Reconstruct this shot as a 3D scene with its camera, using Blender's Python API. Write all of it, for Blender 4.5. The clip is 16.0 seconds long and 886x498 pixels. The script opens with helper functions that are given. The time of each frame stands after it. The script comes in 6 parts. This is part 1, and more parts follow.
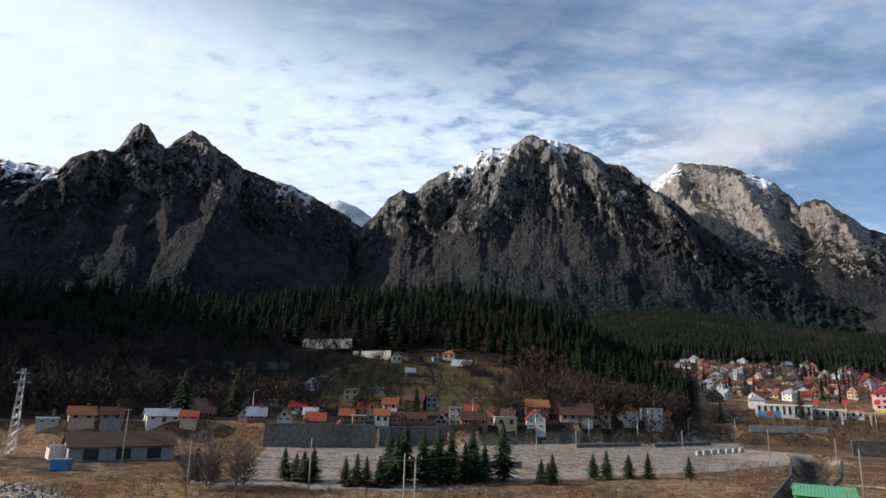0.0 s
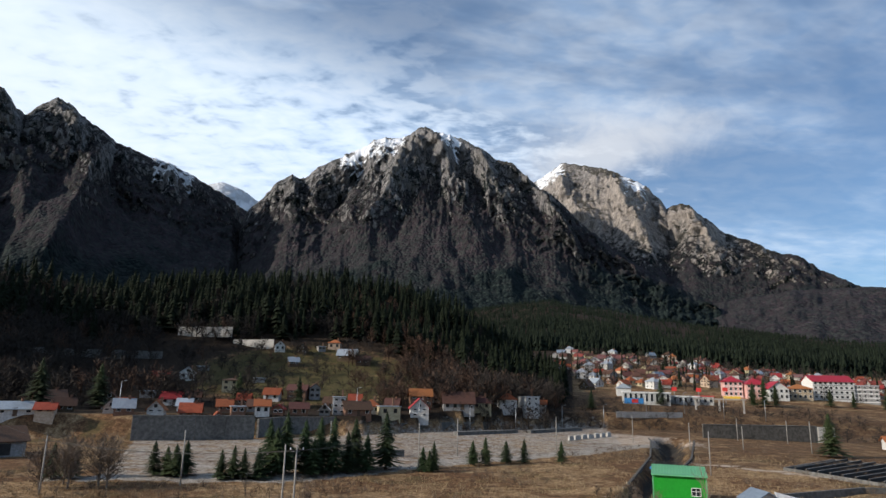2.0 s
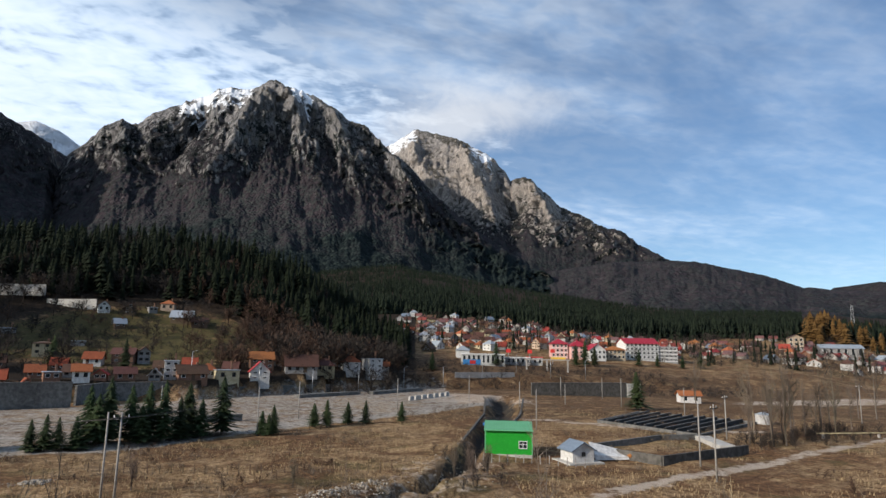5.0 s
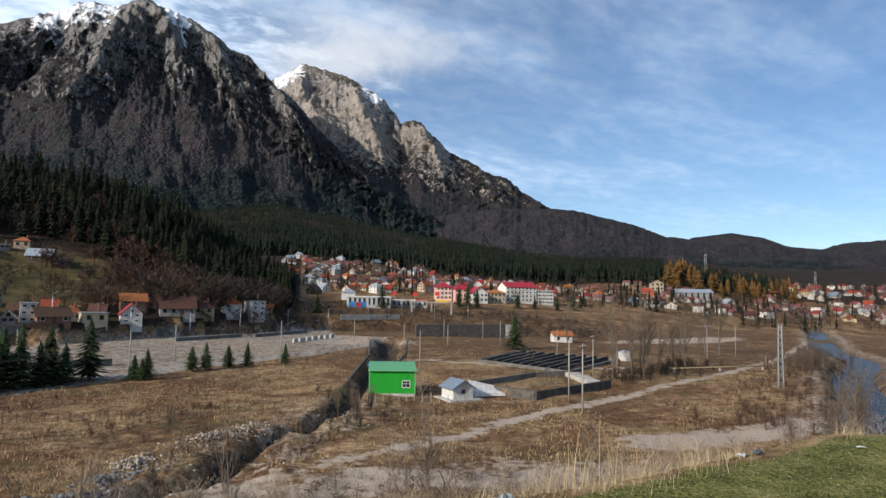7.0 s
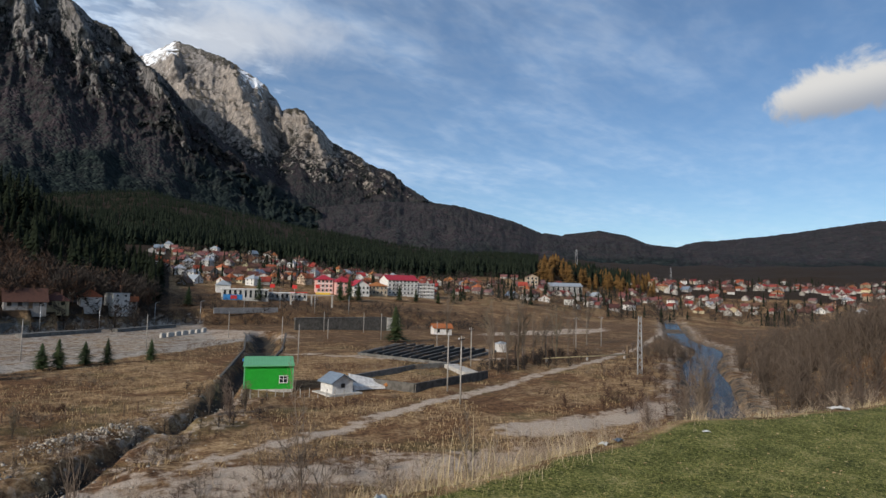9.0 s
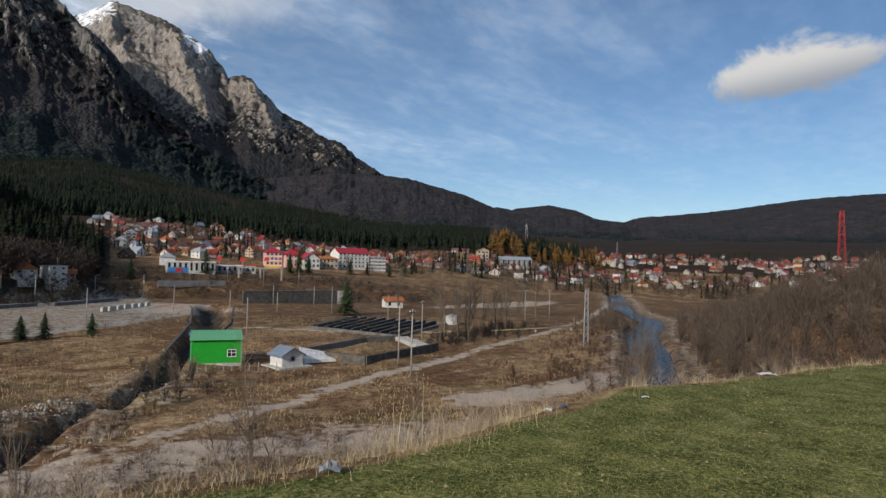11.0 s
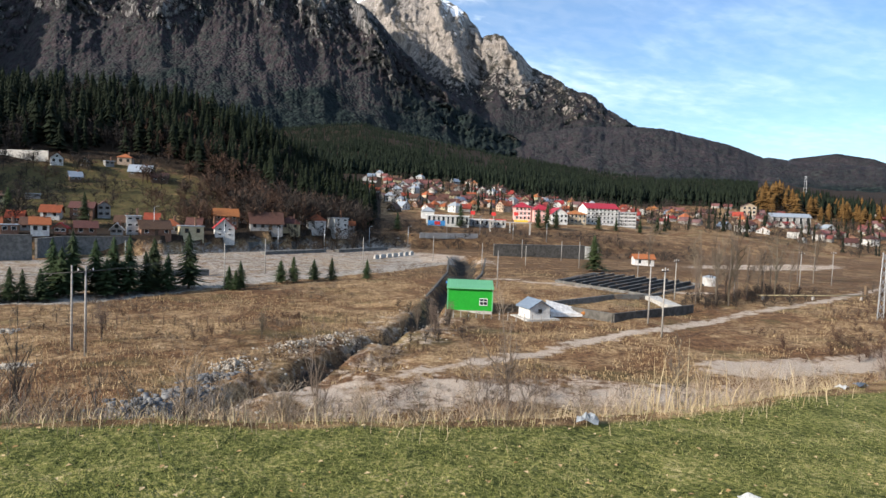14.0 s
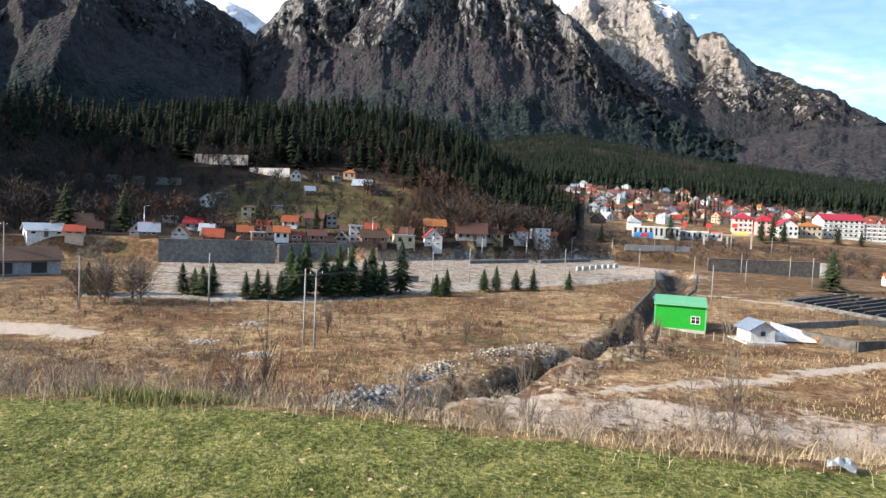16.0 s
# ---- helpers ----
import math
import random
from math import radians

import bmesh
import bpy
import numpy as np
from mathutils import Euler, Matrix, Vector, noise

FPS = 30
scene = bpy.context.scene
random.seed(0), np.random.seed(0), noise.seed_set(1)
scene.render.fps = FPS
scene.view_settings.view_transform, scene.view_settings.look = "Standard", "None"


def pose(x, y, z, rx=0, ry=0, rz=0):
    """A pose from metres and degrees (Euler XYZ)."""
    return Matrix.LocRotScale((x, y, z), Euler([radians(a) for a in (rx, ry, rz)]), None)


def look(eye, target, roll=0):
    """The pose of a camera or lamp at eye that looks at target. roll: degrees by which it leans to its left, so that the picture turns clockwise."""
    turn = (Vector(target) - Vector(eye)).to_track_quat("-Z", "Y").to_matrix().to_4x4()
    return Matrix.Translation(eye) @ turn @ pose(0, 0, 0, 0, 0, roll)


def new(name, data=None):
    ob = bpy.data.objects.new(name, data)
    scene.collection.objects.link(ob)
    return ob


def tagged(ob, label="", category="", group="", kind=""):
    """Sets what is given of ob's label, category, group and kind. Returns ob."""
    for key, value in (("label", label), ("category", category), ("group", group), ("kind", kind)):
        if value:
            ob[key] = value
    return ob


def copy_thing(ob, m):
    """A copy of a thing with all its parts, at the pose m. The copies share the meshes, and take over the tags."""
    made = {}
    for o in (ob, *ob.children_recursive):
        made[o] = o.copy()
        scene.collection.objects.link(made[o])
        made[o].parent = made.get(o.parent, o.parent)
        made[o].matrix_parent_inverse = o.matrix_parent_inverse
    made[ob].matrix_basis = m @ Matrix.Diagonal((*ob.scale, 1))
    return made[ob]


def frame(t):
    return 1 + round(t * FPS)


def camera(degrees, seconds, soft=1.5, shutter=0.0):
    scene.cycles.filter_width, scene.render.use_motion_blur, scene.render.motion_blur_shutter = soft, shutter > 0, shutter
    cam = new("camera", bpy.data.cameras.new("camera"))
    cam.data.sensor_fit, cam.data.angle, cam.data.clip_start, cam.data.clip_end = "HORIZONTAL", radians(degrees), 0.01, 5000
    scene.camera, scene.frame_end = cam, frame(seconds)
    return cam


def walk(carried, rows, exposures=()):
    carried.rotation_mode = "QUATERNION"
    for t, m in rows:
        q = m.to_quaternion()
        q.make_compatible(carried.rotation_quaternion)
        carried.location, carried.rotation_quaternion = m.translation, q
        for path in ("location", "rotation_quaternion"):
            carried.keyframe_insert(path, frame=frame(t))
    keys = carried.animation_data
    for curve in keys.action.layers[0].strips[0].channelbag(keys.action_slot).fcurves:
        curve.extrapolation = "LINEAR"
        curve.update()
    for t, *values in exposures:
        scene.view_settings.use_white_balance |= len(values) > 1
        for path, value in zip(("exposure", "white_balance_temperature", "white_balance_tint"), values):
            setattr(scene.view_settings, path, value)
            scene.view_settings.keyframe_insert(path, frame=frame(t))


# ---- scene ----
cam = camera(70.3, 16.0)
EYE = 1.6
# seconds, x, y, z of the eye over its stand, yaw, pitch, lean
ROWS = [
    (0, -0.006, -0.214, -0.012, -0, 13.03, 1.52),
    (0.5, -0.014, -0.206, -0.015, -3, 13.28, 1.59),
    (1, -0.024, -0.191, -0.017, -5.7, 13.18, 1.59),
    (1.5, -0.03, -0.176, -0.013, -8.11, 12.82, 1.48),
    (2, -0.033, -0.168, -0.03, -10.3, 12.36, 1.23),
    (2.5, -0.007, -0.177, -0.029, -12.88, 11.84, 1.12),
    (3, 0.007, -0.179, -0.037, -15.31, 11.29, 0.97),
    (5.5, -0.061, -0.063, -0.012, -26.78, 7.74, 0.91),
    (6, -0.067, -0.029, 0.011, -29.28, 5.3, 1.02),
    (6.5, -0.046, -0.011, 0.011, -31.72, 4.57, 1.14),
    (7, -0.012, -0.003, 0.009, -34.64, 4.35, 1.13),
    (7.5, 0.02, 0.016, 0.019, -37.35, 4.35, 1.11),
    (8, 0.052, 0.027, 0.027, -39.53, 4.35, 1.31),
    (8.5, 0.073, 0.038, 0.048, -42.3, 4.16, 1.33),
    (9, 0.074, 0.044, 0.053, -45.35, 3.93, 1.31),
    (10.25, 0.05, 0.02, 0.042, -50.9, 2.5, 1.42),
    (11.5, 0.019, -0.018, 0.024, -47.44, 0.58, 1.5),
    (12, 0.022, 0.01, 0.011, -43.58, -0.29, 1.5),
    (12.5, 0.046, 0.057, 0.001, -39.86, -2.22, 1.54),
    (13, 0.058, 0.093, -0.007, -36.1, -3.2, 1.5),
    (13.5, 0.041, 0.12, -0.013, -31.81, -3.28, 1.73),
    (14, 0.021, 0.149, -0.021, -27.72, -3.16, 2.12),
    (14.5, -0, 0.175, -0.028, -23.38, -3.2, 2.45),
    (15, -0.02, 0.203, -0.038, -18.51, -3.34, 2.35),
    (15.5, -0.038, 0.227, -0.037, -13.51, -3.15, 2.11),
    (16, -0.056, 0.248, -0.031, -9.47, -2.89, 2.33),
]
EXPOSURES = [(0.0, -0.1), (3.0, -0.1), (7.0, 0.0), (9.0, -0.28), (11.5, -0.38), (12.5, 0.02), (13.5, 0.4), (15.0, 0.85), (16.0, 1.0)]
walk(cam, [(t, pose(x, y, EYE + z, 90 + pitch, 0, yaw) @ pose(0, 0, 0, 0, 0, lean)) for t, x, y, z, yaw, pitch, lean in ROWS], EXPOSURES)

# ---- world and sun ----
SUN_AZ, SUN_EL = -96.0, 25.0      # degrees, clockwise from +y
sun_dir = Vector((math.sin(radians(SUN_AZ)) * math.cos(radians(SUN_EL)), math.cos(radians(SUN_AZ)) * math.cos(radians(SUN_EL)), math.sin(radians(SUN_EL))))
sun = new("sun", bpy.data.lights.new("sun", "SUN"))
sun.data.energy, sun.data.angle, sun.data.color = 4.9, radians(0.6), (1.0, 0.91, 0.8)
sun.matrix_world = look(tuple(sun_dir * 100), (0, 0, 0))


class Nodes:
    """Short-hand for building a node tree."""

    def __init__(self, tree):
        self.t = tree
        tree.nodes.clear()

    def n(self, kind, **kw):
        node = self.t.nodes.new("ShaderNode" + kind)
        for k, v in kw.items():
            if k[0] == "i" and k[1:].isdigit():
                self.put(node.inputs[int(k[1:])], v)
            elif k in node.bl_rna.properties:
                setattr(node, k, v)
            else:
                self.put(node.inputs[k.replace("_", " ")], v)
        return node

    def put(self, socket, v):
        if isinstance(v, bpy.types.NodeSocket):
            self.t.links.new(v, socket)
        elif isinstance(v, bpy.types.Node):
            self.t.links.new(v.outputs[0], socket)
        else:
            socket.default_value = v

    def math(self, op, a, b=0.0, c=0.0):
        return self.n("Math", operation=op, i0=a, i1=b, i2=c).outputs[0]

    def step(self, v, lo, hi, a=0.0, b=1.0):
        return self.n("MapRange", interpolation_type="SMOOTHSTEP", i0=v, i1=lo, i2=hi, i3=a, i4=b).outputs[0]

    def noise(self, vec, scale, detail=4.0, rough=0.55, dist=0.0):
        return self.n("TexNoise", Vector=vec, Scale=scale, Detail=detail, Roughness=rough, Distortion=dist).outputs[0]

    def mix(self, f, a, b):
        node = self.n("Mix", data_type="RGBA", i0=f)
        self.put(node.inputs[6], a if not isinstance(a, tuple) else (*a[:3], 1))
        self.put(node.inputs[7], b if not isinstance(b, tuple) else (*b[:3], 1))
        return node.outputs[2]

    def ramp(self, f, *stops):
        node = self.n("ValToRGB", i0=f)
        e = node.color_ramp.elements
        while len(e) < len(stops):
            e.new(0.5)
        for k, (p, c) in zip(e, stops):
            k.position, k.color = p, (*c, 1)
        return node.outputs[0]


world = bpy.data.worlds.new("world")
scene.world = world
world.use_nodes = True
w = Nodes(world.node_tree)
sky = w.n("TexSky", sky_type="NISHITA", sun_disc=False, sun_elevation=radians(SUN_EL), sun_rotation=radians(SUN_AZ), altitude=900, air_density=1.0, dust_density=0.3, ozone_density=3.0)
way = w.n("TexCoord").outputs["Generated"]
sep = w.n("SeparateXYZ", i0=way)
sx, sy, sz = sep.outputs[0], sep.outputs[1], sep.outputs[2]
# the cloud layer is flat: project the direction on it
zc = w.math("MAXIMUM", w.math("ADD", sz, 0.12), 0.05)
flat = w.n("CombineXYZ", i0=w.math("DIVIDE", sx, zc), i1=w.math("DIVIDE", sy, zc)).outputs[0]
turn = w.n("Mapping", Vector=flat, Rotation=(0, 0, radians(28)), Scale=(1.0, 1.35, 1.0)).outputs[0]
veil = w.noise(turn, 0.75, 4, 0.55, 0.2)
puffs = w.noise(turn, 9.0, 3, 0.55, 0.3)
grainy = w.noise(turn, 24.0, 4, 0.6, 0.2)
# more cloud towards the sun, clear on the far side
side = w.math("ADD", w.math("MULTIPLY", sx, -1.0), w.math("MULTIPLY", sy, 0.35))
amount = w.step(side, -0.5, 0.5, -0.25, 1.0)
fleece = w.math("ADD", w.math("ADD", w.math("MULTIPLY", puffs, 0.72), w.math("MULTIPLY", grainy, 0.2)), w.math("MULTIPLY", veil, 0.42))
cover = w.step(w.math("ADD", fleece, w.math("MULTIPLY", amount, 0.36)), 0.6, 0.98, 0.0, 0.97)
high = w.step(w.math("ADD", sz, w.math("MULTIPLY", side, -0.2)), 0.3, 0.5, 1.0, 0.22)
cover = w.math("MULTIPLY", w.math("MULTIPLY", cover, high), w.step(side, -0.5, 0.05))
wisps = w.step(w.noise(w.n("Mapping", Vector=flat, Rotation=(0, 0, radians(-15)), Scale=(0.8, 1.7, 1.0)).outputs[0], 1.3, 5, 0.6, 0.25), 0.38, 0.74, 0.16, 0.6)
cover = w.math("MAXIMUM", cover, w.math("MULTIPLY", wisps, w.step(side, -0.95, -0.1, 0.35, 1.0)))


def heap(az, el, long, tall, lean, soft):
    """One heaped cloud of its own round a direction."""
    a, e = radians(az), radians(el)
    c = Vector((math.sin(a) * math.cos(e), math.cos(a) * math.cos(e), math.sin(e)))
    right = Vector((math.cos(a), -math.sin(a), 0))
    up = right.cross(c)
    ux = right * math.cos(radians(lean)) + up * math.sin(radians(lean))
    uy = ux.cross(-c) if ux.cross(-c).z > 0 else ux.cross(c)
    d = w.n("VectorMath", operation="SUBTRACT", i0=way, i1=tuple(c)).outputs[0]
    px = w.math("DIVIDE", w.n("VectorMath", operation="DOT_PRODUCT", i0=d, i1=tuple(ux)).outputs["Value"], long)
    py = w.math("DIVIDE", w.n("VectorMath", operation="DOT_PRODUCT", i0=d, i1=tuple(uy)).outputs["Value"], tall)
    r = w.math("SQRT", w.math("ADD", w.math("MULTIPLY", px, px), w.math("MULTIPLY", py, py)))
    lumps = w.noise(way, 14.0, 5, 0.6, 0.3)
    return w.step(w.math("ADD", r, w.math("MULTIPLY", w.math("SUBTRACT", lumps, 0.5), 2.2)), 1.0 + soft, 1.0 - soft), py


h1, h1y = heap(78.5, 16.2, 0.085, 0.034, 8, 0.28)
h2, h2y = heap(25.5, 21.2, 0.12, 0.04, 10, 0.85)
white = w.mix(w.step(puffs, 0.3, 0.7), (6.6, 8.9, 12.2), (10.2, 11.8, 13.8))
glow = w.step(side, 0.05, 1.0, 0.0, 1.0)
white = w.mix(glow, white, (10.7, 11.9, 13.0))
blue = w.n("HueSaturation", Hue=0.5, Saturation=1.1, Value=1.3, Color=sky.outputs[0]).outputs[0]
col = w.mix(cover, blue, white)
col = w.mix(w.math("MULTIPLY", h2, 0.7), col, (9.6, 9.9, 10.4))
col = w.mix(h1, col, w.mix(w.step(h1y, -0.9, 0.5), (4.6, 5.0, 5.8), (9.5, 9.4, 9.2)))
bg = w.n("Background", Color=col, Strength=0.092)
w.n("OutputWorld", Surface=bg)

# ---- materials ----
def mat(name, a, b, scale=4.0, rough=0.8, bump=0.3, metal=0.0, stain=0.25, dist=0.02, spec=0.3, per=0.0, space="Object", streak=(1, 1, 1)):
    """A surface of two near tones: fine grain, broad stains, relief; per: how far objects differ."""
    m = bpy.data.materials.new(name)
    m.use_nodes = True
    k = Nodes(m.node_tree)
    co = k.n("TexCoord").outputs[space]
    co = k.n("Mapping", Vector=co, Scale=streak).outputs[0]
    info = k.n("ObjectInfo").outputs["Random"]
    off = k.n("VectorMath", operation="ADD", i0=co, i1=k.n("CombineXYZ", i0=k.math("MULTIPLY", info, 31.0), i1=k.math("MULTIPLY", info, 17.0)).outputs[0]).outputs[0]
    fine = k.noise(off, scale, 6, 0.62)
    broad = k.noise(off, scale * 0.13, 4, 0.6, 0.5)
    c = k.mix(k.step(fine, 0.3, 0.7), a, b)
    dark = tuple(v * 0.45 for v in a)
    c = k.mix(k.math("MULTIPLY", k.step(broad, 0.5, 0.72), stain), c, dark)
    if per:
        c = k.n("HueSaturation", Hue=k.math("ADD", 0.5, k.math("MULTIPLY", k.math("SUBTRACT", info, 0.5), per * 0.12)), Value=k.math("ADD", 1 - per * 0.5, k.math("MULTIPLY", k.math("FRACT", k.math("MULTIPLY", info, 7.3)), per)), Saturation=1.0, Color=c).outputs[0]
    bp = k.n("Bump", Strength=bump, Distance=dist, Height=fine)
    b_ = k.n("BsdfPrincipled", Base_Color=c, Metallic=metal, Roughness=k.math("ADD", rough - 0.1, k.math("MULTIPLY", broad, 0.2)), Normal=bp)
    b_.inputs["Specular IOR Level"].default_value = spec
    k.n("OutputMaterial", Surface=b_)
    return m


M = {}
M["green_sheet"] = mat("green_sheet", (0.015, 0.3, 0.025), (0.022, 0.36, 0.035), 3, 0.45, 0.05, stain=0.12)
M["green_roof"] = mat("green_roof", (0.10, 0.36, 0.16), (0.14, 0.42, 0.2), 3, 0.4, 0.05, stain=0.15)
M["white_wall"] = mat("white_wall", (0.44, 0.43, 0.41), (0.66, 0.65, 0.62), 2, 0.85, 0.1, stain=0.45, per=0.5)
M["cream_wall"] = mat("cream_wall", (0.36, 0.29, 0.19), (0.5, 0.42, 0.3), 2, 0.85, 0.1, stain=0.35, per=0.5)
M["pink_wall"] = mat("pink_wall", (0.6, 0.34, 0.3), (0.66, 0.4, 0.36), 2, 0.85, 0.1, stain=0.2)
M["grey_wall"] = mat("grey_wall", (0.2, 0.195, 0.19), (0.34, 0.33, 0.32), 2, 0.85, 0.1, stain=0.4, per=0.3)
M["brick_wall"] = mat("brick_wall", (0.17, 0.09, 0.06), (0.27, 0.15, 0.1), 3, 0.9, 0.2, stain=0.3)
M["timber"] = mat("timber", (0.09, 0.06, 0.04), (0.16, 0.11, 0.07), 5, 0.85, 0.3, per=0.3)
M["red_roof"] = mat("red_roof", (0.2, 0.035, 0.02), (0.33, 0.06, 0.03), 3, 0.7, 0.15, stain=0.3, per=0.35)
M["crimson_roof"] = mat("crimson_roof", (0.30, 0.015, 0.03), (0.38, 0.025, 0.04), 2, 0.5, 0.06, stain=0.2)
M["orange_roof"] = mat("orange_roof", (0.26, 0.085, 0.03), (0.37, 0.13, 0.045), 3, 0.75, 0.15, stain=0.3, per=0.2)
M["brown_roof"] = mat("brown_roof", (0.06, 0.03, 0.022), (0.11, 0.05, 0.033), 3, 0.7, 0.15, stain=0.3, per=0.35)
M["grey_roof"] = mat("grey_roof", (0.34, 0.37, 0.4), (0.44, 0.47, 0.5), 2, 0.4, 0.06, metal=0.3, stain=0.3, per=0.25)
M["slate_roof"] = mat("slate_roof", (0.16, 0.2, 0.25), (0.22, 0.27, 0.33), 2, 0.4, 0.06, metal=0.2, stain=0.25)
M["concrete"] = mat("concrete", (0.1, 0.097, 0.09), (0.2, 0.192, 0.178), 1.2, 0.9, 0.35, stain=0.6, dist=0.03)
M["pale_concrete"] = mat("pale_concrete", (0.36, 0.34, 0.31), (0.5, 0.48, 0.44), 1.5, 0.9, 0.3, stain=0.5)
M["dark_concrete"] = mat("dark_concrete", (0.06, 0.055, 0.048), (0.13, 0.12, 0.105), 1.2, 0.9, 0.35, stain=0.5)
# near-black concrete: shade inside channels and openings put into the colour
M["shade_concrete"] = mat("shade_concrete", (0.03, 0.03, 0.03), (0.06, 0.055, 0.05), 1.0, 0.8, 0.3, stain=0.4)
M["pole_concrete"] = mat("pole_concrete", (0.24, 0.22, 0.2), (0.36, 0.34, 0.31), 4, 0.9, 0.2, per=0.15)
M["steel"] = mat("steel", (0.32, 0.33, 0.34), (0.45, 0.46, 0.47), 5, 0.45, 0.05, metal=0.7)
M["dark_steel"] = mat("dark_steel", (0.03, 0.03, 0.03), (0.06, 0.055, 0.05), 5, 0.6, 0.1, metal=0.3)
M["white_paint"] = mat("white_paint", (0.78, 0.78, 0.77), (0.84, 0.84, 0.82), 3, 0.5, 0.05, stain=0.1)
M["red_paint"] = mat("red_paint", (0.5, 0.03, 0.03), (0.6, 0.05, 0.04), 3, 0.5, 0.05)
M["yellow_paint"] = mat("yellow_paint", (0.6, 0.38, 0.04), (0.7, 0.46, 0.06), 3, 0.5, 0.05)
M["blue_paint"] = mat("blue_paint", (0.03, 0.17, 0.42), (0.05, 0.23, 0.5), 3, 0.55, 0.08)
M["bark"] = mat("bark", (0.10, 0.08, 0.065), (0.2, 0.17, 0.14), 6, 0.95, 0.5, per=0.3)
M["twigs"] = mat("twigs", (0.09, 0.07, 0.052), (0.18, 0.14, 0.105), 2, 0.95, 0.2, per=0.35)
M["red_twigs"] = mat("red_twigs", (0.17, 0.06, 0.035), (0.25, 0.1, 0.05), 2, 0.95, 0.2, per=0.3)
M["needles"] = mat("needles", (0.014, 0.026, 0.009), (0.038, 0.058, 0.018), 1.2, 0.85, 0.3, stain=0.3, per=0.35)
M["larch"] = mat("larch", (0.24, 0.12, 0.025), (0.34, 0.18, 0.04), 0.8, 0.9, 0.3, per=0.35)
M["rock"] = mat("rock", (0.28, 0.27, 0.25), (0.46, 0.44, 0.41), 3, 0.9, 0.5, stain=0.4, per=0.25)
M["dark_rock"] = mat("dark_rock", (0.09, 0.09, 0.095), (0.17, 0.17, 0.17), 3, 0.9, 0.5, stain=0.4, per=0.3)
M["straw"] = mat("straw", (0.36, 0.27, 0.15), (0.52, 0.42, 0.26), 6, 0.9, 0.1, per=0.2)
M["leaf_brown"] = mat("leaf_brown", (0.2, 0.08, 0.03), (0.34, 0.15, 0.05), 12, 0.85, 0.2, per=0.4)


def glass_material():
    m = bpy.data.materials.new("window_glass")
    m.use_nodes = True
    k = Nodes(m.node_tree)
    n = k.noise(k.n("TexCoord").outputs["Object"], 1.7, 2)
    b_ = k.n("BsdfPrincipled", Base_Color=k.mix(n, (0.012, 0.014, 0.017), (0.035, 0.04, 0.045)), Roughness=0.08)
    k.n("OutputMaterial", Surface=b_)
    return m


M["glass"] = glass_material()

# ---- building helpers ----
def link(name, verts, faces, material, parent=None, label="", smooth=False):
    me = bpy.data.meshes.new(name)
    me.from_pydata([tuple(v) for v in verts], [], faces)
    me.materials.append(material)
    if smooth:
        me.polygons.foreach_set("use_smooth", [True] * len(me.polygons))
    ob = new(name, me)
    if parent is not None:
        ob.parent = parent
    if label:
        tagged(ob, label)
    return ob


def part(name, bm, material, parent=None, label="", smooth=False):
    me = bpy.data.meshes.new(name)
    bm.to_mesh(me)
    bm.free()
    me.materials.append(material)
    if smooth:
        me.polygons.foreach_set("use_smooth", [True] * len(me.polygons))
    ob = new(name, me)
    if parent is not None:
        ob.parent = parent
    if label:
        tagged(ob, label)
    return ob


def thing(name, m, label, category, group="", kind=""):
    ob = new(name)
    ob.matrix_world = m
    return tagged(ob, label, category, group, kind)


def box(bm, x0, y0, z0, x1, y1, z1, bevel=0.0):
    r = bmesh.ops.create_cube(bm, size=1.0, matrix=Matrix.LocRotScale(((x0 + x1) / 2, (y0 + y1) / 2, (z0 + z1) / 2), None, (abs(x1 - x0), abs(y1 - y0), abs(z1 - z0))))
    if bevel:
        es = list({e for v in r["verts"] for e in v.link_edges})
        bmesh.ops.bevel(bm, geom=es, offset=bevel, segments=1, affect="EDGES")
    return bm


def boxes(*rows, bevel=0.0):
    bm = bmesh.new()
    for r in rows:
        box(bm, *r, bevel=bevel)
    return bm


def rod(bm, a, b, r0, r1=None, sides=6):
    a, b = Vector(a), Vector(b)
    r1 = r0 if r1 is None else r1
    d = b - a
    q = d.to_track_quat("Z", "Y").to_matrix().to_4x4()
    bmesh.ops.create_cone(bm, cap_ends=True, segments=sides, radius1=r0, radius2=r1, depth=d.length, matrix=Matrix.Translation((a + b) / 2) @ q)
    return bm


def rods(*rows, sides=6):
    bm = bmesh.new()
    for r in rows:
        rod(bm, *r, sides=sides)
    return bm


# smooth random fields for numpy arrays
def lattice(ix, iy, iz):
    n = (ix * 374761393 + iy * 668265263 + iz * 2147483647) & 0xFFFFFFFF
    n = ((n ^ (n >> 13)) * 1274126177) & 0xFFFFFFFF
    n = ((n ^ (n >> 16)) * 2246822519) & 0xFFFFFFFF
    return ((n ^ (n >> 15)) & 0xFFFF) / 65535.0


def field(x, y, z=0.0):
    x, y, z = np.broadcast_arrays(np.asarray(x, float), np.asarray(y, float), np.asarray(z, float))
    ix, iy, iz = (np.floor(v).astype(np.int64) for v in (x, y, z))
    fx, fy, fz = x - ix, y - iy, z - iz
    fx, fy, fz = (v * v * (3 - 2 * v) for v in (fx, fy, fz))
    out = 0
    for dx in (0, 1):
        for dy in (0, 1):
            for dz in (0, 1):
                out = out + lattice(ix + dx, iy + dy, iz + dz) * (fx if dx else 1 - fx) * (fy if dy else 1 - fy) * (fz if dz else 1 - fz)
    return out


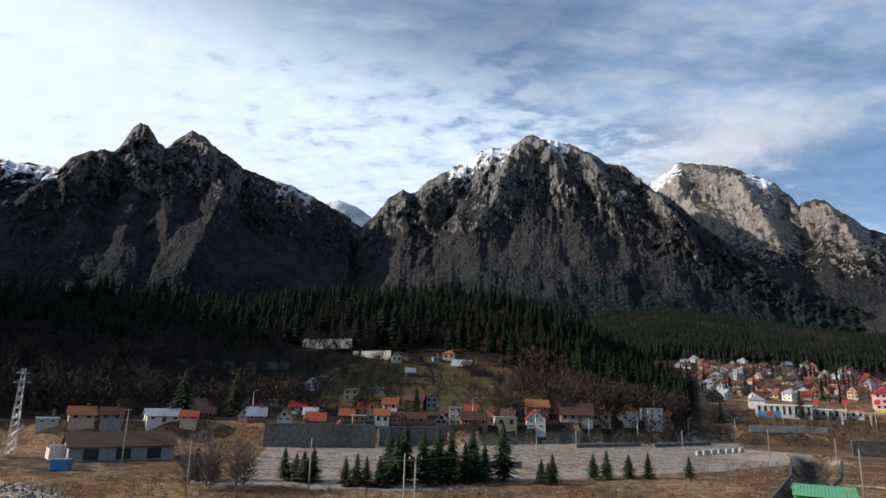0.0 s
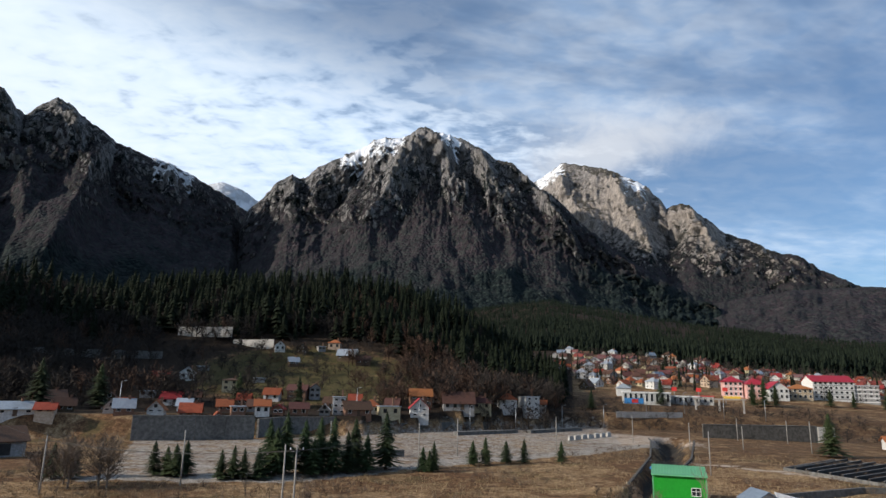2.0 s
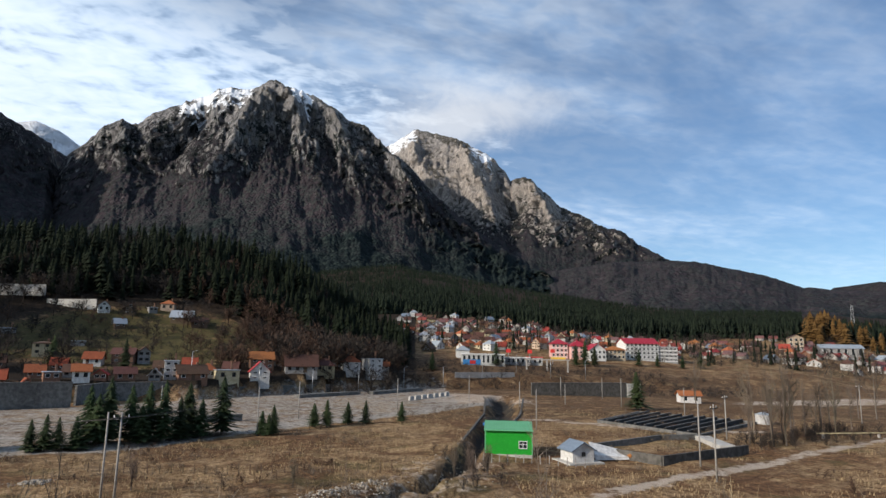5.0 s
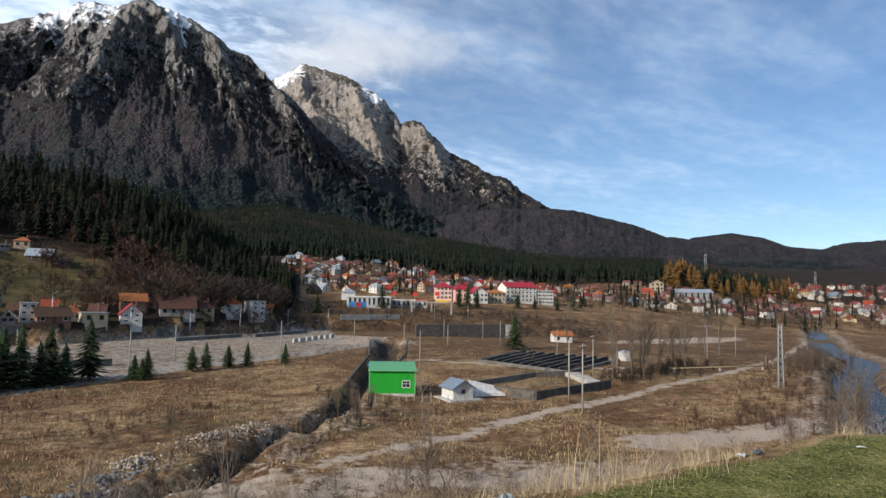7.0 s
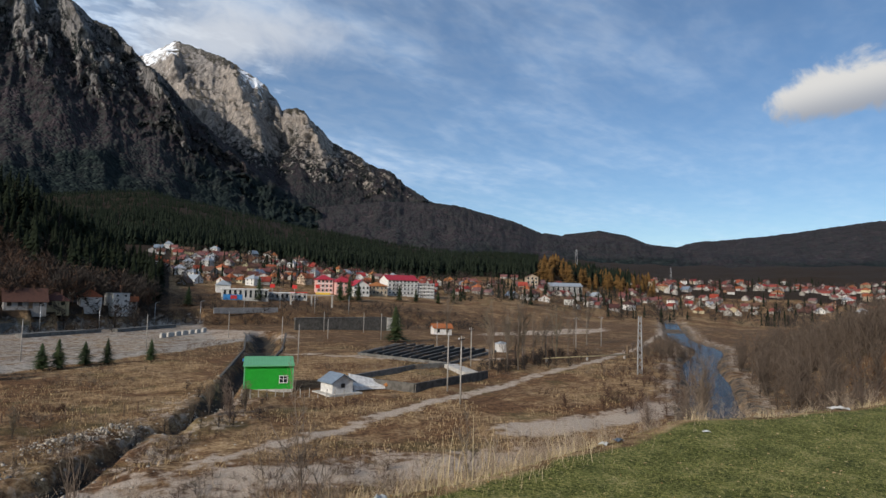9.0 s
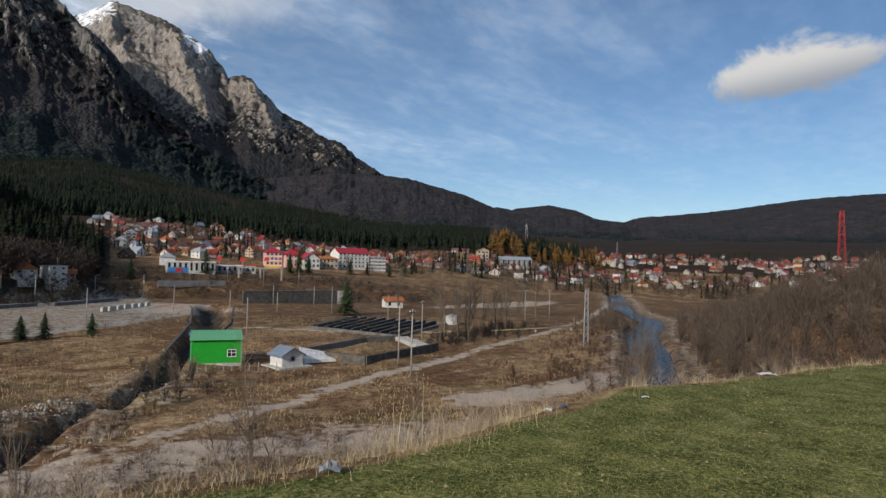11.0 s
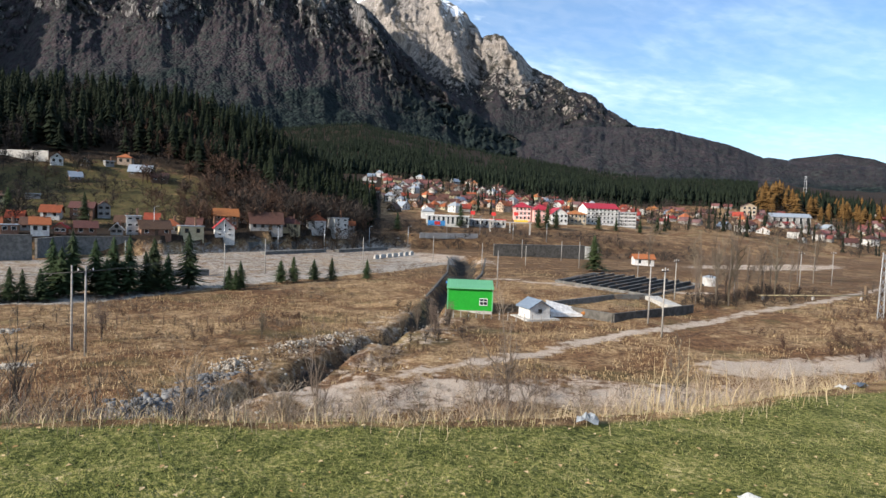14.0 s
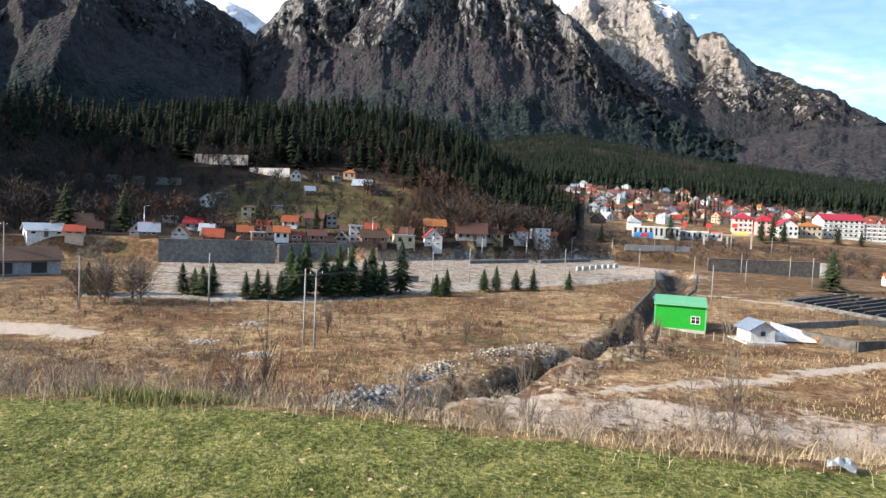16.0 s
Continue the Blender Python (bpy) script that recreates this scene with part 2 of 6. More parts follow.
def fbm(x, y, z=0.0, octaves=5, gain=0.5):
    s, a, k, total = 0, 1.0, 1.0, 0
    for o in range(octaves):
        s = s + a * field(np.asarray(x) * k + 13.7 * o, np.asarray(y) * k + 5.1 * o, np.asarray(z) * k)
        total += a
        a *= gain
        k *= 2.03
    return s / total


def ridged(x, y, z=0.0, octaves=5, gain=0.55):
    s, a, k, total = 0, 1.0, 1.0, 0
    for o in range(octaves):
        s = s + a * (1 - np.abs(2 * field(np.asarray(x) * k + 3.3 * o, np.asarray(y) * k + 9.2 * o, np.asarray(z) * k) - 1))
        total += a
        a *= gain
        k *= 2.1
    return s / total


def smooth(v, lo, hi):
    t = np.clip((v - lo) / (hi - lo), 0, 1)
    return t * t * (3 - 2 * t)


def line_distance(x, y, pts):
    """Distance to a polyline in the plan."""
    best = np.full(np.shape(x), 1e9)
    for (ax, ay), (bx, by) in zip(pts, pts[1:]):
        dx, dy = bx - ax, by - ay
        u = np.clip(((x - ax) * dx + (y - ay) * dy) / (dx * dx + dy * dy), 0, 1)
        best = np.minimum(best, np.hypot(x - ax - u * dx, y - ay - u * dy))
    return best


def inside(x, y, pts):
    r = np.zeros(np.shape(x), bool)
    for (ax, ay), (bx, by) in zip(pts, pts[1:] + pts[:1]):
        c = ((ay > y) != (by > y)) & (x < (bx - ax) * (y - ay) / (by - ay + 1e-12) + ax)
        r ^= c
    return r


# ---- the lie of the land ----
FLOOR = -13.4
EDGE_X = [-60, -10, -2.6, 0, 2.3, 4.7, 8.5, 10, 13.2, 22, 60]
EDGE_Y = [10, 6.5, 5.85, 5.3, 4.4, 3.85, 3.8, 3.2, 2.1, -2, -30]
DITCH = [(110, 193), (80, 140), (52, 99), (33, 72), (22, 62.5), (14, 54), (8, 49), (-2, 42), (-20, 36), (-60, 34)]
RIVER = [(380, 175), (240, 107), (195, 78), (150, 62), (118, 47), (95, 37), (84, 31), (70, 18), (60, -5), (60, -80)]
TRACK = [(-40, 44), (2, 47.5), (13, 50), (24, 52.5), (38, 55.5), (59, 62.2), (75, 65.3), (101, 71.5), (128, 77), (180, 92), (300, 140)]
YARD = [(-34, 113), (-7, 110.5), (20, 128), (60, 150), (80, 163), (98, 206), (117, 257), (60, 232), (27, 216), (-16, 183), (-46, 177)]
LANE = [(-40, 112.5), (-7, 109), (20, 127), (60, 149), (90, 170)]
PATH = [(74, 137), (88, 118), (92, 108), (112, 92)]
HILL_AZ = [-75, -50, -36, -26, -18, -12, -4, 2, 6.5, 11.5, 15, 18, 20.5, 23]
HILL_Z = [44, 44, 40, 37, 35, 44, 50, 50, 46, 35, 20, 9, -2, -14]
BELT_AZ = [-60, 10, 20, 26, 31, 36, 41, 46, 54, 60, 66, 90]
BELT_LOW = [40, 40, 44, 41, 32, 27, 22, 20, 22, 14, 8, 4]
BELT_TOP = [150, 160, 190, 165, 140, 122, 100, 90, 84, 70, 60, 60]


def land(x, y):
    """Ground height at points of the plan."""
    x, y = np.asarray(x, float), np.asarray(y, float)
    r, az = np.hypot(x, y), np.degrees(np.arctan2(x, y))
    front = np.clip(az, -75, 90)
    # the valley floor, a terrace, the slope of the town, the lower slopes
    step = np.interp(front, [-75, -40, -14, -4, 8, 18, 27, 40, 55, 64, 90], [190, 205, 188, 209, 216, 250, 272, 285, 330, 460, 520])
    terrace = np.interp(front, [-75, -14, 20, 30, 48, 60, 90], [-9, -7.6, -8, -7, -9, -12.5, -13])
    z = FLOOR + (terrace - FLOOR) * smooth(r, step, step + np.interp(front, [-20, 25, 50], [3, 6, 40]))
    low, top = np.interp(front, BELT_AZ, BELT_LOW), np.interp(front, BELT_AZ, BELT_TOP)
    u = np.clip((r - step - 25) / (680 - step - 25), 0, 1)
    z = z + (low - terrace) * u ** 1.15
    z = z + (top - low) * np.clip((r - 680) / 720, 0, 1) ** 1.1 + (np.maximum(r - 1400, 0)) * 0.06
    # the wooded hill
    crest = np.interp(front, HILL_AZ, HILL_Z)
    rise = smooth(r, 215, 455) * 0.65 + np.clip((r - 225) / 215, 0, 1) * 0.35
    hill = -8 + (crest + 8) * rise - np.maximum(r - 470, 0) * 0.15
    hill = hill + np.interp(front, [-36, -26, -18, -12, -4, 2, 6.5, 11.5, 15, 18, 20.5], [5, 14, 13, 12, 11, 11, 12, 9, 9, 7, 3]) * smooth(r, 335, 430)
    # an added, unseen knoll beside it keeps the sun off the wood's end
    hill = hill + 85 * smooth(y, 205, 265) * smooth(-front, 36, 46) * smooth(r, 240, 330)
    z = np.maximum(z, np.where((r > 205) & (az > -80) & (az < 24), hill, -50))
    z = z + (fbm(x / 60, y / 60) - 0.5) * np.interp(r, [60, 200, 400, 900], [0.8, 1.0, 6, 14]) + (fbm(x / 7, y / 7) - 0.5) * np.interp(r, [20, 60, 200], [0.2, 0.9, 0.6])
    yard = inside(x, y, YARD)
    z = np.where(yard, FLOOR + 0.1 + (fbm(x / 5, y / 5) - 0.5) * 0.12, z)
    # heaps and dips by the stream, the stream's cut, the river bed
    d = line_distance(x + (fbm(x / 9, y / 9, 31, 3) - 0.5) * 4, y + (fbm(x / 9, y / 9, 35, 3) - 0.5) * 4, DITCH)
    near = (y < 100) & (r < 120)
    z = z + np.where(near, smooth(d, 12, 3) * (fbm(x / 3.5, y / 3.5, 7) - 0.4) * 1.7, 0)
    z = z - smooth(d / np.interp(r, [60, 120, 190], [1, 1.3, 2.6]), 2.1, 0.5) * np.interp(r, [50, 120, 190], [1.5, 2.2, 3.0])
    d = line_distance(x, y, RIVER)
    wide = np.interp(r, [80, 150, 250], [4, 5.2, 7])
    z = z - smooth(d, wide, wide * 0.55) * 1.6
    # wooded bank on the far side of the river bend
    bank = np.hypot((x - 122) / 64, (y - 2) / 40)
    z = z + 10.5 * smooth(bank, 1.0, 0.3) * smooth(d, 6, 22)
    # the stand: a mown bank top that breaks off to the valley
    out = y - np.interp(x, EDGE_X, EDGE_Y)
    out = out * np.interp(x, [8, 16, 40], [1.0, 0.9, 0.75])
    lawn = 0.0 + (fbm(x / 1.7, y / 1.7, 3) - 0.5) * 0.12 - np.clip(out + 1.2, 0, 1.2) ** 2 * 0.015
    slope = lawn - np.clip(out, 0, None) * 0.62 - (fbm(x / 1.1, y / 1.1, 5) - 0.3) * 0.25 * smooth(out, 0, 0.6)
    z = np.where(out < 30, np.maximum(slope, np.where(out < 10, -99, z)), z)
    behind = smooth(-y, 15, 60) * 6
    return z + np.where(out < 0, behind, 0)


LAND = {}


def ground_at(x, y):
    """Height of the ground sheet at one place."""
    r, a = math.hypot(x, y), math.atan2(x, y) % (2 * math.pi)
    R, A, Z = LAND["r"], LAND["a"], LAND["z"]
    i = min(max(int(np.searchsorted(R, r)) - 1, 0), len(R) - 2)
    j = min(max(int(np.searchsorted(A, a)) - 1, 0), len(A) - 2)
    u, v = (r - R[i]) / (R[i + 1] - R[i]), (a - A[j]) / (A[j + 1] - A[j])
    return float((Z[i, j] * (1 - u) + Z[i + 1, j] * u) * (1 - v) + (Z[i, j + 1] * (1 - u) + Z[i + 1, j + 1] * u) * v)


def polar(az_deg, r):
    a = radians(az_deg)
    return r * math.sin(a), r * math.cos(a)


def ground_material():
    m = bpy.data.materials.new("ground_cover")
    m.use_nodes = True
    k = Nodes(m.node_tree)
    pos = k.n("NewGeometry").outputs["Position"]
    patch = k.noise(pos, 0.22, 6, 0.65, 0.5)
    fine, mid, broad = k.noise(pos, 9.0, 6, 0.65), k.noise(pos, 0.8, 6, 0.65, 0.3), k.noise(pos, 0.06, 5, 0.6, 0.6)

    def zone(name, soft=0.16, n=None):
        v = k.n("Attribute", attribute_name=name).outputs["Fac"]
        both = k.math("ADD", k.math("MULTIPLY", k.math("SUBTRACT", n or mid, 0.5), 1.1), k.math("MULTIPLY", k.math("SUBTRACT", patch, 0.5), 1.3))
        return k.step(k.math("ADD", v, k.math("MULTIPLY", both, k.step(k.math("ABSOLUTE", k.math("SUBTRACT", v, 0.5)), 0.5, 0.35))), 0.5 - soft, 0.5 + soft)

    tuft = k.noise(pos, 2.7, 6, 0.75, 0.4)
    sward = k.math("ADD", k.math("MULTIPLY", mid, 0.45), k.math("MULTIPLY", tuft, 0.55))
    dry = k.ramp(sward, (0.34, (0.035, 0.021, 0.011)), (0.45, (0.165, 0.098, 0.05)), (0.54, (0.35, 0.232, 0.122)), (0.65, (0.56, 0.42, 0.26)))
    rust = k.ramp(sward, (0.36, (0.03, 0.016, 0.01)), (0.5, (0.13, 0.068, 0.034)), (0.64, (0.29, 0.17, 0.085)))
    c = k.mix(k.step(k.math("ADD", k.math("MULTIPLY", broad, 0.6), k.math("MULTIPLY", patch, 0.4)), 0.42, 0.56), dry, rust)
    moss = k.ramp(fine, (0.3, (0.05, 0.06, 0.022)), (0.7, (0.12, 0.125, 0.05)))
    c = k.mix(k.math("MULTIPLY", k.step(k.noise(pos, 0.11, 4, 0.6, 0.2), 0.52, 0.68), 0.4), c, moss)
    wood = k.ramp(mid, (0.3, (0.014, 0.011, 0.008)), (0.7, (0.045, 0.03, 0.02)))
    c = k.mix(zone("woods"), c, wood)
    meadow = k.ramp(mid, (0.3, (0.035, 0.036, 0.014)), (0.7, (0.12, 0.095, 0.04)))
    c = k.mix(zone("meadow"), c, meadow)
    heath = k.ramp(sward, (0.36, (0.02, 0.012, 0.008)), (0.5, (0.1, 0.056, 0.03)), (0.64, (0.27, 0.18, 0.1)))
    c = k.mix(k.math("MULTIPLY", zone("heath"), 0.85), c, heath)
    grit = k.ramp(fine, (0.3, (0.19, 0.14, 0.1)), (0.48, (0.42, 0.335, 0.26)), (0.7, (0.62, 0.53, 0.43)))
    c = k.mix(zone("grit"), c, grit)
    slab = k.ramp(sward, (0.36, (0.1, 0.078, 0.056)), (0.49, (0.29, 0.255, 0.215)), (0.63, (0.5, 0.46, 0.41)))
    c = k.mix(zone("slab", 0.3), c, slab)
    mud = k.ramp(fine, (0.3, (0.018, 0.016, 0.013)), (0.7, (0.06, 0.052, 0.043)))
    c = k.mix(zone("mud"), c, mud)
    turf = k.ramp(k.math("ADD", k.math("MULTIPLY", k.noise(pos, 28.0, 5, 0.75), 0.65), k.math("MULTIPLY", k.noise(pos, 2.2, 6, 0.7), 0.35)), (0.4, (0.028, 0.034, 0.008)), (0.48, (0.1, 0.11, 0.028)), (0.55, (0.2, 0.19, 0.06)), (0.64, (0.4, 0.33, 0.16)))
    c = k.mix(zone("turf"), c, turf)
    bp = k.n("Bump", Strength=0.8, Distance=0.12, Height=k.math("ADD", k.math("ADD", mid, k.math("MULTIPLY", tuft, 1.2)), k.math("MULTIPLY", fine, 0.5)))
    b_ = k.n("BsdfPrincipled", Base_Color=c, Roughness=0.95, Normal=bp)
    b_.inputs["Specular IOR Level"].default_value = 0.1
    k.n("OutputMaterial", Surface=b_)
    return m


def grid_mesh(name, P, material, close=False, attrs=None, smoothed=True):
    """A sheet from an array of points, rows x columns x 3."""
    a, b = P.shape[:2]
    idx = np.arange(a * b).reshape(a, b)
    if close:
        idx = np.concatenate([idx, idx[:, :1]], 1)
    q = np.stack([idx[:-1, :-1], idx[:-1, 1:], idx[1:, 1:], idx[1:, :-1]], -1).reshape(-1, 4)
    me = bpy.data.meshes.new(name)
    me.vertices.add(a * b)
    me.vertices.foreach_set("co", P.reshape(-1).astype(np.float32))
    me.loops.add(q.size)
    me.loops.foreach_set("vertex_index", q.reshape(-1).astype(np.int32))
    me.polygons.add(len(q))
    me.polygons.foreach_set("loop_start", np.arange(0, q.size, 4, dtype=np.int32))
    me.polygons.foreach_set("use_smooth", np.full(len(q), smoothed))
    me.update(calc_edges=True)
    me.validate()
    for key, v in (attrs or {}).items():
        me.attributes.new(key, "FLOAT", "POINT").data.foreach_set("value", v.reshape(-1).astype(np.float32))
    me.materials.append(material)
    return new(name, me)


def zones(x, y):
    r, az = np.hypot(x, y), np.degrees(np.arctan2(x, y))
    out = y - np.interp(x, EDGE_X, EDGE_Y)
    dd, dr = line_distance(x, y, DITCH), line_distance(x, y, RIVER)
    grit = np.maximum(smooth(line_distance(x, y, TRACK), 3.0, 0.0) * 0.68, smooth(line_distance(x, y, PATH), 3.2, 0.6) * 0.8)
    flat = line_distance(x, y, [(15, 47), (27, 45.5), (37, 42), (52, 34)])
    grit = np.maximum(grit, smooth(flat, 9.0, 0.0) * 0.72)
    grit = np.maximum(grit, smooth(line_distance(x, y, [(58, 44), (75, 40), (86, 40)]), 7, 1) * 0.8)
    grit = np.maximum(grit, smooth(dd, 11, 3) * (r < 95) * 0.4)
    grit = np.maximum(grit, smooth(dr, 15, 6) * 0.5)
    grit = np.maximum(grit, smooth(np.hypot((x - 215) / 60, (y - 150) / 16), 1.0, 0.5) * 0.66)
    grit = np.maximum(grit, smooth(np.hypot((x - 95) / 26, (y - 190) / 40), 1.0, 0.5) * 0.62)
    grit = np.maximum(grit, smooth(line_distance(x, y, [(-95, 118), (-60, 96), (-45, 84), (-30, 78)]), 5, 2) * 0.8)
    slab = np.maximum(inside(x, y, YARD) * 0.55, smooth(line_distance(x, y, LANE), 3.2, 2.2))
    mud = np.maximum(smooth(dd / np.interp(r, [60, 120, 190], [1, 1.3, 2.4]), 2.8, 0.4) * 0.78, smooth(dr, 9, 5) * 0.5)
    mud = np.where(inside(x, y, YARD), 0, mud)
    mud = np.maximum(mud, smooth(np.hypot((x + 78) / 34, (y - 128) / 26), 1.0, 0.4) * 0.5)
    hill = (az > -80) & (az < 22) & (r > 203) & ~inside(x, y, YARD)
    # lit: sunny part of the hill, its brightness put in as paler meadow ground
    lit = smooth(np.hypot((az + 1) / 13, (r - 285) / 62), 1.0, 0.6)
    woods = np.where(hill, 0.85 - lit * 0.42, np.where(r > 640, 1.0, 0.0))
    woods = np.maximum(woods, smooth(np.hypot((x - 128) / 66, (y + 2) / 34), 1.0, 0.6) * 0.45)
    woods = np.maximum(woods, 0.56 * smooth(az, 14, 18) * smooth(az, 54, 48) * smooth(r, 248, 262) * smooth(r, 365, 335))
    turf = smooth(out, 0.15, -0.5)
    heath = 0.58 * smooth(az, 16, 24) * smooth(r, 125, 160) * smooth(r, 420, 350)
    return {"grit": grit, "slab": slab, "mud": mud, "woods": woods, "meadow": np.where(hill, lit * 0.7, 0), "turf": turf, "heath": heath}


def build_ground():
    az = np.radians(np.concatenate([np.arange(-56, 92, 0.28), np.arange(92, 304, 4.0)]))
    r = np.concatenate([[0.02, 0.25, 0.5], np.geomspace(0.75, 1500, 315), [1800, 2300, 3000, 3900, 4800]])
    R, A = np.meshgrid(r, az, indexing="ij")
    x, y = R * np.sin(A), R * np.cos(A)
    z = land(x, y)
    back = smooth(np.abs(np.degrees(np.arctan2(x, y)) - 18), 75, 110) * np.clip(R - 150, 0, 1500) * 0.12
    bearing = az % (2 * math.pi)
    order = np.argsort(bearing)
    LAND["a"] = np.concatenate([bearing[order], [bearing[order[0]] + 2 * math.pi]])
    LAND["z"] = np.concatenate([(z + back)[:, order], (z + back)[:, order[:1]]], 1)
    LAND["r"] = r
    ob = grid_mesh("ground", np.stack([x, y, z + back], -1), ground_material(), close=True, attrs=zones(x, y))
    return tagged(ob, "dry grass valley floor, gravel and mown bank top", "ground", kind="structure")


build_ground()


# ---- mountains ----
def mountain_material():
    m = bpy.data.materials.new("mountain_cover")
    m.use_nodes = True
    k = Nodes(m.node_tree)
    geo = k.n("NewGeometry")
    pos = geo.outputs["Position"]
    hgt = k.n("Attribute", attribute_name="rise").outputs["Fac"]
    crag = k.n("Attribute", attribute_name="crag").outputs["Fac"]
    snowy = k.n("Attribute", attribute_name="snow").outputs["Fac"]
    slope = k.n("SeparateXYZ", i0=geo.outputs["Normal"]).outputs[2]
    broad, mid, fine = k.noise(pos, 0.004, 5, 0.6, 0.4), k.noise(pos, 0.017, 7, 0.68), k.noise(pos, 0.09, 6, 0.72)
    # single tree crowns on the wooded parts
    crowns = k.n("TexVoronoi", Vector=k.n("Mapping", Vector=pos, Scale=(1, 1, 0.6)).outputs[0], Scale=0.11, Randomness=1.0)
    tree = k.n("SeparateColor", i0=crowns.outputs["Color"]).outputs[0]
    tall = k.n("Mapping", Vector=pos, Scale=(1, 1, 0.4)).outputs[0]
    streaks = k.noise(tall, 0.05, 7, 0.75, 0.5)
    # distant haze is put into colour: rock, beech and spruce lean cool
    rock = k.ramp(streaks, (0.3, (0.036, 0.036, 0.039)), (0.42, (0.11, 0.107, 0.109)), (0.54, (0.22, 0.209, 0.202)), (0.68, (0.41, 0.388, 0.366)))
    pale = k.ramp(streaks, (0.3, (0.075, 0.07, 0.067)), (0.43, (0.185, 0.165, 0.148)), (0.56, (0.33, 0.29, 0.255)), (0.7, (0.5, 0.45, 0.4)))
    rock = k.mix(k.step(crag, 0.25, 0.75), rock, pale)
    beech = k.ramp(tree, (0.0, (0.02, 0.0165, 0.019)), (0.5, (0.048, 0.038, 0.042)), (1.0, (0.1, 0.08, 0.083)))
    spruce = k.ramp(tree, (0.0, (0.004, 0.007, 0.008)), (0.6, (0.011, 0.017, 0.017)), (1.0, (0.024, 0.033, 0.029)))
    grove = k.step(k.math("ADD", k.math("MULTIPLY", mid, 0.7), k.math("MULTIPLY", tree, 0.3)), 0.46, 0.54)
    h = k.math("ADD", hgt, k.math("MULTIPLY", k.math("SUBTRACT", mid, 0.5), 0.3))
    low = k.math("ADD", h, k.math("MULTIPLY", k.math("SUBTRACT", broad, 0.5), 0.5))
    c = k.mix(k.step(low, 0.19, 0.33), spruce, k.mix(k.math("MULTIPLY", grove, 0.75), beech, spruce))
    scrub = k.ramp(fine, (0.3, (0.022, 0.022, 0.016)), (0.7, (0.075, 0.064, 0.046)))
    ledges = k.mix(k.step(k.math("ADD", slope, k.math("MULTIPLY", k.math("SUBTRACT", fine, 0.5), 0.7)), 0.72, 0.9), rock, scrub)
    tufts = k.math("ADD", k.math("MULTIPLY", mid, 0.65), k.math("MULTIPLY", fine, 0.35))
    ledges = k.mix(k.math("MULTIPLY", k.step(tufts, 0.505, 0.545), k.step(k.math("ADD", hgt, k.math("MULTIPLY", crag, 0.5)), 1.08, 0.7)), ledges, spruce)
    bare = k.step(k.math("ADD", k.math("ADD", h, k.math("MULTIPLY", crag, 0.45)), k.math("ADD", k.math("MULTIPLY", k.math("SUBTRACT", streaks, 0.5), 1.25), k.math("MULTIPLY", k.math("SUBTRACT", 0.6, slope), 0.35))), 0.6, 0.74)
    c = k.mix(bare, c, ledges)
    s = k.math("ADD", snowy, k.math("MULTIPLY", k.math("SUBTRACT", mid, 0.5), 1.6))
    c = k.mix(k.math("MULTIPLY", k.step(s, 0.5, 0.58), k.step(k.math("ADD", slope, k.math("MULTIPLY", fine, 0.3)), 0.35, 0.55)), c, (0.85, 0.87, 0.9))
    dome = k.math("MULTIPLY", crowns.outputs["Distance"], -0.55)
    high = k.mix(bare, dome, k.math("ADD", k.math("MULTIPLY", fine, 0.7), streaks))
    bp = k.n("Bump", Strength=1.0, Distance=9.0, Height=high)
    b_ = k.n("BsdfPrincipled", Base_Color=c, Roughness=0.95, Normal=bp)
    b_.inputs["Specular IOR Level"].default_value = 0.08
    k.n("OutputMaterial", Surface=b_)
    return m


M["mountain"] = mountain_material()


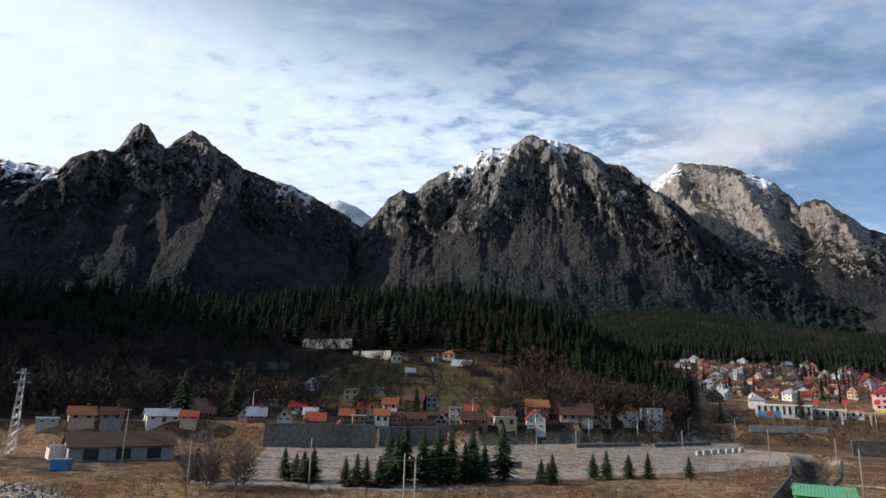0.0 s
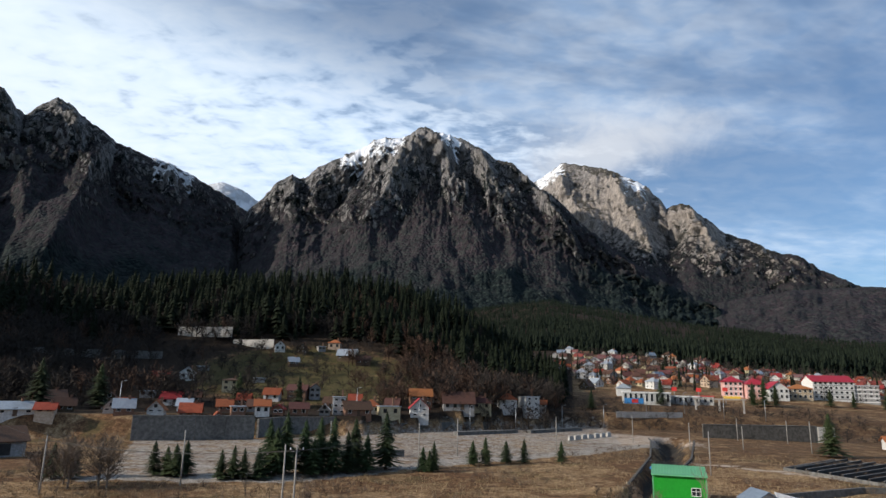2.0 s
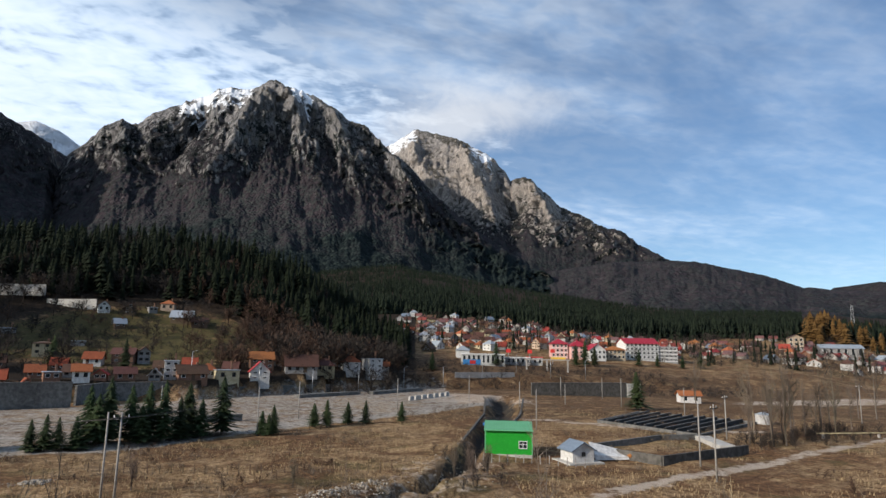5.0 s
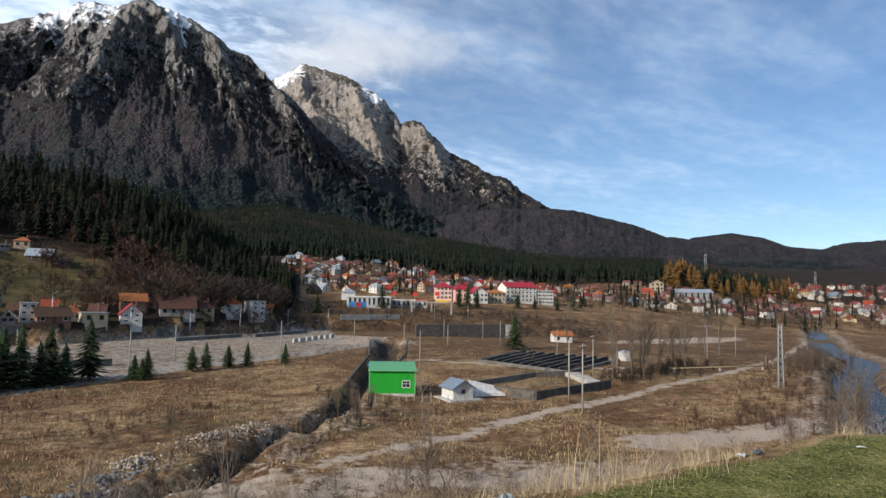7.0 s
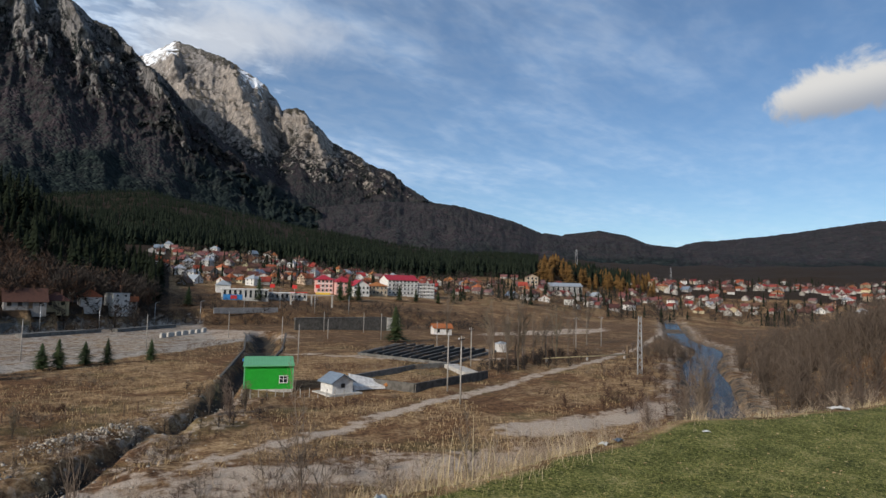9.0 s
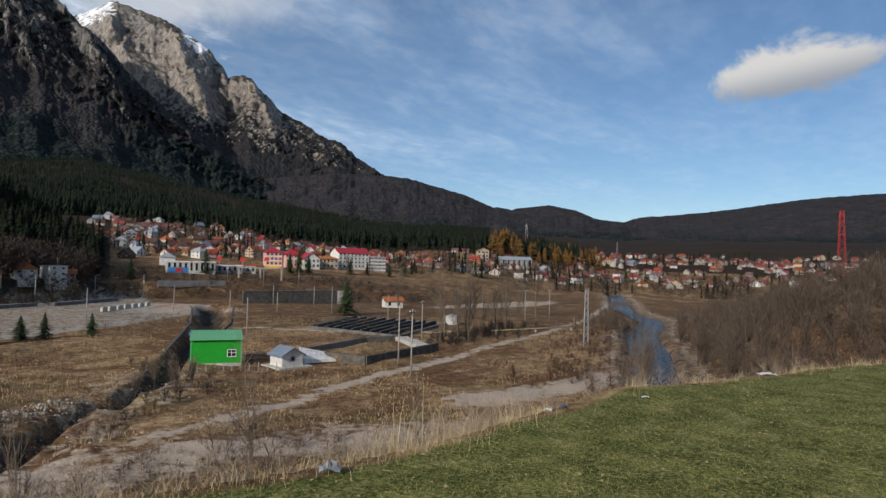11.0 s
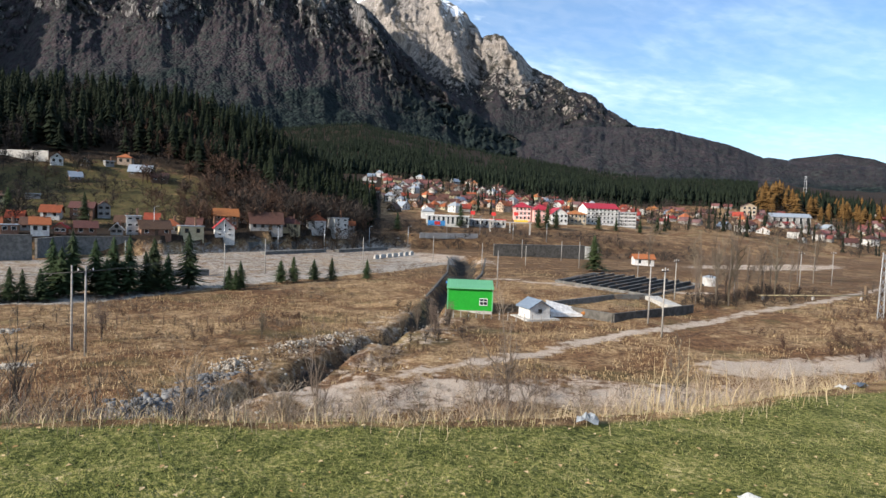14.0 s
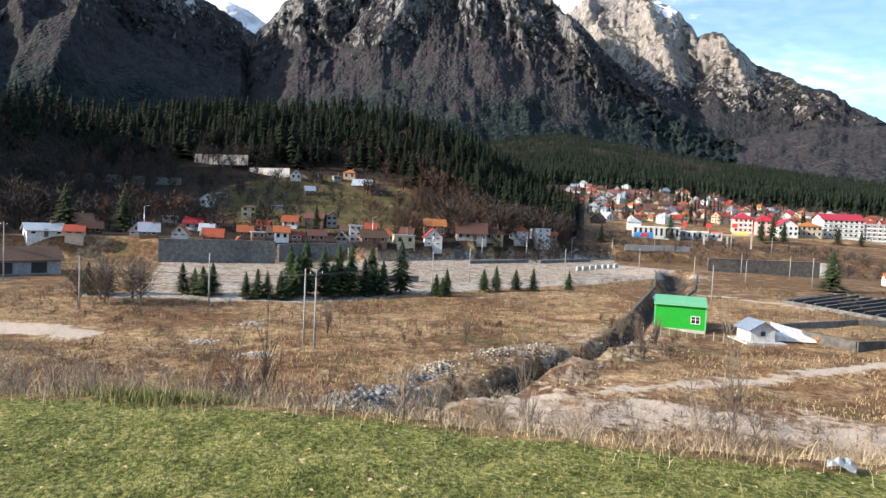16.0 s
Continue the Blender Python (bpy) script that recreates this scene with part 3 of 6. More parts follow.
def massif(label, crest, far, foot, foot_z, rough, seed, top=1.9, craggy=0.0, snow=0.0, step=0.125, rows=170, forested=1.0, white=(), peak=0.0, spurs=()):
    """A mountain face below its crest: crest as (bearing, angle of height) pairs, far as (bearing, distance) pairs.
    Spurs are ribs (or, with a negative depth, gullies) from (bearing, angle) to (bearing, angle), width in degrees, depth in metres."""
    ca, ce = np.array([c[0] for c in crest], float), np.array([c[1] for c in crest], float)
    az = np.arange(ca[0], ca[-1] + step / 2, step)
    jag = ((fbm(az * 2.2, seed, 1, 5, 0.6) - 0.5) * 0.32 + (ridged(az * 1.9, seed, 2, 4, 0.6) - 0.5) * 0.28) * rough
    el = np.interp(az, ca, ce) + jag
    rc = np.interp(az, [f[0] for f in far], [f[1] for f in far])
    zc = 1.6 + rc * np.tan(np.radians(el))
    zf = foot_z
    u = np.concatenate([np.linspace(0, 1, rows), [1.03, 1.1, 1.25]])
    U, A = np.meshgrid(u, np.radians(az), indexing="ij")
    RC, ZC = np.broadcast_to(rc, U.shape), np.broadcast_to(zc, U.shape)
    R = foot + (RC - foot) * U
    Z = np.where(U <= 1, zf + (ZC - zf) * (0.42 * U + 0.58 * np.clip(U, 0, 1) ** top), ZC - (U - 1) * (ZC - zf) * 2.2)
    along = np.degrees(A)
    lat, hgt = along * 48.0, Z
    inner = np.clip(U * 2.5, 0, 1) * np.clip((1.0 - U) * 13, 0, 1)
    wx = (fbm(lat / 260, hgt / 260, seed, 4) - 0.5) * 230
    wz = (fbm(lat / 260 + 40, hgt / 260, seed + 9, 4) - 0.5) * 230
    # ribs fall away to both sides of the peak
    fan = np.clip((along - peak) / 9.0, -1, 1) * 0.55
    side = lat + fan * hgt
    cut = ridged((side + wx) / 290 + seed, (hgt + wz) / 620, seed, 4, 0.5)
    small = ridged((lat + 0.6 * fan * hgt + wx * 1.4) / 110, (hgt + wz * 1.4) / 120, seed + 4, 4, 0.55)
    tiny = ridged((lat + wx * 0.7) / 36, (hgt + wz * 0.7) / 44, seed + 14, 4, 0.62)
    upper = 0.07 + 0.93 * smooth(U, 0.48, 0.82)
    push = rough * upper * ((cut - 0.5) * 150 + (small - 0.5) * 150 + (tiny - 0.5) * 80)
    E = np.degrees(np.arctan2(Z, R))
    warp = wx / 230.0 * 1.5
    near = np.zeros(U.shape)
    for a0, e0, a1, e1, wide, deep in spurs:
        t = (e0 - E) / (e0 - e1)
        d = np.abs(along + warp - (a0 + (a1 - a0) * np.clip(t, -0.1, 1.1))) / (wide * (0.45 + 0.75 * np.clip(t, 0, 1.2)))
        rib = np.clip(1 - d, 0, 1) * smooth(t, -0.12, 0.18) * smooth(t, 1.25, 0.75)
        push = push + 0.75 * deep * rib
        near = np.maximum(near, rib * np.sign(deep))
    R = R - push * inner
    Z = Z + (fbm(lat / 70, R / 120, seed, 5) - 0.5) * 60 * rough * inner
    P = np.stack([R * np.sin(A), R * np.cos(A), Z], -1)
    rise = np.clip((Z - zf) / 1250.0, 0, 2) * forested
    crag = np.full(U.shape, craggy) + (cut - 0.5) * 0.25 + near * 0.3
    spot = np.zeros(along.shape)
    for a0, a1 in white:
        spot = np.maximum(spot, smooth(along, a0 - 0.6, a0 + 0.6) * smooth(along, a1 + 0.6, a1 - 0.6))
    sn = smooth(U, 0.7, 0.97) * snow * spot
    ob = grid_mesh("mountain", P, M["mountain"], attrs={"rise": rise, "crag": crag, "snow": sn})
    return tagged(ob, label, "mountain")


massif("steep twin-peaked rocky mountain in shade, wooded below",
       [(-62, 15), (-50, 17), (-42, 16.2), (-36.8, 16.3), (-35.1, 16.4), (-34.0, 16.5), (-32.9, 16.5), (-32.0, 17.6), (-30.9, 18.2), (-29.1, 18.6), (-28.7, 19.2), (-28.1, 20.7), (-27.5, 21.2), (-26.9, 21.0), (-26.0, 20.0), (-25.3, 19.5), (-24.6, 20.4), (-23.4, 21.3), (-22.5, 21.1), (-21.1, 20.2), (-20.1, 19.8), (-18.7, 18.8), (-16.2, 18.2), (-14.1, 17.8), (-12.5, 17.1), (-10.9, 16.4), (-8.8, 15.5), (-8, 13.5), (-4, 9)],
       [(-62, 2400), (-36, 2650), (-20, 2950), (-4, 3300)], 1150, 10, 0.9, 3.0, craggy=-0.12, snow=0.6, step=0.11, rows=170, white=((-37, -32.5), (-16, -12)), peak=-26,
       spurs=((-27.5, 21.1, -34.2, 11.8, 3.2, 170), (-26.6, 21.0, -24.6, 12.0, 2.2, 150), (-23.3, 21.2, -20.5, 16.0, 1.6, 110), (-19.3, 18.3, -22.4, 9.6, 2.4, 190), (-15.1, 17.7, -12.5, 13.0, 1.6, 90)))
massif("snowy plateau ridge behind the gap", [(-14, 15), (-10.9, 16.7), (-9.9, 16.95), (-8.3, 16.5), (-6.9, 15.7), (-5, 14.5)], [(-14, 4300)], 3300, 600, 0.4, 8.0, craggy=0.5, snow=1.4, rows=40, white=((-12, -5),))
massif("tall pyramid-shaped rocky mountain with snow patches",
       [(-9.5, 9), (-7.7, 14.6), (-6.7, 15.6), (-5.2, 17.5), (-3.9, 18.2), (-2.8, 18.0), (-1.5, 19.2), (0.7, 20.3), (2.8, 21.3), (3.4, 21.9), (5.0, 22.2), (6.1, 22.1), (7.4, 22.9), (8.3, 23.3), (9.1, 22.9), (10.7, 22.6), (12.5, 22.1), (14.0, 21.3), (15.3, 20.4), (16.8, 20.1), (18.0, 19.0), (19.4, 17.7), (20.6, 17.1), (21.9, 15.8), (23, 14.6), (25.5, 12.5), (27.9, 10.7), (30.2, 9.2), (33, 7.6), (36, 5.8), (39, 4.0), (41, 2.5)],
       [(-9.5, 3150), (8, 3000), (20, 2750), (33, 2300), (41, 2400)], 1150, 10, 0.95, 5.0, craggy=0.0, snow=0.62, step=0.09, rows=200, white=((0.2, 6.6), (9.6, 12.0)), peak=7.0,
       spurs=((8.3, 23.2, 2.4, 13.6, 2.6, 200), (-3.9, 18.3, -3.3, 10.9, 2.0, 130), (13.0, 21.8, 15.8, 15.0, 1.3, 90), (8.5, 22.7, 14.2, 11.6, 2.0, 80), (17.0, 19.8, 21.7, 12.7, 1.5, 130), (20.8, 16.9, 25.4, 11.1, 1.5, 120), (2.3, 20.3, -0.8, 14.0, 1.4, -120)))
massif("broad grey rocky mountain with a jagged falling ridge",
       [(14, 14), (17.5, 18.0), (19.0, 18.5), (20.5, 19.3), (21.4, 20.0), (23.3, 19.7), (25.1, 19.3), (27.3, 18.4), (28.9, 17.5), (29.9, 16.4), (30.5, 15.6), (31.6, 15.8), (32.4, 15.7), (33.1, 14.8), (34.1, 14.1), (35.1, 13.0), (37.4, 12.1), (38.4, 11.3), (40.4, 10.8), (42.3, 9.2), (44.2, 8.2), (46, 7)],
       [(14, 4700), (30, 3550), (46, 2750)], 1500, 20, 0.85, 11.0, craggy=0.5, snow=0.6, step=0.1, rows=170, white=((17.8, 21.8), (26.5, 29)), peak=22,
       spurs=((20.4, 19.1, 24.5, 13.5, 1.6, 130), (25.6, 19.0, 29.2, 11.7, 2.2, 170), (32.0, 15.7, 34.5, 10.5, 1.6, 140), (37.4, 12.0, 39.5, 8.8, 1.2, 80), (29.4, 16.8, 30.4, 12.0, 1.2, -130)))
massif("rounded hill of bare brown beech woods",
       [(20, 3), (25, 5.2), (30, 6.6), (36, 7.6), (40, 8.1), (44.2, 8.1), (46.5, 7.9), (49.2, 7.2), (51.8, 6.5), (54.3, 5.5), (56.7, 5.2), (60, 4.9), (63.1, 4.6), (66, 4.2), (70, 3.6), (78, 3.2), (95, 3)],
       [(20, 2300), (55, 2400), (95, 2000)], 1050, -40, 0.4, 17.0, top=1.2, craggy=-0.9, rows=80, forested=2.4, peak=40)
massif("distant low hill with a bare clearing", [(54, 4), (56.3, 5.4), (59.3, 5.75), (61.7, 5.3), (64, 4.3), (66, 3.5)], [(54, 4500)], 3000, -50, 0.1, 23.0, craggy=-0.9, rows=24, forested=2.4)
massif("long distant wooded ridge", [(63, 3.4), (65.9, 4.3), (67.2, 4.7), (70.3, 4.9), (74.4, 5.3), (77.9, 5.8), (80.6, 6.1), (88, 6.4), (100, 7)], [(63, 3600)], 1500, -60, 0.35, 29.0, top=1.3, craggy=-0.9, rows=50, forested=2.4, peak=80)

# ---- green pump house and what stands round it ----
def at(x, y, rz=0.0, dz=0.0):
    return pose(x, y, ground_at(x, y) + dz, 0, 0, rz)


def facing(x, y, turn=0.0, dz=0.0):
    """On the ground, local -y turned towards the stand."""
    return at(x, y, -math.degrees(math.atan2(x, y)) + turn, dz)


def window(parent, x, y, z, w, h, frame_m, cross=True, depth=0.06):
    """A window in a wall that faces -y: a frame with a pane set back in it."""
    t = 0.07 if w > 0.8 else 0.05
    bm = boxes((x - w / 2 - t, y - depth, z - t, x - w / 2, y + 0.05, z + h + t), (x + w / 2, y - depth, z - t, x + w / 2 + t, y + 0.05, z + h + t),
               (x - w / 2, y - depth, z + h, x + w / 2, y + 0.05, z + h + t), (x - w / 2, y - depth - 0.05, z - t, x + w / 2, y + 0.05, z))
    if cross:
        box(bm, x - 0.03, y - depth + 0.01, z, x + 0.03, y + 0.04, z + h)
        box(bm, x - w / 2, y - depth + 0.015, z + h * 0.55, x - 0.03, y + 0.03, z + h * 0.55 + 0.05)
        box(bm, x + 0.03, y - depth + 0.015, z + h * 0.55, x + w / 2, y + 0.03, z + h * 0.55 + 0.05)
    fr = part("window", bm, frame_m, parent)
    part("pane", boxes((x - w / 2, y - 0.02, z, x + w / 2, y + 0.02, z + h)), M["glass"], fr)
    return fr


def green_hut():
    hut = thing("pump_house", pose(50.2, 85.9, FLOOR - 0.1, 0, 0, -29.5), "bright green sheet-metal pump house with a ribbed green roof", "hut")
    w, d, h = 6.9, 5.0, 3.8
    part("plinth", boxes((-w / 2 - 0.05, -d / 2 - 0.05, -0.6, w / 2 + 0.05, d / 2 + 0.05, 0.35), bevel=0.02), M["pale_concrete"], hut)
    wall = part("wall", boxes((-w / 2, -d / 2, 0.35, w / 2, d / 2, h)), M["green_sheet"], hut)
    rib = part("rib", boxes((-0.02, -d / 2 - 0.02, 0.36, 0.02, -d / 2 + 0.01, h)), M["green_sheet"], wall)
    rib.location.x = -w / 2 + 0.1
    for i in range(1, 36):
        o = new("rib", rib.data)
        o.parent = wall
        o.location.x = -w / 2 + 0.1 + i * (w - 0.2) / 35
    bm = bmesh.new()
    a, b = Vector((0, -d / 2 - 0.35, h - 0.02)), Vector((0, d / 2 + 0.35, h + 0.72))
    vs = [bm.verts.new(v) for v in ((-w / 2 - 0.2, a.y, a.z), (w / 2 + 0.2, a.y, a.z), (w / 2 + 0.2, b.y, b.z), (-w / 2 - 0.2, b.y, b.z))]
    vs += [bm.verts.new((v.co.x, v.co.y, v.co.z + 0.1)) for v in vs]
    for f in ((0, 3, 2, 1), (4, 5, 6, 7), (0, 1, 5, 4), (1, 2, 6, 5), (2, 3, 7, 6), (3, 0, 4, 7)):
        bm.faces.new([vs[i] for i in f])
    roof = part("roof", bm, M["green_roof"], hut)
    rib = part("rib", rods(((0, a.y, a.z + 0.11), (0, b.y, b.z + 0.11), 0.045), sides=5), M["green_roof"], roof)
    rib.location.x = -w / 2 - 0.1
    for i in range(1, 19):
        o = new("rib", rib.data)
        o.parent = roof
        o.location.x = -w / 2 - 0.1 + i * (w + 0.2) / 18
    part("gable_infill", boxes((-w / 2, d / 2 - 0.1, h, w / 2, d / 2, h + 0.6)), M["green_sheet"], hut)
    for x in (-w / 2, w / 2):
        part("corner_trim", boxes((x - 0.09, -d / 2 - 0.05, 0.36, x + 0.09, -d / 2 + 0.09, h - 0.05)), M["green_roof"], hut, "pale green corner trim")
    part("gutter", rods(((-w / 2 - 0.2, a.y - 0.06, a.z), (w / 2 + 0.2, a.y - 0.06, a.z), 0.07), sides=8), M["green_roof"], hut)
    window(hut, 2.1, -d / 2 - 0.02, 1.3, 1.1, 0.95, M["white_paint"])


green_hut()


def gable_roof(w, d, h, rise, over=0.55, thick=0.14, axis="x"):
    """Two thick slopes meeting at a ridge along x (or y)."""
    bm = bmesh.new()
    if axis == "y":
        w, d = d, w
    L, D = w / 2 + over, d / 2 + over
    k = rise / (d / 2)
    lo, hi = h - over * k, h + rise
    prof = [(-D, lo), (0, hi), (D, lo), (D, lo + thick), (0, hi + thick * 1.2), (-D, lo + thick)]
    A = [bm.verts.new((-L, y, z)) for y, z in prof]
    B = [bm.verts.new((L, y, z)) for y, z in prof]
    for i in range(6):
        j = (i + 1) % 6
        bm.faces.new((A[i], B[i], B[j], A[j]))
    bm.faces.new((A[0], A[5], A[4], A[1])), bm.faces.new((A[1], A[4], A[3], A[2]))
    bm.faces.new((B[0], B[1], B[4], B[5])), bm.faces.new((B[1], B[2], B[3], B[4]))
    bmesh.ops.recalc_face_normals(bm, faces=bm.faces)
    if axis == "y":
        bmesh.ops.rotate(bm, verts=bm.verts, cent=(0, 0, 0), matrix=Matrix.Rotation(math.pi / 2, 3, "Z"))
    return bm


def hip_roof(w, d, h, rise, over=0.4, thick=0.14):
    bm = bmesh.new()
    L, D = w / 2 + over, d / 2 + over
    r = max(0.2, w / 2 - d / 2)
    bot = [bm.verts.new(v) for v in ((-L, -D, h - 0.1), (L, -D, h - 0.1), (L, D, h - 0.1), (-L, D, h - 0.1))]
    top = [bm.verts.new((v.co.x, v.co.y, v.co.z + thick)) for v in bot]
    p, q = bm.verts.new((-r, 0, h + rise)), bm.verts.new((r, 0, h + rise))
    bm.faces.new(bot[::-1])
    for i in range(4):
        bm.faces.new((bot[i], bot[(i + 1) % 4], top[(i + 1) % 4], top[i]))
    bm.faces.new((top[0], top[1], q, p)), bm.faces.new((top[1], top[2], q)), bm.faces.new((top[2], top[3], p, q)), bm.faces.new((top[3], top[0], p))
    return bm


def gable_walls(w, d, h, rise, axis="x", deep=2.5):
    """Walls with the triangles under a gable roof, carried down into the slope."""
    bm = bmesh.new()
    if axis == "y":
        w, d = d, w
    k = [(-d / 2, -deep), (d / 2, -deep), (d / 2, h), (0, h + rise - 0.02), (-d / 2, h)]
    A = [bm.verts.new((-w / 2, y, z)) for y, z in k]
    B = [bm.verts.new((w / 2, y, z)) for y, z in k]
    bm.faces.new(A), bm.faces.new(B[::-1])
    for i in range(5):
        bm.faces.new((A[i], B[i], B[(i + 1) % 5], A[(i + 1) % 5]))
    bmesh.ops.recalc_face_normals(bm, faces=bm.faces)
    if axis == "y":
        bmesh.ops.rotate(bm, verts=bm.verts, cent=(0, 0, 0), matrix=Matrix.Rotation(math.pi / 2, 3, "Z"))
    return bm


WORDS = {"white_wall": "white plastered", "cream_wall": "cream plastered", "pink_wall": "pink plastered", "grey_wall": "grey rendered", "brick_wall": "bare brick", "timber": "dark timber",
         "red_roof": "red tiled", "orange_roof": "orange tiled", "brown_roof": "dark brown tiled", "grey_roof": "grey sheet-metal", "slate_roof": "blue-grey sheet", "crimson_roof": "crimson sheet-metal"}


def house(m, w, d, h, rise, wall, roof, kind="gable", axis="x", storeys=1, group="", where="on the valley slope", chimney=True, bays=None):
    ob = thing("house", m, f"{WORDS[wall]} house with a {WORDS[roof]} roof {where}", "house", group)
    if kind == "gable":
        part("wall", gable_walls(w, d, h, rise, axis), M[wall], ob)
        part("roof", gable_roof(w, d, h, rise, axis=axis), M[roof], ob)
    elif kind == "hip":
        part("wall", boxes((-w / 2, -d / 2, -2.5, w / 2, d / 2, h)), M[wall], ob)
        part("roof", hip_roof(w, d, h, rise), M[roof], ob)
    else:
        part("wall", boxes((-w / 2, -d / 2, -2.5, w / 2, d / 2, h)), M[wall], ob)
        part("roof", boxes((-w / 2 - 0.3, -d / 2 - 0.3, h, w / 2 + 0.3, d / 2 + 0.3, h + 0.25), bevel=0.05), M[roof], ob)
    fr = M["timber"] if wall in ("cream_wall", "grey_wall") else M["white_paint"]
    n = bays or max(2, int(w / 2.4))
    door = False
    for s in range(storeys):
        z = s * (h / storeys) + 0.85
        for i in range(n):
            x = -w / 2 + (i + 0.5) * w / n
            if s == 0 and i == n // 2 and n > 2 and not door:
                dr = part("door", boxes((x - 0.5, -d / 2 - 0.06, 0.0, x + 0.5, -d / 2 + 0.04, 2.05), bevel=0.02), M["timber"], ob)
                door = True
                continue
            window(ob, x, -d / 2, z, 1.05, min(1.25, h / storeys - 1.2), fr, cross=False)
    if kind == "gable" and axis == "y" and rise > 1.6:
        window(ob, 0, -d / 2, h + 0.25, 0.9, 0.95, fr, cross=False)
    if chimney:
        part("chimney", boxes((w * 0.18, -0.3, h, w * 0.18 + 0.55, 0.3, h + rise + 0.7), (w * 0.18 - 0.06, -0.36, h + rise + 0.7, w * 0.18 + 0.61, 0.36, h + rise + 0.82)), M["brick_wall"], ob)
    return ob


# the low white hut beside the pump house, its broken tank walls and yard
def small_hut():
    ob = thing("hut", pose(56.6, 77.4, FLOOR - 0.1, 0, 0, 84), "small white hut with a blue-grey sheet roof", "hut")
    part("wall", gable_walls(3.5, 3.4, 1.75, 1.0), M["white_wall"], ob)
    part("roof", gable_roof(3.5, 3.4, 1.75, 1.0, over=0.38), M["slate_roof"], ob)
    fr = part("vent", boxes((-1.8, -0.3, 0.9, -1.73, 0.3, 1.5)), M["dark_steel"], ob)
    part("slab", boxes((-2.6, -2.9, -0.5, 2.6, 2.7, 0.1), bevel=0.03), M["pale_concrete"], ob)


small_hut()


def run_wall(name, pts, height, thick, material, label, category="wall", base=-1.0, cope=0.0, dz=0.0, level=None, panel=0.0):
    """A straight-sided wall along a line in the plan, with joints and a coping."""
    x0, y0 = pts[0]
    z0 = ground_at(x0, y0) if level is None else level
    ob = thing(name, pose(x0, y0, z0 + dz), label, category, kind="")
    for (ax, ay), (bx, by) in zip(pts, pts[1:]):
        d = Vector((bx - ax, by - ay, 0))
        n = max(1, int(d.length / panel)) if panel else 1
        ang = math.atan2(d.y, d.x)
        for i in range(n):
            a = Vector((ax - x0, ay - y0, 0)) + d * (i / n)
            L = d.length / n - (0.04 if panel else 0)
            h = height * (1 + random.uniform(-0.012, 0.012))
            bm = boxes((0, -thick / 2, base, L, thick / 2, h), bevel=0.03)
            bmesh.ops.transform(bm, verts=bm.verts, matrix=Matrix.Translation(a) @ Matrix.Rotation(ang, 4, "Z"))
            part("panel" if panel else "wall", bm, material, ob)
        if cope:
            bm = boxes((-0.1, -thick / 2 - 0.12, height, d.length + 0.1, thick / 2 + 0.12, height + cope), bevel=0.03)
            bmesh.ops.transform(bm, verts=bm.verts, matrix=Matrix.Translation((ax - x0, ay - y0, 0)) @ Matrix.Rotation(ang, 4, "Z"))
            part("coping", bm, M["concrete"], ob)
    return ob


run_wall("retaining_wall", [(-47, 176.5), (-17.5, 182.5)], 6.1, 0.6, M["concrete"], "tall stained grey concrete retaining wall", cope=0.25, level=FLOOR, panel=7.4)
run_wall("retaining_wall", [(-17.0, 186), (-12, 199), (4, 205)], 5.0, 0.6, M["concrete"], "set-back grey concrete retaining wall in shade", cope=0.25, level=FLOOR, panel=6.8)
run_wall("retaining_wall", [(4, 207), (32, 219), (64, 233)], 2.6, 0.6, M["concrete"], "low dark concrete retaining wall behind the yard", cope=0.3, level=FLOOR, panel=9)
run_wall("loading_ramp", [(42, 203), (66, 216)], 1.0, 2.2, M["concrete"], "long low concrete loading ramp in the yard", cope=0.15, level=FLOOR)
run_wall("loading_ramp", [(70, 214), (96, 232)], 1.0, 2.0, M["concrete"], "low concrete loading ramp in the yard", cope=0.15, level=FLOOR)
run_wall("retaining_wall", [(124, 196), (163, 192)], 4.6, 0.7, M["dark_concrete"], "dark retaining wall below the railway", cope=0.2, level=FLOOR, panel=6)
run_wall("abutment", [(163.5, 192), (169, 191)], 4.4, 1.4, M["pale_concrete"], "pale concrete wall end beside the dark wall", level=FLOOR)
run_wall("parapet", [(118, 247), (147, 246)], 1.5, 0.3, M["grey_wall"], "long pale sheet fence beside the railway", "fence", level=-8.2, panel=2.4)
run_wall("garden_wall", [(-75, 346), (-47, 336.5)], 4.2, 0.4, M["pale_concrete"], "pale concrete wall on the wooded hill", panel=7)
run_wall("garden_wall", [(-46, 336), (-25, 323)], 1.7, 0.4, M["pale_concrete"], "low pale concrete wall on the wooded hill", panel=7, base=-3)
run_wall("garden_wall", [(-125, 300), (-72, 306)], 2.0, 0.4, M["concrete"], "grey wall among bare trees on the hill", panel=7, base=-4)
# broken white blocks in the yard
for i in range(7):
    u = i / 6
    x, y = 74 + 20 * u, 186 + 17 * u
    b = boxes((-1.5, -0.35, -0.1, 1.5, 0.35, 1.1), (-1.2, -0.33, 1.1, 1.0, 0.3, 1.3), bevel=0.08)
    ob = part("concrete_block", b, M["pale_concrete"])
    ob.matrix_world = pose(x, y, FLOOR + 0.1, 0, random.uniform(-4, 4), 38 + random.uniform(-8, 8))
    tagged(ob, "broken pale concrete block standing in the yard", "block", "yard blocks")
run_wall("yard_kerb", [(-10, 137), (18, 142)], 1.3, 1.6, M["concrete"], "low grey concrete platform in the yard", level=FLOOR, cope=0.12)

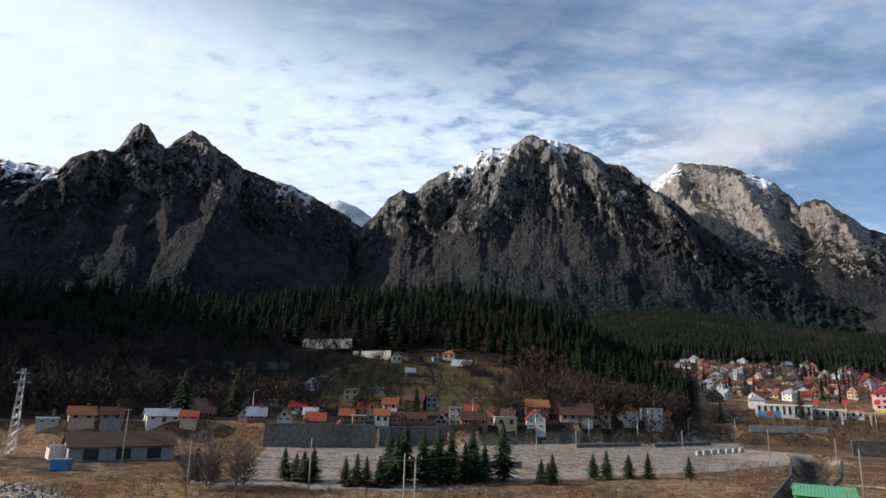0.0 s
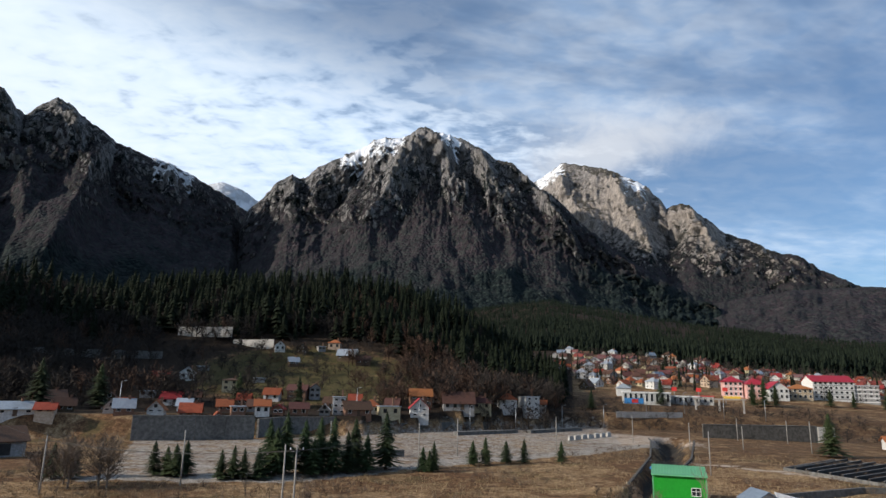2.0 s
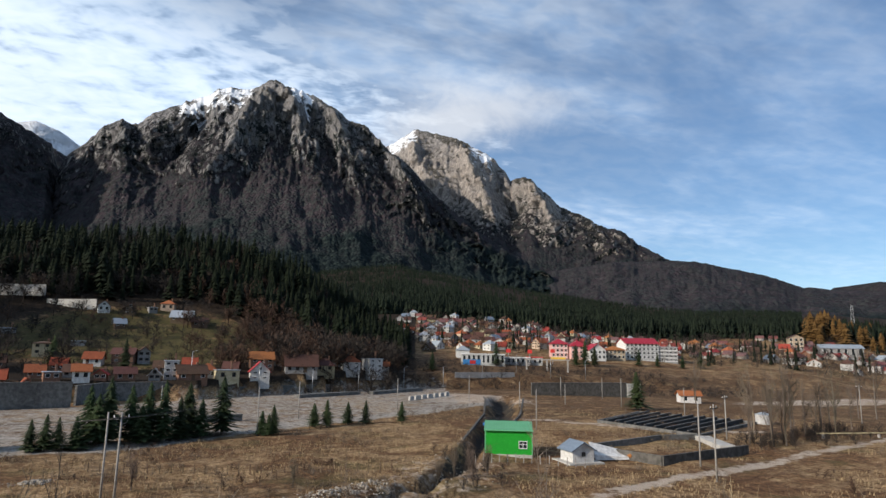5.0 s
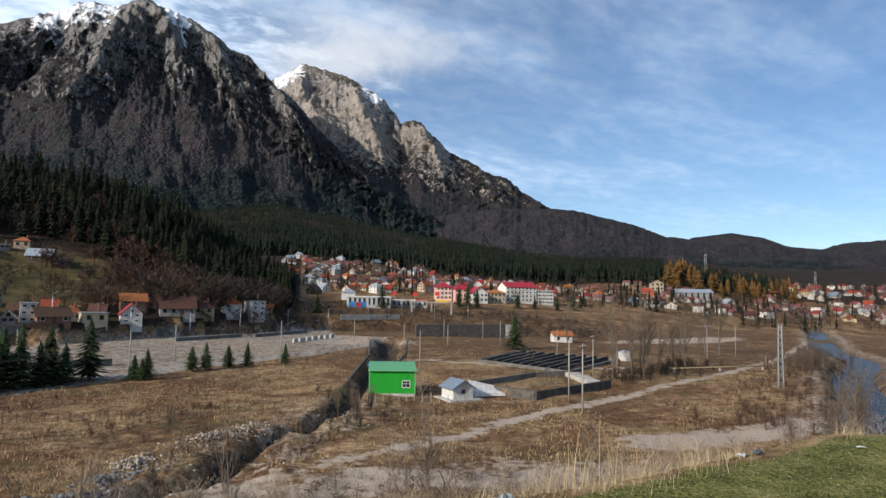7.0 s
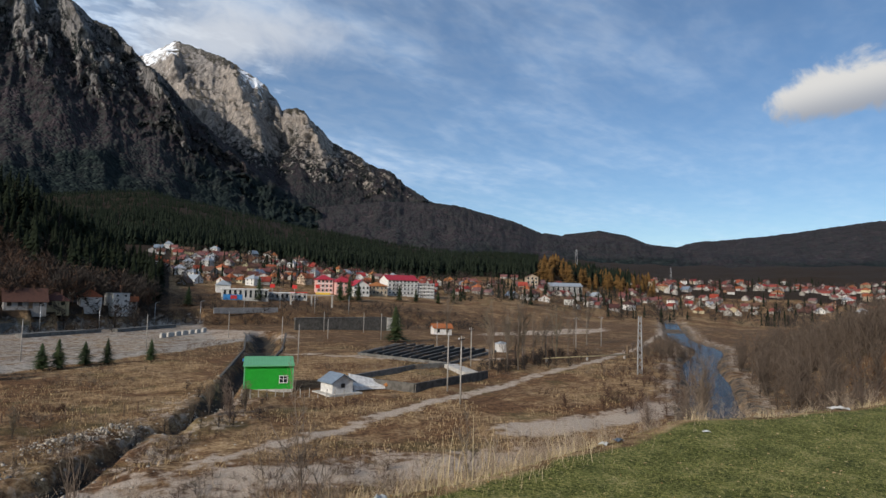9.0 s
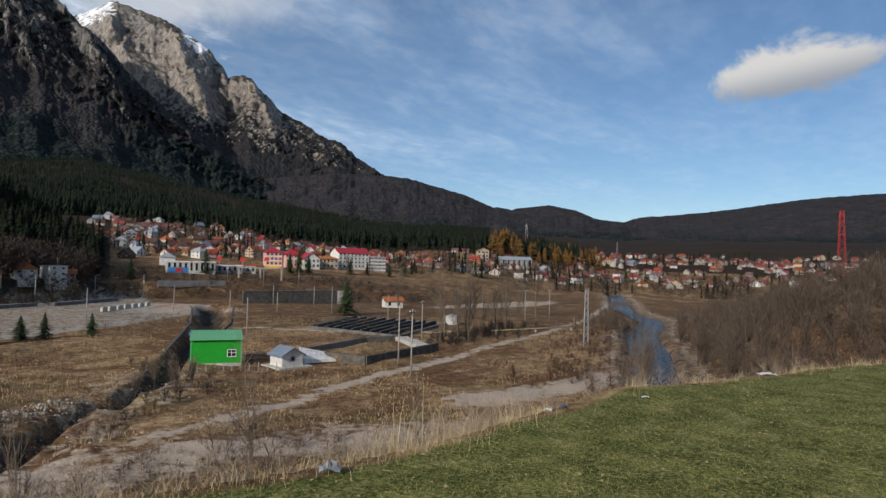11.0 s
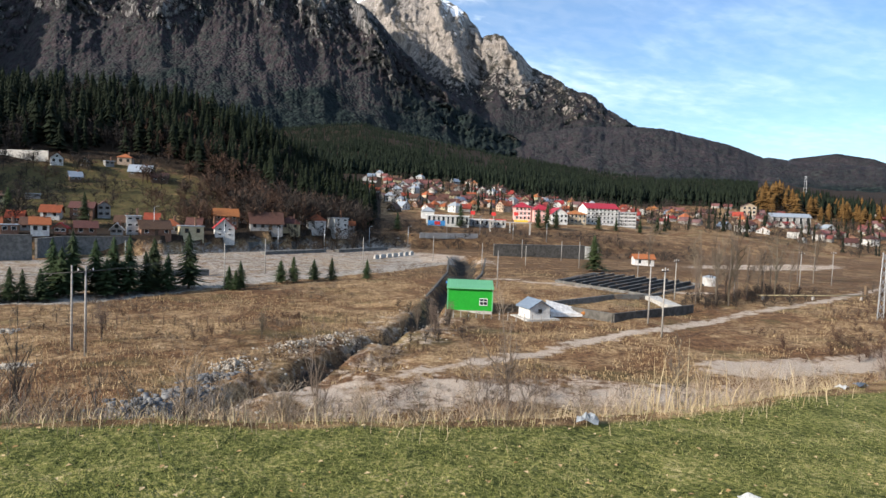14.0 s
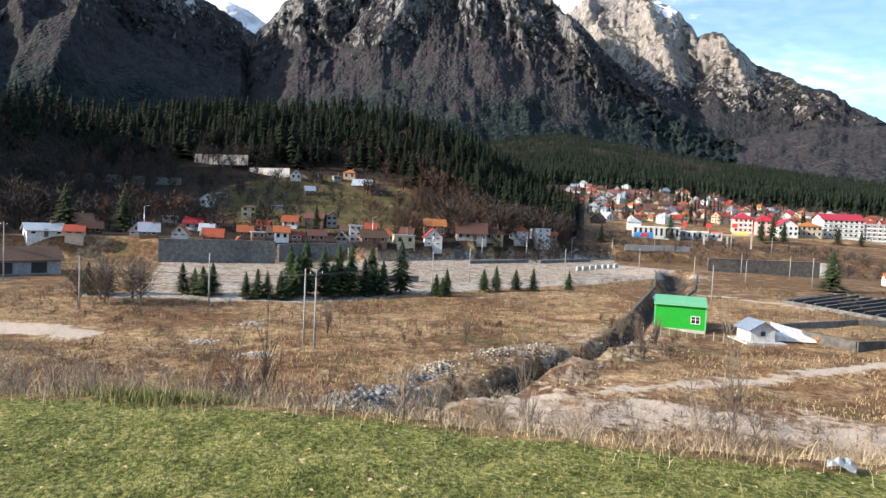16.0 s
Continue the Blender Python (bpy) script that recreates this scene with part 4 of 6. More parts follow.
# filter basin: outer walls and long dark channels
def basin():
    ob = thing("filter_basin", pose(104, 112, FLOOR, 0, 0, 0), "sunken concrete filter basin with rows of dark channels", "basin")
    a, b, c, d = Vector((91.4, 117)), Vector((116.2, 132)), Vector((125, 104)), Vector((94, 90.5))
    o = Vector((104, 112))

    def bar(p, q, t, z0, z1, name, mat_):
        e = q - p
        bm = boxes((0, -t / 2, z0, e.length, t / 2, z1), bevel=0.02)
        bmesh.ops.transform(bm, verts=bm.verts, matrix=Matrix.Translation((p.x - o.x, p.y - o.y, 0)) @ Matrix.Rotation(math.atan2(e.y, e.x), 4, "Z"))
        part(name, bm, M[mat_], ob)

    for p, q in ((a, b), (b, c), (c, d), (d, a)):
        bar(p, q, 0.5, -1.0, 0.7, "wall", "concrete")
    # shade between the channels comes from the dark wall and floor colour
    for i in range(1, 10):
        u = i / 10
        bar(a.lerp(d, u), b.lerp(c, u), 0.32, -1.0, 1.0, "channel_wall", "shade_concrete")
        bar(a.lerp(d, u), b.lerp(c, u), 0.3, 1.0, 1.07, "cap", "concrete")
    bm = bmesh.new()
    bm.faces.new([bm.verts.new((p.x - o.x, p.y - o.y, 0.16)) for p in (a, b, c, d)])
    bmesh.ops.recalc_face_normals(bm, faces=bm.faces)
    part("floor", bm, M["shade_concrete"], ob)


basin()
run_wall("channel_wall", [(49, 99.5), (76, 142), (100, 186), (105, 197)], 0.25, 0.5, M["dark_concrete"], "dark concrete wall of the stream channel", base=-3.4, level=FLOOR, panel=6)
run_wall("channel_wall", [(54.5, 97.5), (84, 138), (117, 190), (121, 196)], 0.25, 0.5, M["dark_concrete"], "dark concrete wall of the stream channel", base=-3.4, level=FLOOR, panel=6)
# front tank wall: its shaded side is put in as darker concrete
run_wall("tank_wall", [(63, 80.5), (66, 70.5), (87.5, 74.5)], 1.3, 0.4, M["dark_concrete"], "weathered concrete wall of a disused tank, its shade in the colour", level=FLOOR - 0.1)
run_wall("tank_wall", [(64, 84.5), (84, 90), (92, 89)], 1.1, 0.4, M["concrete"], "long weathered concrete wall behind the hut", level=FLOOR - 0.1)
run_wall("tank_wall", [(86, 77), (92, 88)], 0.9, 2.6, M["pale_concrete"], "broad pale concrete tank rim", level=FLOOR - 0.1)


def broken_slab():
    ob = thing("fallen_slab", pose(62.5, 76.6, FLOOR, 0, 0, -12), "tilted white concrete slab with rusty sheet at its end", "slab")
    bm = bmesh.new()
    vs = [bm.verts.new(v) for v in ((-3.2, -0.6, 0.0), (3.2, -0.9, 0), (3.4, 1.2, 0.5), (-3.2, 1.4, 2.1), (-3.2, -0.5, 0.7), (3.2, -0.8, 0.25), (3.4, 1.3, 0.75), (-3.2, 1.5, 2.3))]
    for f in ((0, 3, 2, 1), (4, 5, 6, 7), (0, 1, 5, 4), (1, 2, 6, 5), (2, 3, 7, 6), (3, 0, 4, 7)):
        bm.faces.new([vs[i] for i in f])
    part("slab", bm, M["white_wall"], ob)
    part("rusty_sheet", boxes((1.9, -1.2, 0.25, 4.0, 1.0, 0.85), bevel=0.2), M["orange_roof"], ob, "rusty orange sheet")


broken_slab()
small = house(at(163, 161, -30), 6.5, 5, 2.6, 1.2, "white_wall", "orange_roof", "gable", "x", 1, where="in the meadow")
white_tank = thing("storage_tank", at(127, 103.5), "small round white storage tank in dry grass", "tank")
bm = bmesh.new()
bmesh.ops.create_cone(bm, cap_ends=True, segments=20, radius1=1.7, radius2=1.7, depth=2.2, matrix=Matrix.Translation((0, 0, 1.0)))
part("shell", bm, M["white_wall"], white_tank, smooth=False)
bm = bmesh.new()
bmesh.ops.create_cone(bm, cap_ends=True, segments=20, radius1=1.8, radius2=0.3, depth=0.5, matrix=Matrix.Translation((0, 0, 2.35)))
part("cap", bm, M["grey_roof"], white_tank)

# ---- poles, pylons, masts, fences ----
def pole(x, y, h, arms=True, material="pole_concrete", lamp=False, lean=0.0):
    ob = thing("utility_pole" if not lamp else "street_lamp", at(x, y, random.uniform(-20, 20)), "weathered concrete utility pole with a short crossarm" if arms else ("tall grey street lamp pole beside the road" if lamp else "plain weathered pole in the dry grass"), "pole", "poles in the valley")
    part("shaft", rods(((0, 0, -0.5), (lean, 0, h), 0.13, 0.08), sides=8), M[material], ob, smooth=True)
    if arms:
        part("crossarm", boxes((-0.75 + lean, -0.06, h - 0.55, 0.75 + lean, 0.06, h - 0.43)), M["dark_steel"], ob)
        for x_ in (-0.65, 0.0, 0.65):
            part("insulator", rods(((x_ + lean, 0, h - 0.42), (x_ + lean, 0, h - 0.2), 0.05, 0.035), sides=6), M["white_paint"], ob)
    if lamp:
        part("arm", rods(((0, 0, h), (0.9, 0, h + 0.35), 0.05, 0.04)), M["steel"], ob)
        part("lamp_head", boxes((0.8, -0.12, h + 0.28, 1.45, 0.12, h + 0.42), bevel=0.03), M["steel"], ob)
    return ob


pole(64.4, 59.6, 9.3), pole(70.0, 67.5, 8.5, False), pole(-2.3, 69.7, 8.8), pole(-3.6, 72.5, 8.6, False)
pole(17.7, 117.5, 8.5, False), pole(97.3, 87.3, 8.0)
for x, y, h in ((-61, 128, 11), (-36, 96, 7.5), (-20, 104, 8), (59, 158, 8), (90, 178, 8), (30, 142, 8), (2, 128, 8), (124, 148, 8), (96, 158, 7), (131, 188, 7), (113, 160, 6), (141, 178, 7), (150, 96, 9), (170, 100, 9), (118, 118, 7), (72, 112, 8)):
    pole(x, y, h, h > 8)
for az, r in ((3, 212), (8.5, 219), (13, 226), (17, 240), (21, 262), (24.5, 270), (28, 285), (31, 292), (34, 292), (37, 297), (-16, 200)):
    pole(*polar(az, r), 8.5, False, "steel", lamp=True)


def lattice_mast(x, y, h, w0, w1, name, label, material, levels=8, arms=()):
    ob = thing(name, at(x, y, 20), label, "pylon")
    for sx_ in (-1, 1):
        for sy_ in (-1, 1):
            part("leg", rods(((sx_ * w0, sy_ * w0, -0.3), (sx_ * w1, sy_ * w1, h), 0.055), sides=4), M[material], ob)
    bm = bmesh.new()
    for i in range(levels):
        u, v = i / levels, (i + 1) / levels
        a, b = w0 + (w1 - w0) * u, w0 + (w1 - w0) * v
        for s in (-1, 1):
            rod(bm, (-a, s * a, u * h), (b, s * b, v * h), 0.03, sides=4), rod(bm, (a, s * a, u * h), (-b, s * b, v * h), 0.03, sides=4)
            rod(bm, (s * a, -a, u * h), (s * b, b, v * h), 0.03, sides=4), rod(bm, (s * a, a, u * h), (s * b, -b, v * h), 0.03, sides=4)
    part("bracing", bm, M[material], ob)
    for z, L in arms:
        part("crossarm", rods(((-L, 0, z), (L, 0, z), 0.07), ((-L, 0, z), (0, 0, z + 0.7), 0.05), ((L, 0, z), (0, 0, z + 0.7), 0.05), sides=4), M[material], ob)
    return ob


lattice_mast(114.3, 58.8, 11.2, 0.45, 0.25, "pylon", "slender grey steel lattice pylon in the meadow", "steel")
lattice_mast(-90, 139, 18, 0.9, 0.3, "pylon", "tall grey steel lattice pylon beside the road", "steel", 10, ((15, 1.8), (17, 1.3)))
mx, my = polar(57.35, 760)
lattice_mast(mx, my, 33, 2.0, 0.7, "radio_mast", "tall grey radio mast among larches", "steel", 9)
mx, my = polar(82.2, 330)
lattice_mast(mx, my, 44, 2.2, 0.7, "pylon", "red lattice power pylon with white crossarms", "red_paint", 11, ((33, 5.5), (39, 4.5)))
mx, my = polar(65.3, 840)
lattice_mast(mx, my, 20, 1.2, 0.5, "pylon", "distant grey lattice mast above the town", "steel", 8)


def fence(pts, step, h, label, rails=0, material="timber"):
    x0, y0 = pts[0]
    ob = thing("fence", pose(x0, y0, 0), label, "fence")
    n = 0
    for (ax, ay), (bx, by) in zip(pts, pts[1:]):
        L = math.hypot(bx - ax, by - ay)
        k = int(L / step)
        for i in range(k):
            x, y = ax + (bx - ax) * i / k, ay + (by - ay) * i / k
            z = ground_at(x, y)
            p = part("post", rods(((x - x0, y - y0, z - 0.3), (x - x0 + random.uniform(-0.08, 0.08), y - y0, z + h * random.uniform(0.85, 1.1)), 0.07, 0.06), sides=5), M[material], ob)
    return ob


fence([(-6, 89), (4.4, 85.3), (14.2, 80.3), (29.7, 76.8)], 1.35, 1.15, "row of short weathered wooden fence posts")
fence([(41, 79), (49, 77.5), (56, 72.8)], 1.1, 1.2, "row of pale concrete fence posts before the pump house", material="pole_concrete")
fence([(113, 93), (121, 89), (128, 84)], 2.2, 1.6, "leaning wooden posts in the meadow")


def wire(a, b, sag):
    cu = bpy.data.curves.new("cable", "CURVE")
    cu.dimensions, cu.bevel_depth = "3D", 0.014
    sp = cu.splines.new("POLY")
    sp.points.add(12)
    for i in range(13):
        u = i / 12
        p = Vector(a).lerp(Vector(b), u)
        sp.points[i].co = (p.x, p.y, p.z - sag * 4 * u * (1 - u), 1)
    cu.materials.append(M["dark_steel"])
    return tagged(new("cable", cu), "thin dark overhead cable between poles", "cable", "overhead cables")


for k in (-0.6, 0.0, 0.6):
    wire((-2.3 + k, 69.7, FLOOR + 8.2), (-36 + k, 96, FLOOR + 6.9), 0.9)
    wire((-2.3 + k, 69.7, FLOOR + 8.2), (17.7 + k, 117.5, FLOOR + 8.2), 0.8)
wire((-36, 96, FLOOR + 6.9), (-61, 128, FLOOR + 10.5), 0.8), wire((64.4, 59.6, FLOOR + 8.8), (97.3, 87.3, FLOOR + 7.5), 0.7), wire((97.3, 87.3, FLOOR + 7.5), (150, 96, FLOOR + 8.4), 1.0)
pipe = thing("pipeline", pose(116, 83, FLOOR + 0.9), "pale yellow pipe on low supports across the meadow", "pipe")
part("pipe", rods(((0, 0, 0), (26, -7, 0.1), 0.12), sides=10), M["straw"], pipe, smooth=True)
for u in (0.05, 0.5, 0.95):
    part("support", boxes((26 * u - 0.2, -7 * u - 0.2, -1.5, 26 * u + 0.2, -7 * u + 0.2, -0.2)), M["pole_concrete"], pipe)
post = part("marker_post", boxes((-0.25, -0.25, -0.5, 0.25, 0.25, 3.0), bevel=0.04), M["timber"])
post.matrix_world = at(142.5, 76.5)
tagged(post, "thick dark timber post by the river", "post")
box_ = thing("container", at(-67.8, 119.5, 8), "bright blue metal container beside the dirt road", "container")
part("body", boxes((-1.5, -1.1, 0.1, 1.5, 1.1, 1.9), bevel=0.03), M["blue_paint"], box_)
part("lid", boxes((-1.55, -1.15, 1.9, 1.55, 1.15, 2.02), bevel=0.02), M["slate_roof"], box_)


# river and stream water
def water_material():
    m = bpy.data.materials.new("water_surface")
    m.use_nodes = True
    k = Nodes(m.node_tree)
    pos = k.n("NewGeometry").outputs["Position"]
    rip = k.noise(k.n("Mapping", Vector=pos, Scale=(1, 1, 1)).outputs[0], 1.6, 5, 0.65, 0.8)
    foam = k.step(k.noise(pos, 0.9, 6, 0.7, 1.0), 0.62, 0.72, 0.0, 0.35)
    b_ = k.n("BsdfPrincipled", Base_Color=k.mix(foam, (0.012, 0.025, 0.042), (0.5, 0.55, 0.6)), Roughness=0.16, Normal=k.n("Bump", Strength=1.0, Distance=0.3, Height=rip))
    k.n("OutputMaterial", Surface=b_)
    return m


M["water"] = water_material()


def ribbon(name, pts, half, z, label):
    P = []
    fine = []
    for i in range(len(pts) - 1):
        a, b, c, d = (Vector(pts[min(max(j, 0), len(pts) - 1)]) for j in (i - 1, i, i + 1, i + 2))
        for k in range(6):
            t = k / 6
            fine.append(0.5 * (2 * b + (c - a) * t + (2 * a - 5 * b + 4 * c - d) * t * t + (3 * b - a - 3 * c + d) * t ** 3))
    pts = [tuple(p) for p in fine]
    for i, p in enumerate(pts):
        a, b = Vector(pts[max(0, i - 1)]), Vector(pts[min(len(pts) - 1, i + 1)])
        n = (b - a).normalized()
        n = Vector((-n.y, n.x))
        P.append([[p[0] + n.x * s * half, p[1] + n.y * s * half, z] for s in (-1, -0.33, 0.33, 1)])
    ob = grid_mesh(name, np.array(P), M["water"])
    return tagged(ob, label, "water", kind="structure")


ribbon("water", RIVER, 3.7, FLOOR - 0.95, "blue rippled mountain river")
ribbon("water", DITCH[3:8], 1.9, FLOOR - 1.75, "dark narrow stream")
bridge = thing("footbridge", pose(68, 121, FLOOR + 0.2, 0, 0, -32), "small blue steel footbridge over the ditch", "bridge")
part("deck", boxes((-3, -1.4, -0.3, 3, 1.4, 0.0)), M["blue_paint"], bridge)
for y in (-1.35, 1.35):
    part("railing", rods(((-3, y, 0), (-3, y, 1), 0.05), ((3, y, 0), (3, y, 1), 0.05), ((0, y, 0), (0, y, 1), 0.05), ((-3, y, 1), (3, y, 1), 0.05), ((-3, y, 0.5), (3, y, 0.5), 0.04)), M["dark_steel"], bridge)

# ---- houses ----
HILL = "on the hillside"
def hs(x, y, w, h, wall, roof, kind="gable", axis="x", storeys=1, rise=None, turn=0, d=None, chim=True):
    d = d or max(5.0, w * 0.8)
    span = w if axis == "y" else d
    w, d = w * 0.72, d * 0.8
    h, rise = h * 0.62, (rise or span * 0.3) * 0.92
    return house(facing(x, y + d * 0.4, turn + random.uniform(-14, 14)), w, d, h, rise, wall, roof, kind, axis, storeys, "houses of the hillside", HILL, chim)


hs(-63, 268, 8.6, 2.8, "brick_wall", "red_roof")
hs(-54, 272, 7.9, 4.2, "white_wall", "grey_roof", axis="y", storeys=1)
hs(-61, 243, 6.5, 3.2, "grey_wall", "grey_roof", "flat")
hs(-67, 222, 6.0, 4.0, "timber", "brown_roof", axis="y")
hs(-53, 188, 6.8, 3.2, "brick_wall", "grey_roof", rise=2.2)
hs(-78, 181, 12.0, 2.9, "white_wall", "grey_roof", rise=1.8)
hs(-80, 208, 11, 5.0, "brick_wall", "brown_roof", storeys=2)
hs(-70, 182, 6, 2.3, "cream_wall", "red_roof")
hs(-104, 172, 7, 2.6, "white_wall", "grey_roof", "flat")
hs(-97, 175, 8.5, 3.0, "cream_wall", "orange_roof")
hs(-90, 178, 7.5, 3.2, "grey_wall", "brown_roof")
hs(-51, 287, 6, 2.4, "grey_wall", "grey_roof", "flat")
hs(-35, 257, 8.1, 6.6, "cream_wall", "brown_roof", "hip", storeys=2, rise=0.9, d=8)
hs(-18, 243, 7.6, 3.8, "white_wall", "red_roof", rise=2.2)
hs(-9, 245, 9.5, 5.4, "brick_wall", "brown_roof", storeys=2, rise=2.0)
hs(-3, 247, 5.5, 6.4, "grey_wall", "brown_roof", axis="y", storeys=2, rise=1.6)
hs(5.5, 212, 5.6, 9.0, "white_wall", "grey_roof", "flat", storeys=3, d=6)
hs(11, 209, 11.7, 3.4, "brick_wall", "brown_roof", rise=2.6)
hs(16.5, 219, 6.8, 4.0, "white_wall", "orange_roof", "hip", rise=2.4)
hs(22, 214, 9.5, 4.4, "cream_wall", "grey_roof", "flat", storeys=1)
hs(33, 219, 8.6, 5.4, "white_wall", "red_roof", axis="y", storeys=2, rise=3.2, turn=18)
hs(36, 236, 11, 6.0, "brick_wall", "orange_roof", storeys=2, rise=2.6)
hs(49, 229, 15.5, 4.0, "grey_wall", "brown_roof", rise=4.0, d=10)
hs(58, 231, 9.9, 3.6, "cream_wall", "brown_roof", "hip", rise=3.0)
hs(68, 250, 6.5, 6.2, "grey_wall", "red_roof", storeys=2, turn=20)
hs(70, 238, 9.0, 5.4, "white_wall", "red_roof", "hip", storeys=2, rise=2.6)
hs(79.5, 240, 8.2, 9.0, "white_wall", "grey_roof", "flat", storeys=3, turn=24, d=8)
hs(86, 245, 5.0, 6.0, "grey_wall", "red_roof", storeys=2)
hs(-18, 205, 6.0, 4.4, "white_wall", "orange_roof", rise=1.8)
hs(-13, 206, 4.2, 3.2, "brick_wall", "red_roof", axis="y")
hs(-7, 207, 7.4, 3.6, "brick_wall", "brown_roof")
hs(-50, 230, 8.5, 3.6, "white_wall", "red_roof", rise=2.2)
hs(-45, 190, 6.0, 2.6, "white_wall", "orange_roof", axis="y", rise=2.4)
hs(-37, 195, 7.6, 2.4, "brick_wall", "red_roof", rise=2.4)
hs(-30, 198, 4.2, 2.2, "brick_wall", "red_roof", axis="y", rise=2.2)
hs(-25, 203, 5.6, 3.4, "brick_wall", "grey_roof", "flat")
hs(-57, 191, 5.4, 2.6, "white_wall", "grey_roof", axis="y", rise=2.2)
hs(-22, 321, 6.7, 4.2, "white_wall", "brown_roof", axis="y", rise=2.4)
hs(5, 330, 8.5, 4.6, "cream_wall", "orange_roof", "hip", rise=2.0)
hs(11, 310, 12.5, 3.2, "timber", "grey_roof", rise=3.2)
hs(-2, 325, 5.0, 3.0, "grey_wall", "grey_roof", "flat")
hs(-26, 273, 6.4, 2.2, "grey_wall", "grey_roof", "flat", chim=False)
hs(1, 208, 4.4, 3.0, "grey_wall", "grey_roof", axis="y", rise=1.8)
hs(18, 305, 9.5, 3.0, "timber", "brown_roof")
hs(-11, 319, 6.0, 5.4, "timber", "brown_roof", axis="y", storeys=2)
for x, y, w_, wall, roof in ((-72, 200, 6.5, "timber", "brown_roof"), (-44, 236, 6.2, "brick_wall", "brown_roof"), (-27, 236, 6.0, "timber", "red_roof"), (-42, 212, 5.6, "white_wall", "grey_roof"), (-31, 218, 6.4, "brick_wall", "orange_roof"),
                             (-22, 222, 5.6, "grey_wall", "brown_roof"), (-58, 206, 6.0, "grey_wall", "red_roof"), (3, 232, 6.2, "timber", "brown_roof"), (12, 238, 6.0, "cream_wall", "red_roof"), (25, 230, 6.4, "brick_wall", "brown_roof"), (-14, 300, 6.0, "timber", "grey_roof"), (44, 244, 6.0, "grey_wall", "brown_roof"), (60, 247, 6.0, "timber", "brown_roof")):
    hs(x, y, w_, 3.2, wall, roof, rise=2.0)
hs(-98, 395, 8.0, 4.6, "white_wall", "brown_roof", axis="y", rise=3)
hs(-86, 388, 7.0, 3.6, "cream_wall", "orange_roof", rise=2)


def shed():
    ob = thing("shed", facing(-68, 141, 10), "long low derelict shed with a dark red-brown roof", "shed")
    part("wall", gable_walls(20, 9, 3.0, 2.4), M["grey_wall"], ob)
    part("roof", gable_roof(20, 9, 3.0, 2.4, over=0.6), M["brown_roof"], ob)
    # dark panels on the wall stand in for the shade inside doorways
    for x in (-6, 0, 6):
        part("opening", boxes((x - 1.4, -4.56, 0.2, x + 1.4, -4.46, 2.4)), M["shade_concrete"], ob)
    lean = thing("outbuilding", facing(-78, 137, 10), "small whitewashed brick outbuilding with a broken wall", "outbuilding")
    part("wall", boxes((-2.6, -2, -1, 2.6, 2, 2.4), (-2.6, -2.0, 2.4, -0.5, -1.7, 3.0), bevel=0.04), M["white_wall"], lean)
    part("roof", boxes((-2.8, -1.6, 2.4, 2.8, 2.2, 2.6)), M["brick_wall"], lean)


shed()


def block(x, y, w, d, h, storeys, bays, wall, roof, rise, label, kind="hip", turn=0, band=None):
    ob = thing("building", facing(x, y, turn), label, "building")
    if kind == "gable":
        part("wall", gable_walls(w, d, h, rise, "x", 4), M[wall], ob)
        part("roof", gable_roof(w, d, h, rise, over=0.6), M[roof], ob)
    elif kind == "gable_front":
        part("wall", gable_walls(w, d, h, rise, "y", 4), M[wall], ob)
        part("roof", gable_roof(w, d, h, rise, over=0.6, axis="y"), M[roof], ob)
    elif kind == "hip":
        part("wall", boxes((-w / 2, -d / 2, -4, w / 2, d / 2, h)), M[wall], ob)
        part("roof", hip_roof(w, d, h, rise, 0.7), M[roof], ob)
    else:
        part("wall", boxes((-w / 2, -d / 2, -4, w / 2, d / 2, h)), M[wall], ob)
        part("roof", boxes((-w / 2 - 0.3, -d / 2 - 0.3, h, w / 2 + 0.3, d / 2 + 0.3, h + 0.4), bevel=0.05), M[roof], ob)
    for s in range(storeys):
        z = s * h / storeys + 0.9
        for i in range(bays):
            window(ob, -w / 2 + (i + 0.5) * w / bays, -d / 2 - 0.05, z, min(1.7, w / bays * 0.5), h / storeys - 1.3, M["white_paint"], cross=False)
        if band:
            part("band", boxes((-w / 2 - 0.05, -d / 2 - 0.12, z - 0.75, w / 2 + 0.05, -d / 2 - 0.02, z - 0.45)), M[band], ob)
    return ob


b = polar(34.7, 392)
block(*b, 9.5, 12, 8.0, 3, 4, "pink_wall", "crimson_roof", 3.2, "pink and white building with a crimson sheet roof", "hip", 8, "white_paint")
b = polar(36.3, 389)
block(*b, 9.5, 11, 7.4, 3, 4, "pink_wall", "crimson_roof", 3.4, "pink building wing with a crimson roof", "hip", 14)
b = polar(37.8, 385)
block(*b, 10, 11, 5.6, 2, 4, "white_wall", "crimson_roof", 3.6, "white building with a steep crimson gable roof", "gable_front", 20)
b = polar(39.4, 397)
block(*b, 12, 11, 5.6, 2, 5, "cream_wall", "orange_roof", 2.4, "cream building with an orange roof", "hip", 10)
b = polar(41.4, 414)
block(*b, 21, 14, 9.6, 4, 8, "white_wall", "crimson_roof", 3.2, "long white four-storey building with a crimson roof", "gable", 24, "grey_wall")
b = polar(43.6, 420)
block(*b, 13, 12, 8.8, 4, 5, "grey_wall", "grey_roof", 1.0, "grey and white four-storey block with a flat roof", "flat", 12, "white_paint")
b = polar(28.0, 334)
shop = block(*b, 22, 12, 5.0, 1, 9, "white_wall", "white_paint", 0.4, "white flat-roofed shop building with a painted front", "flat", 4)
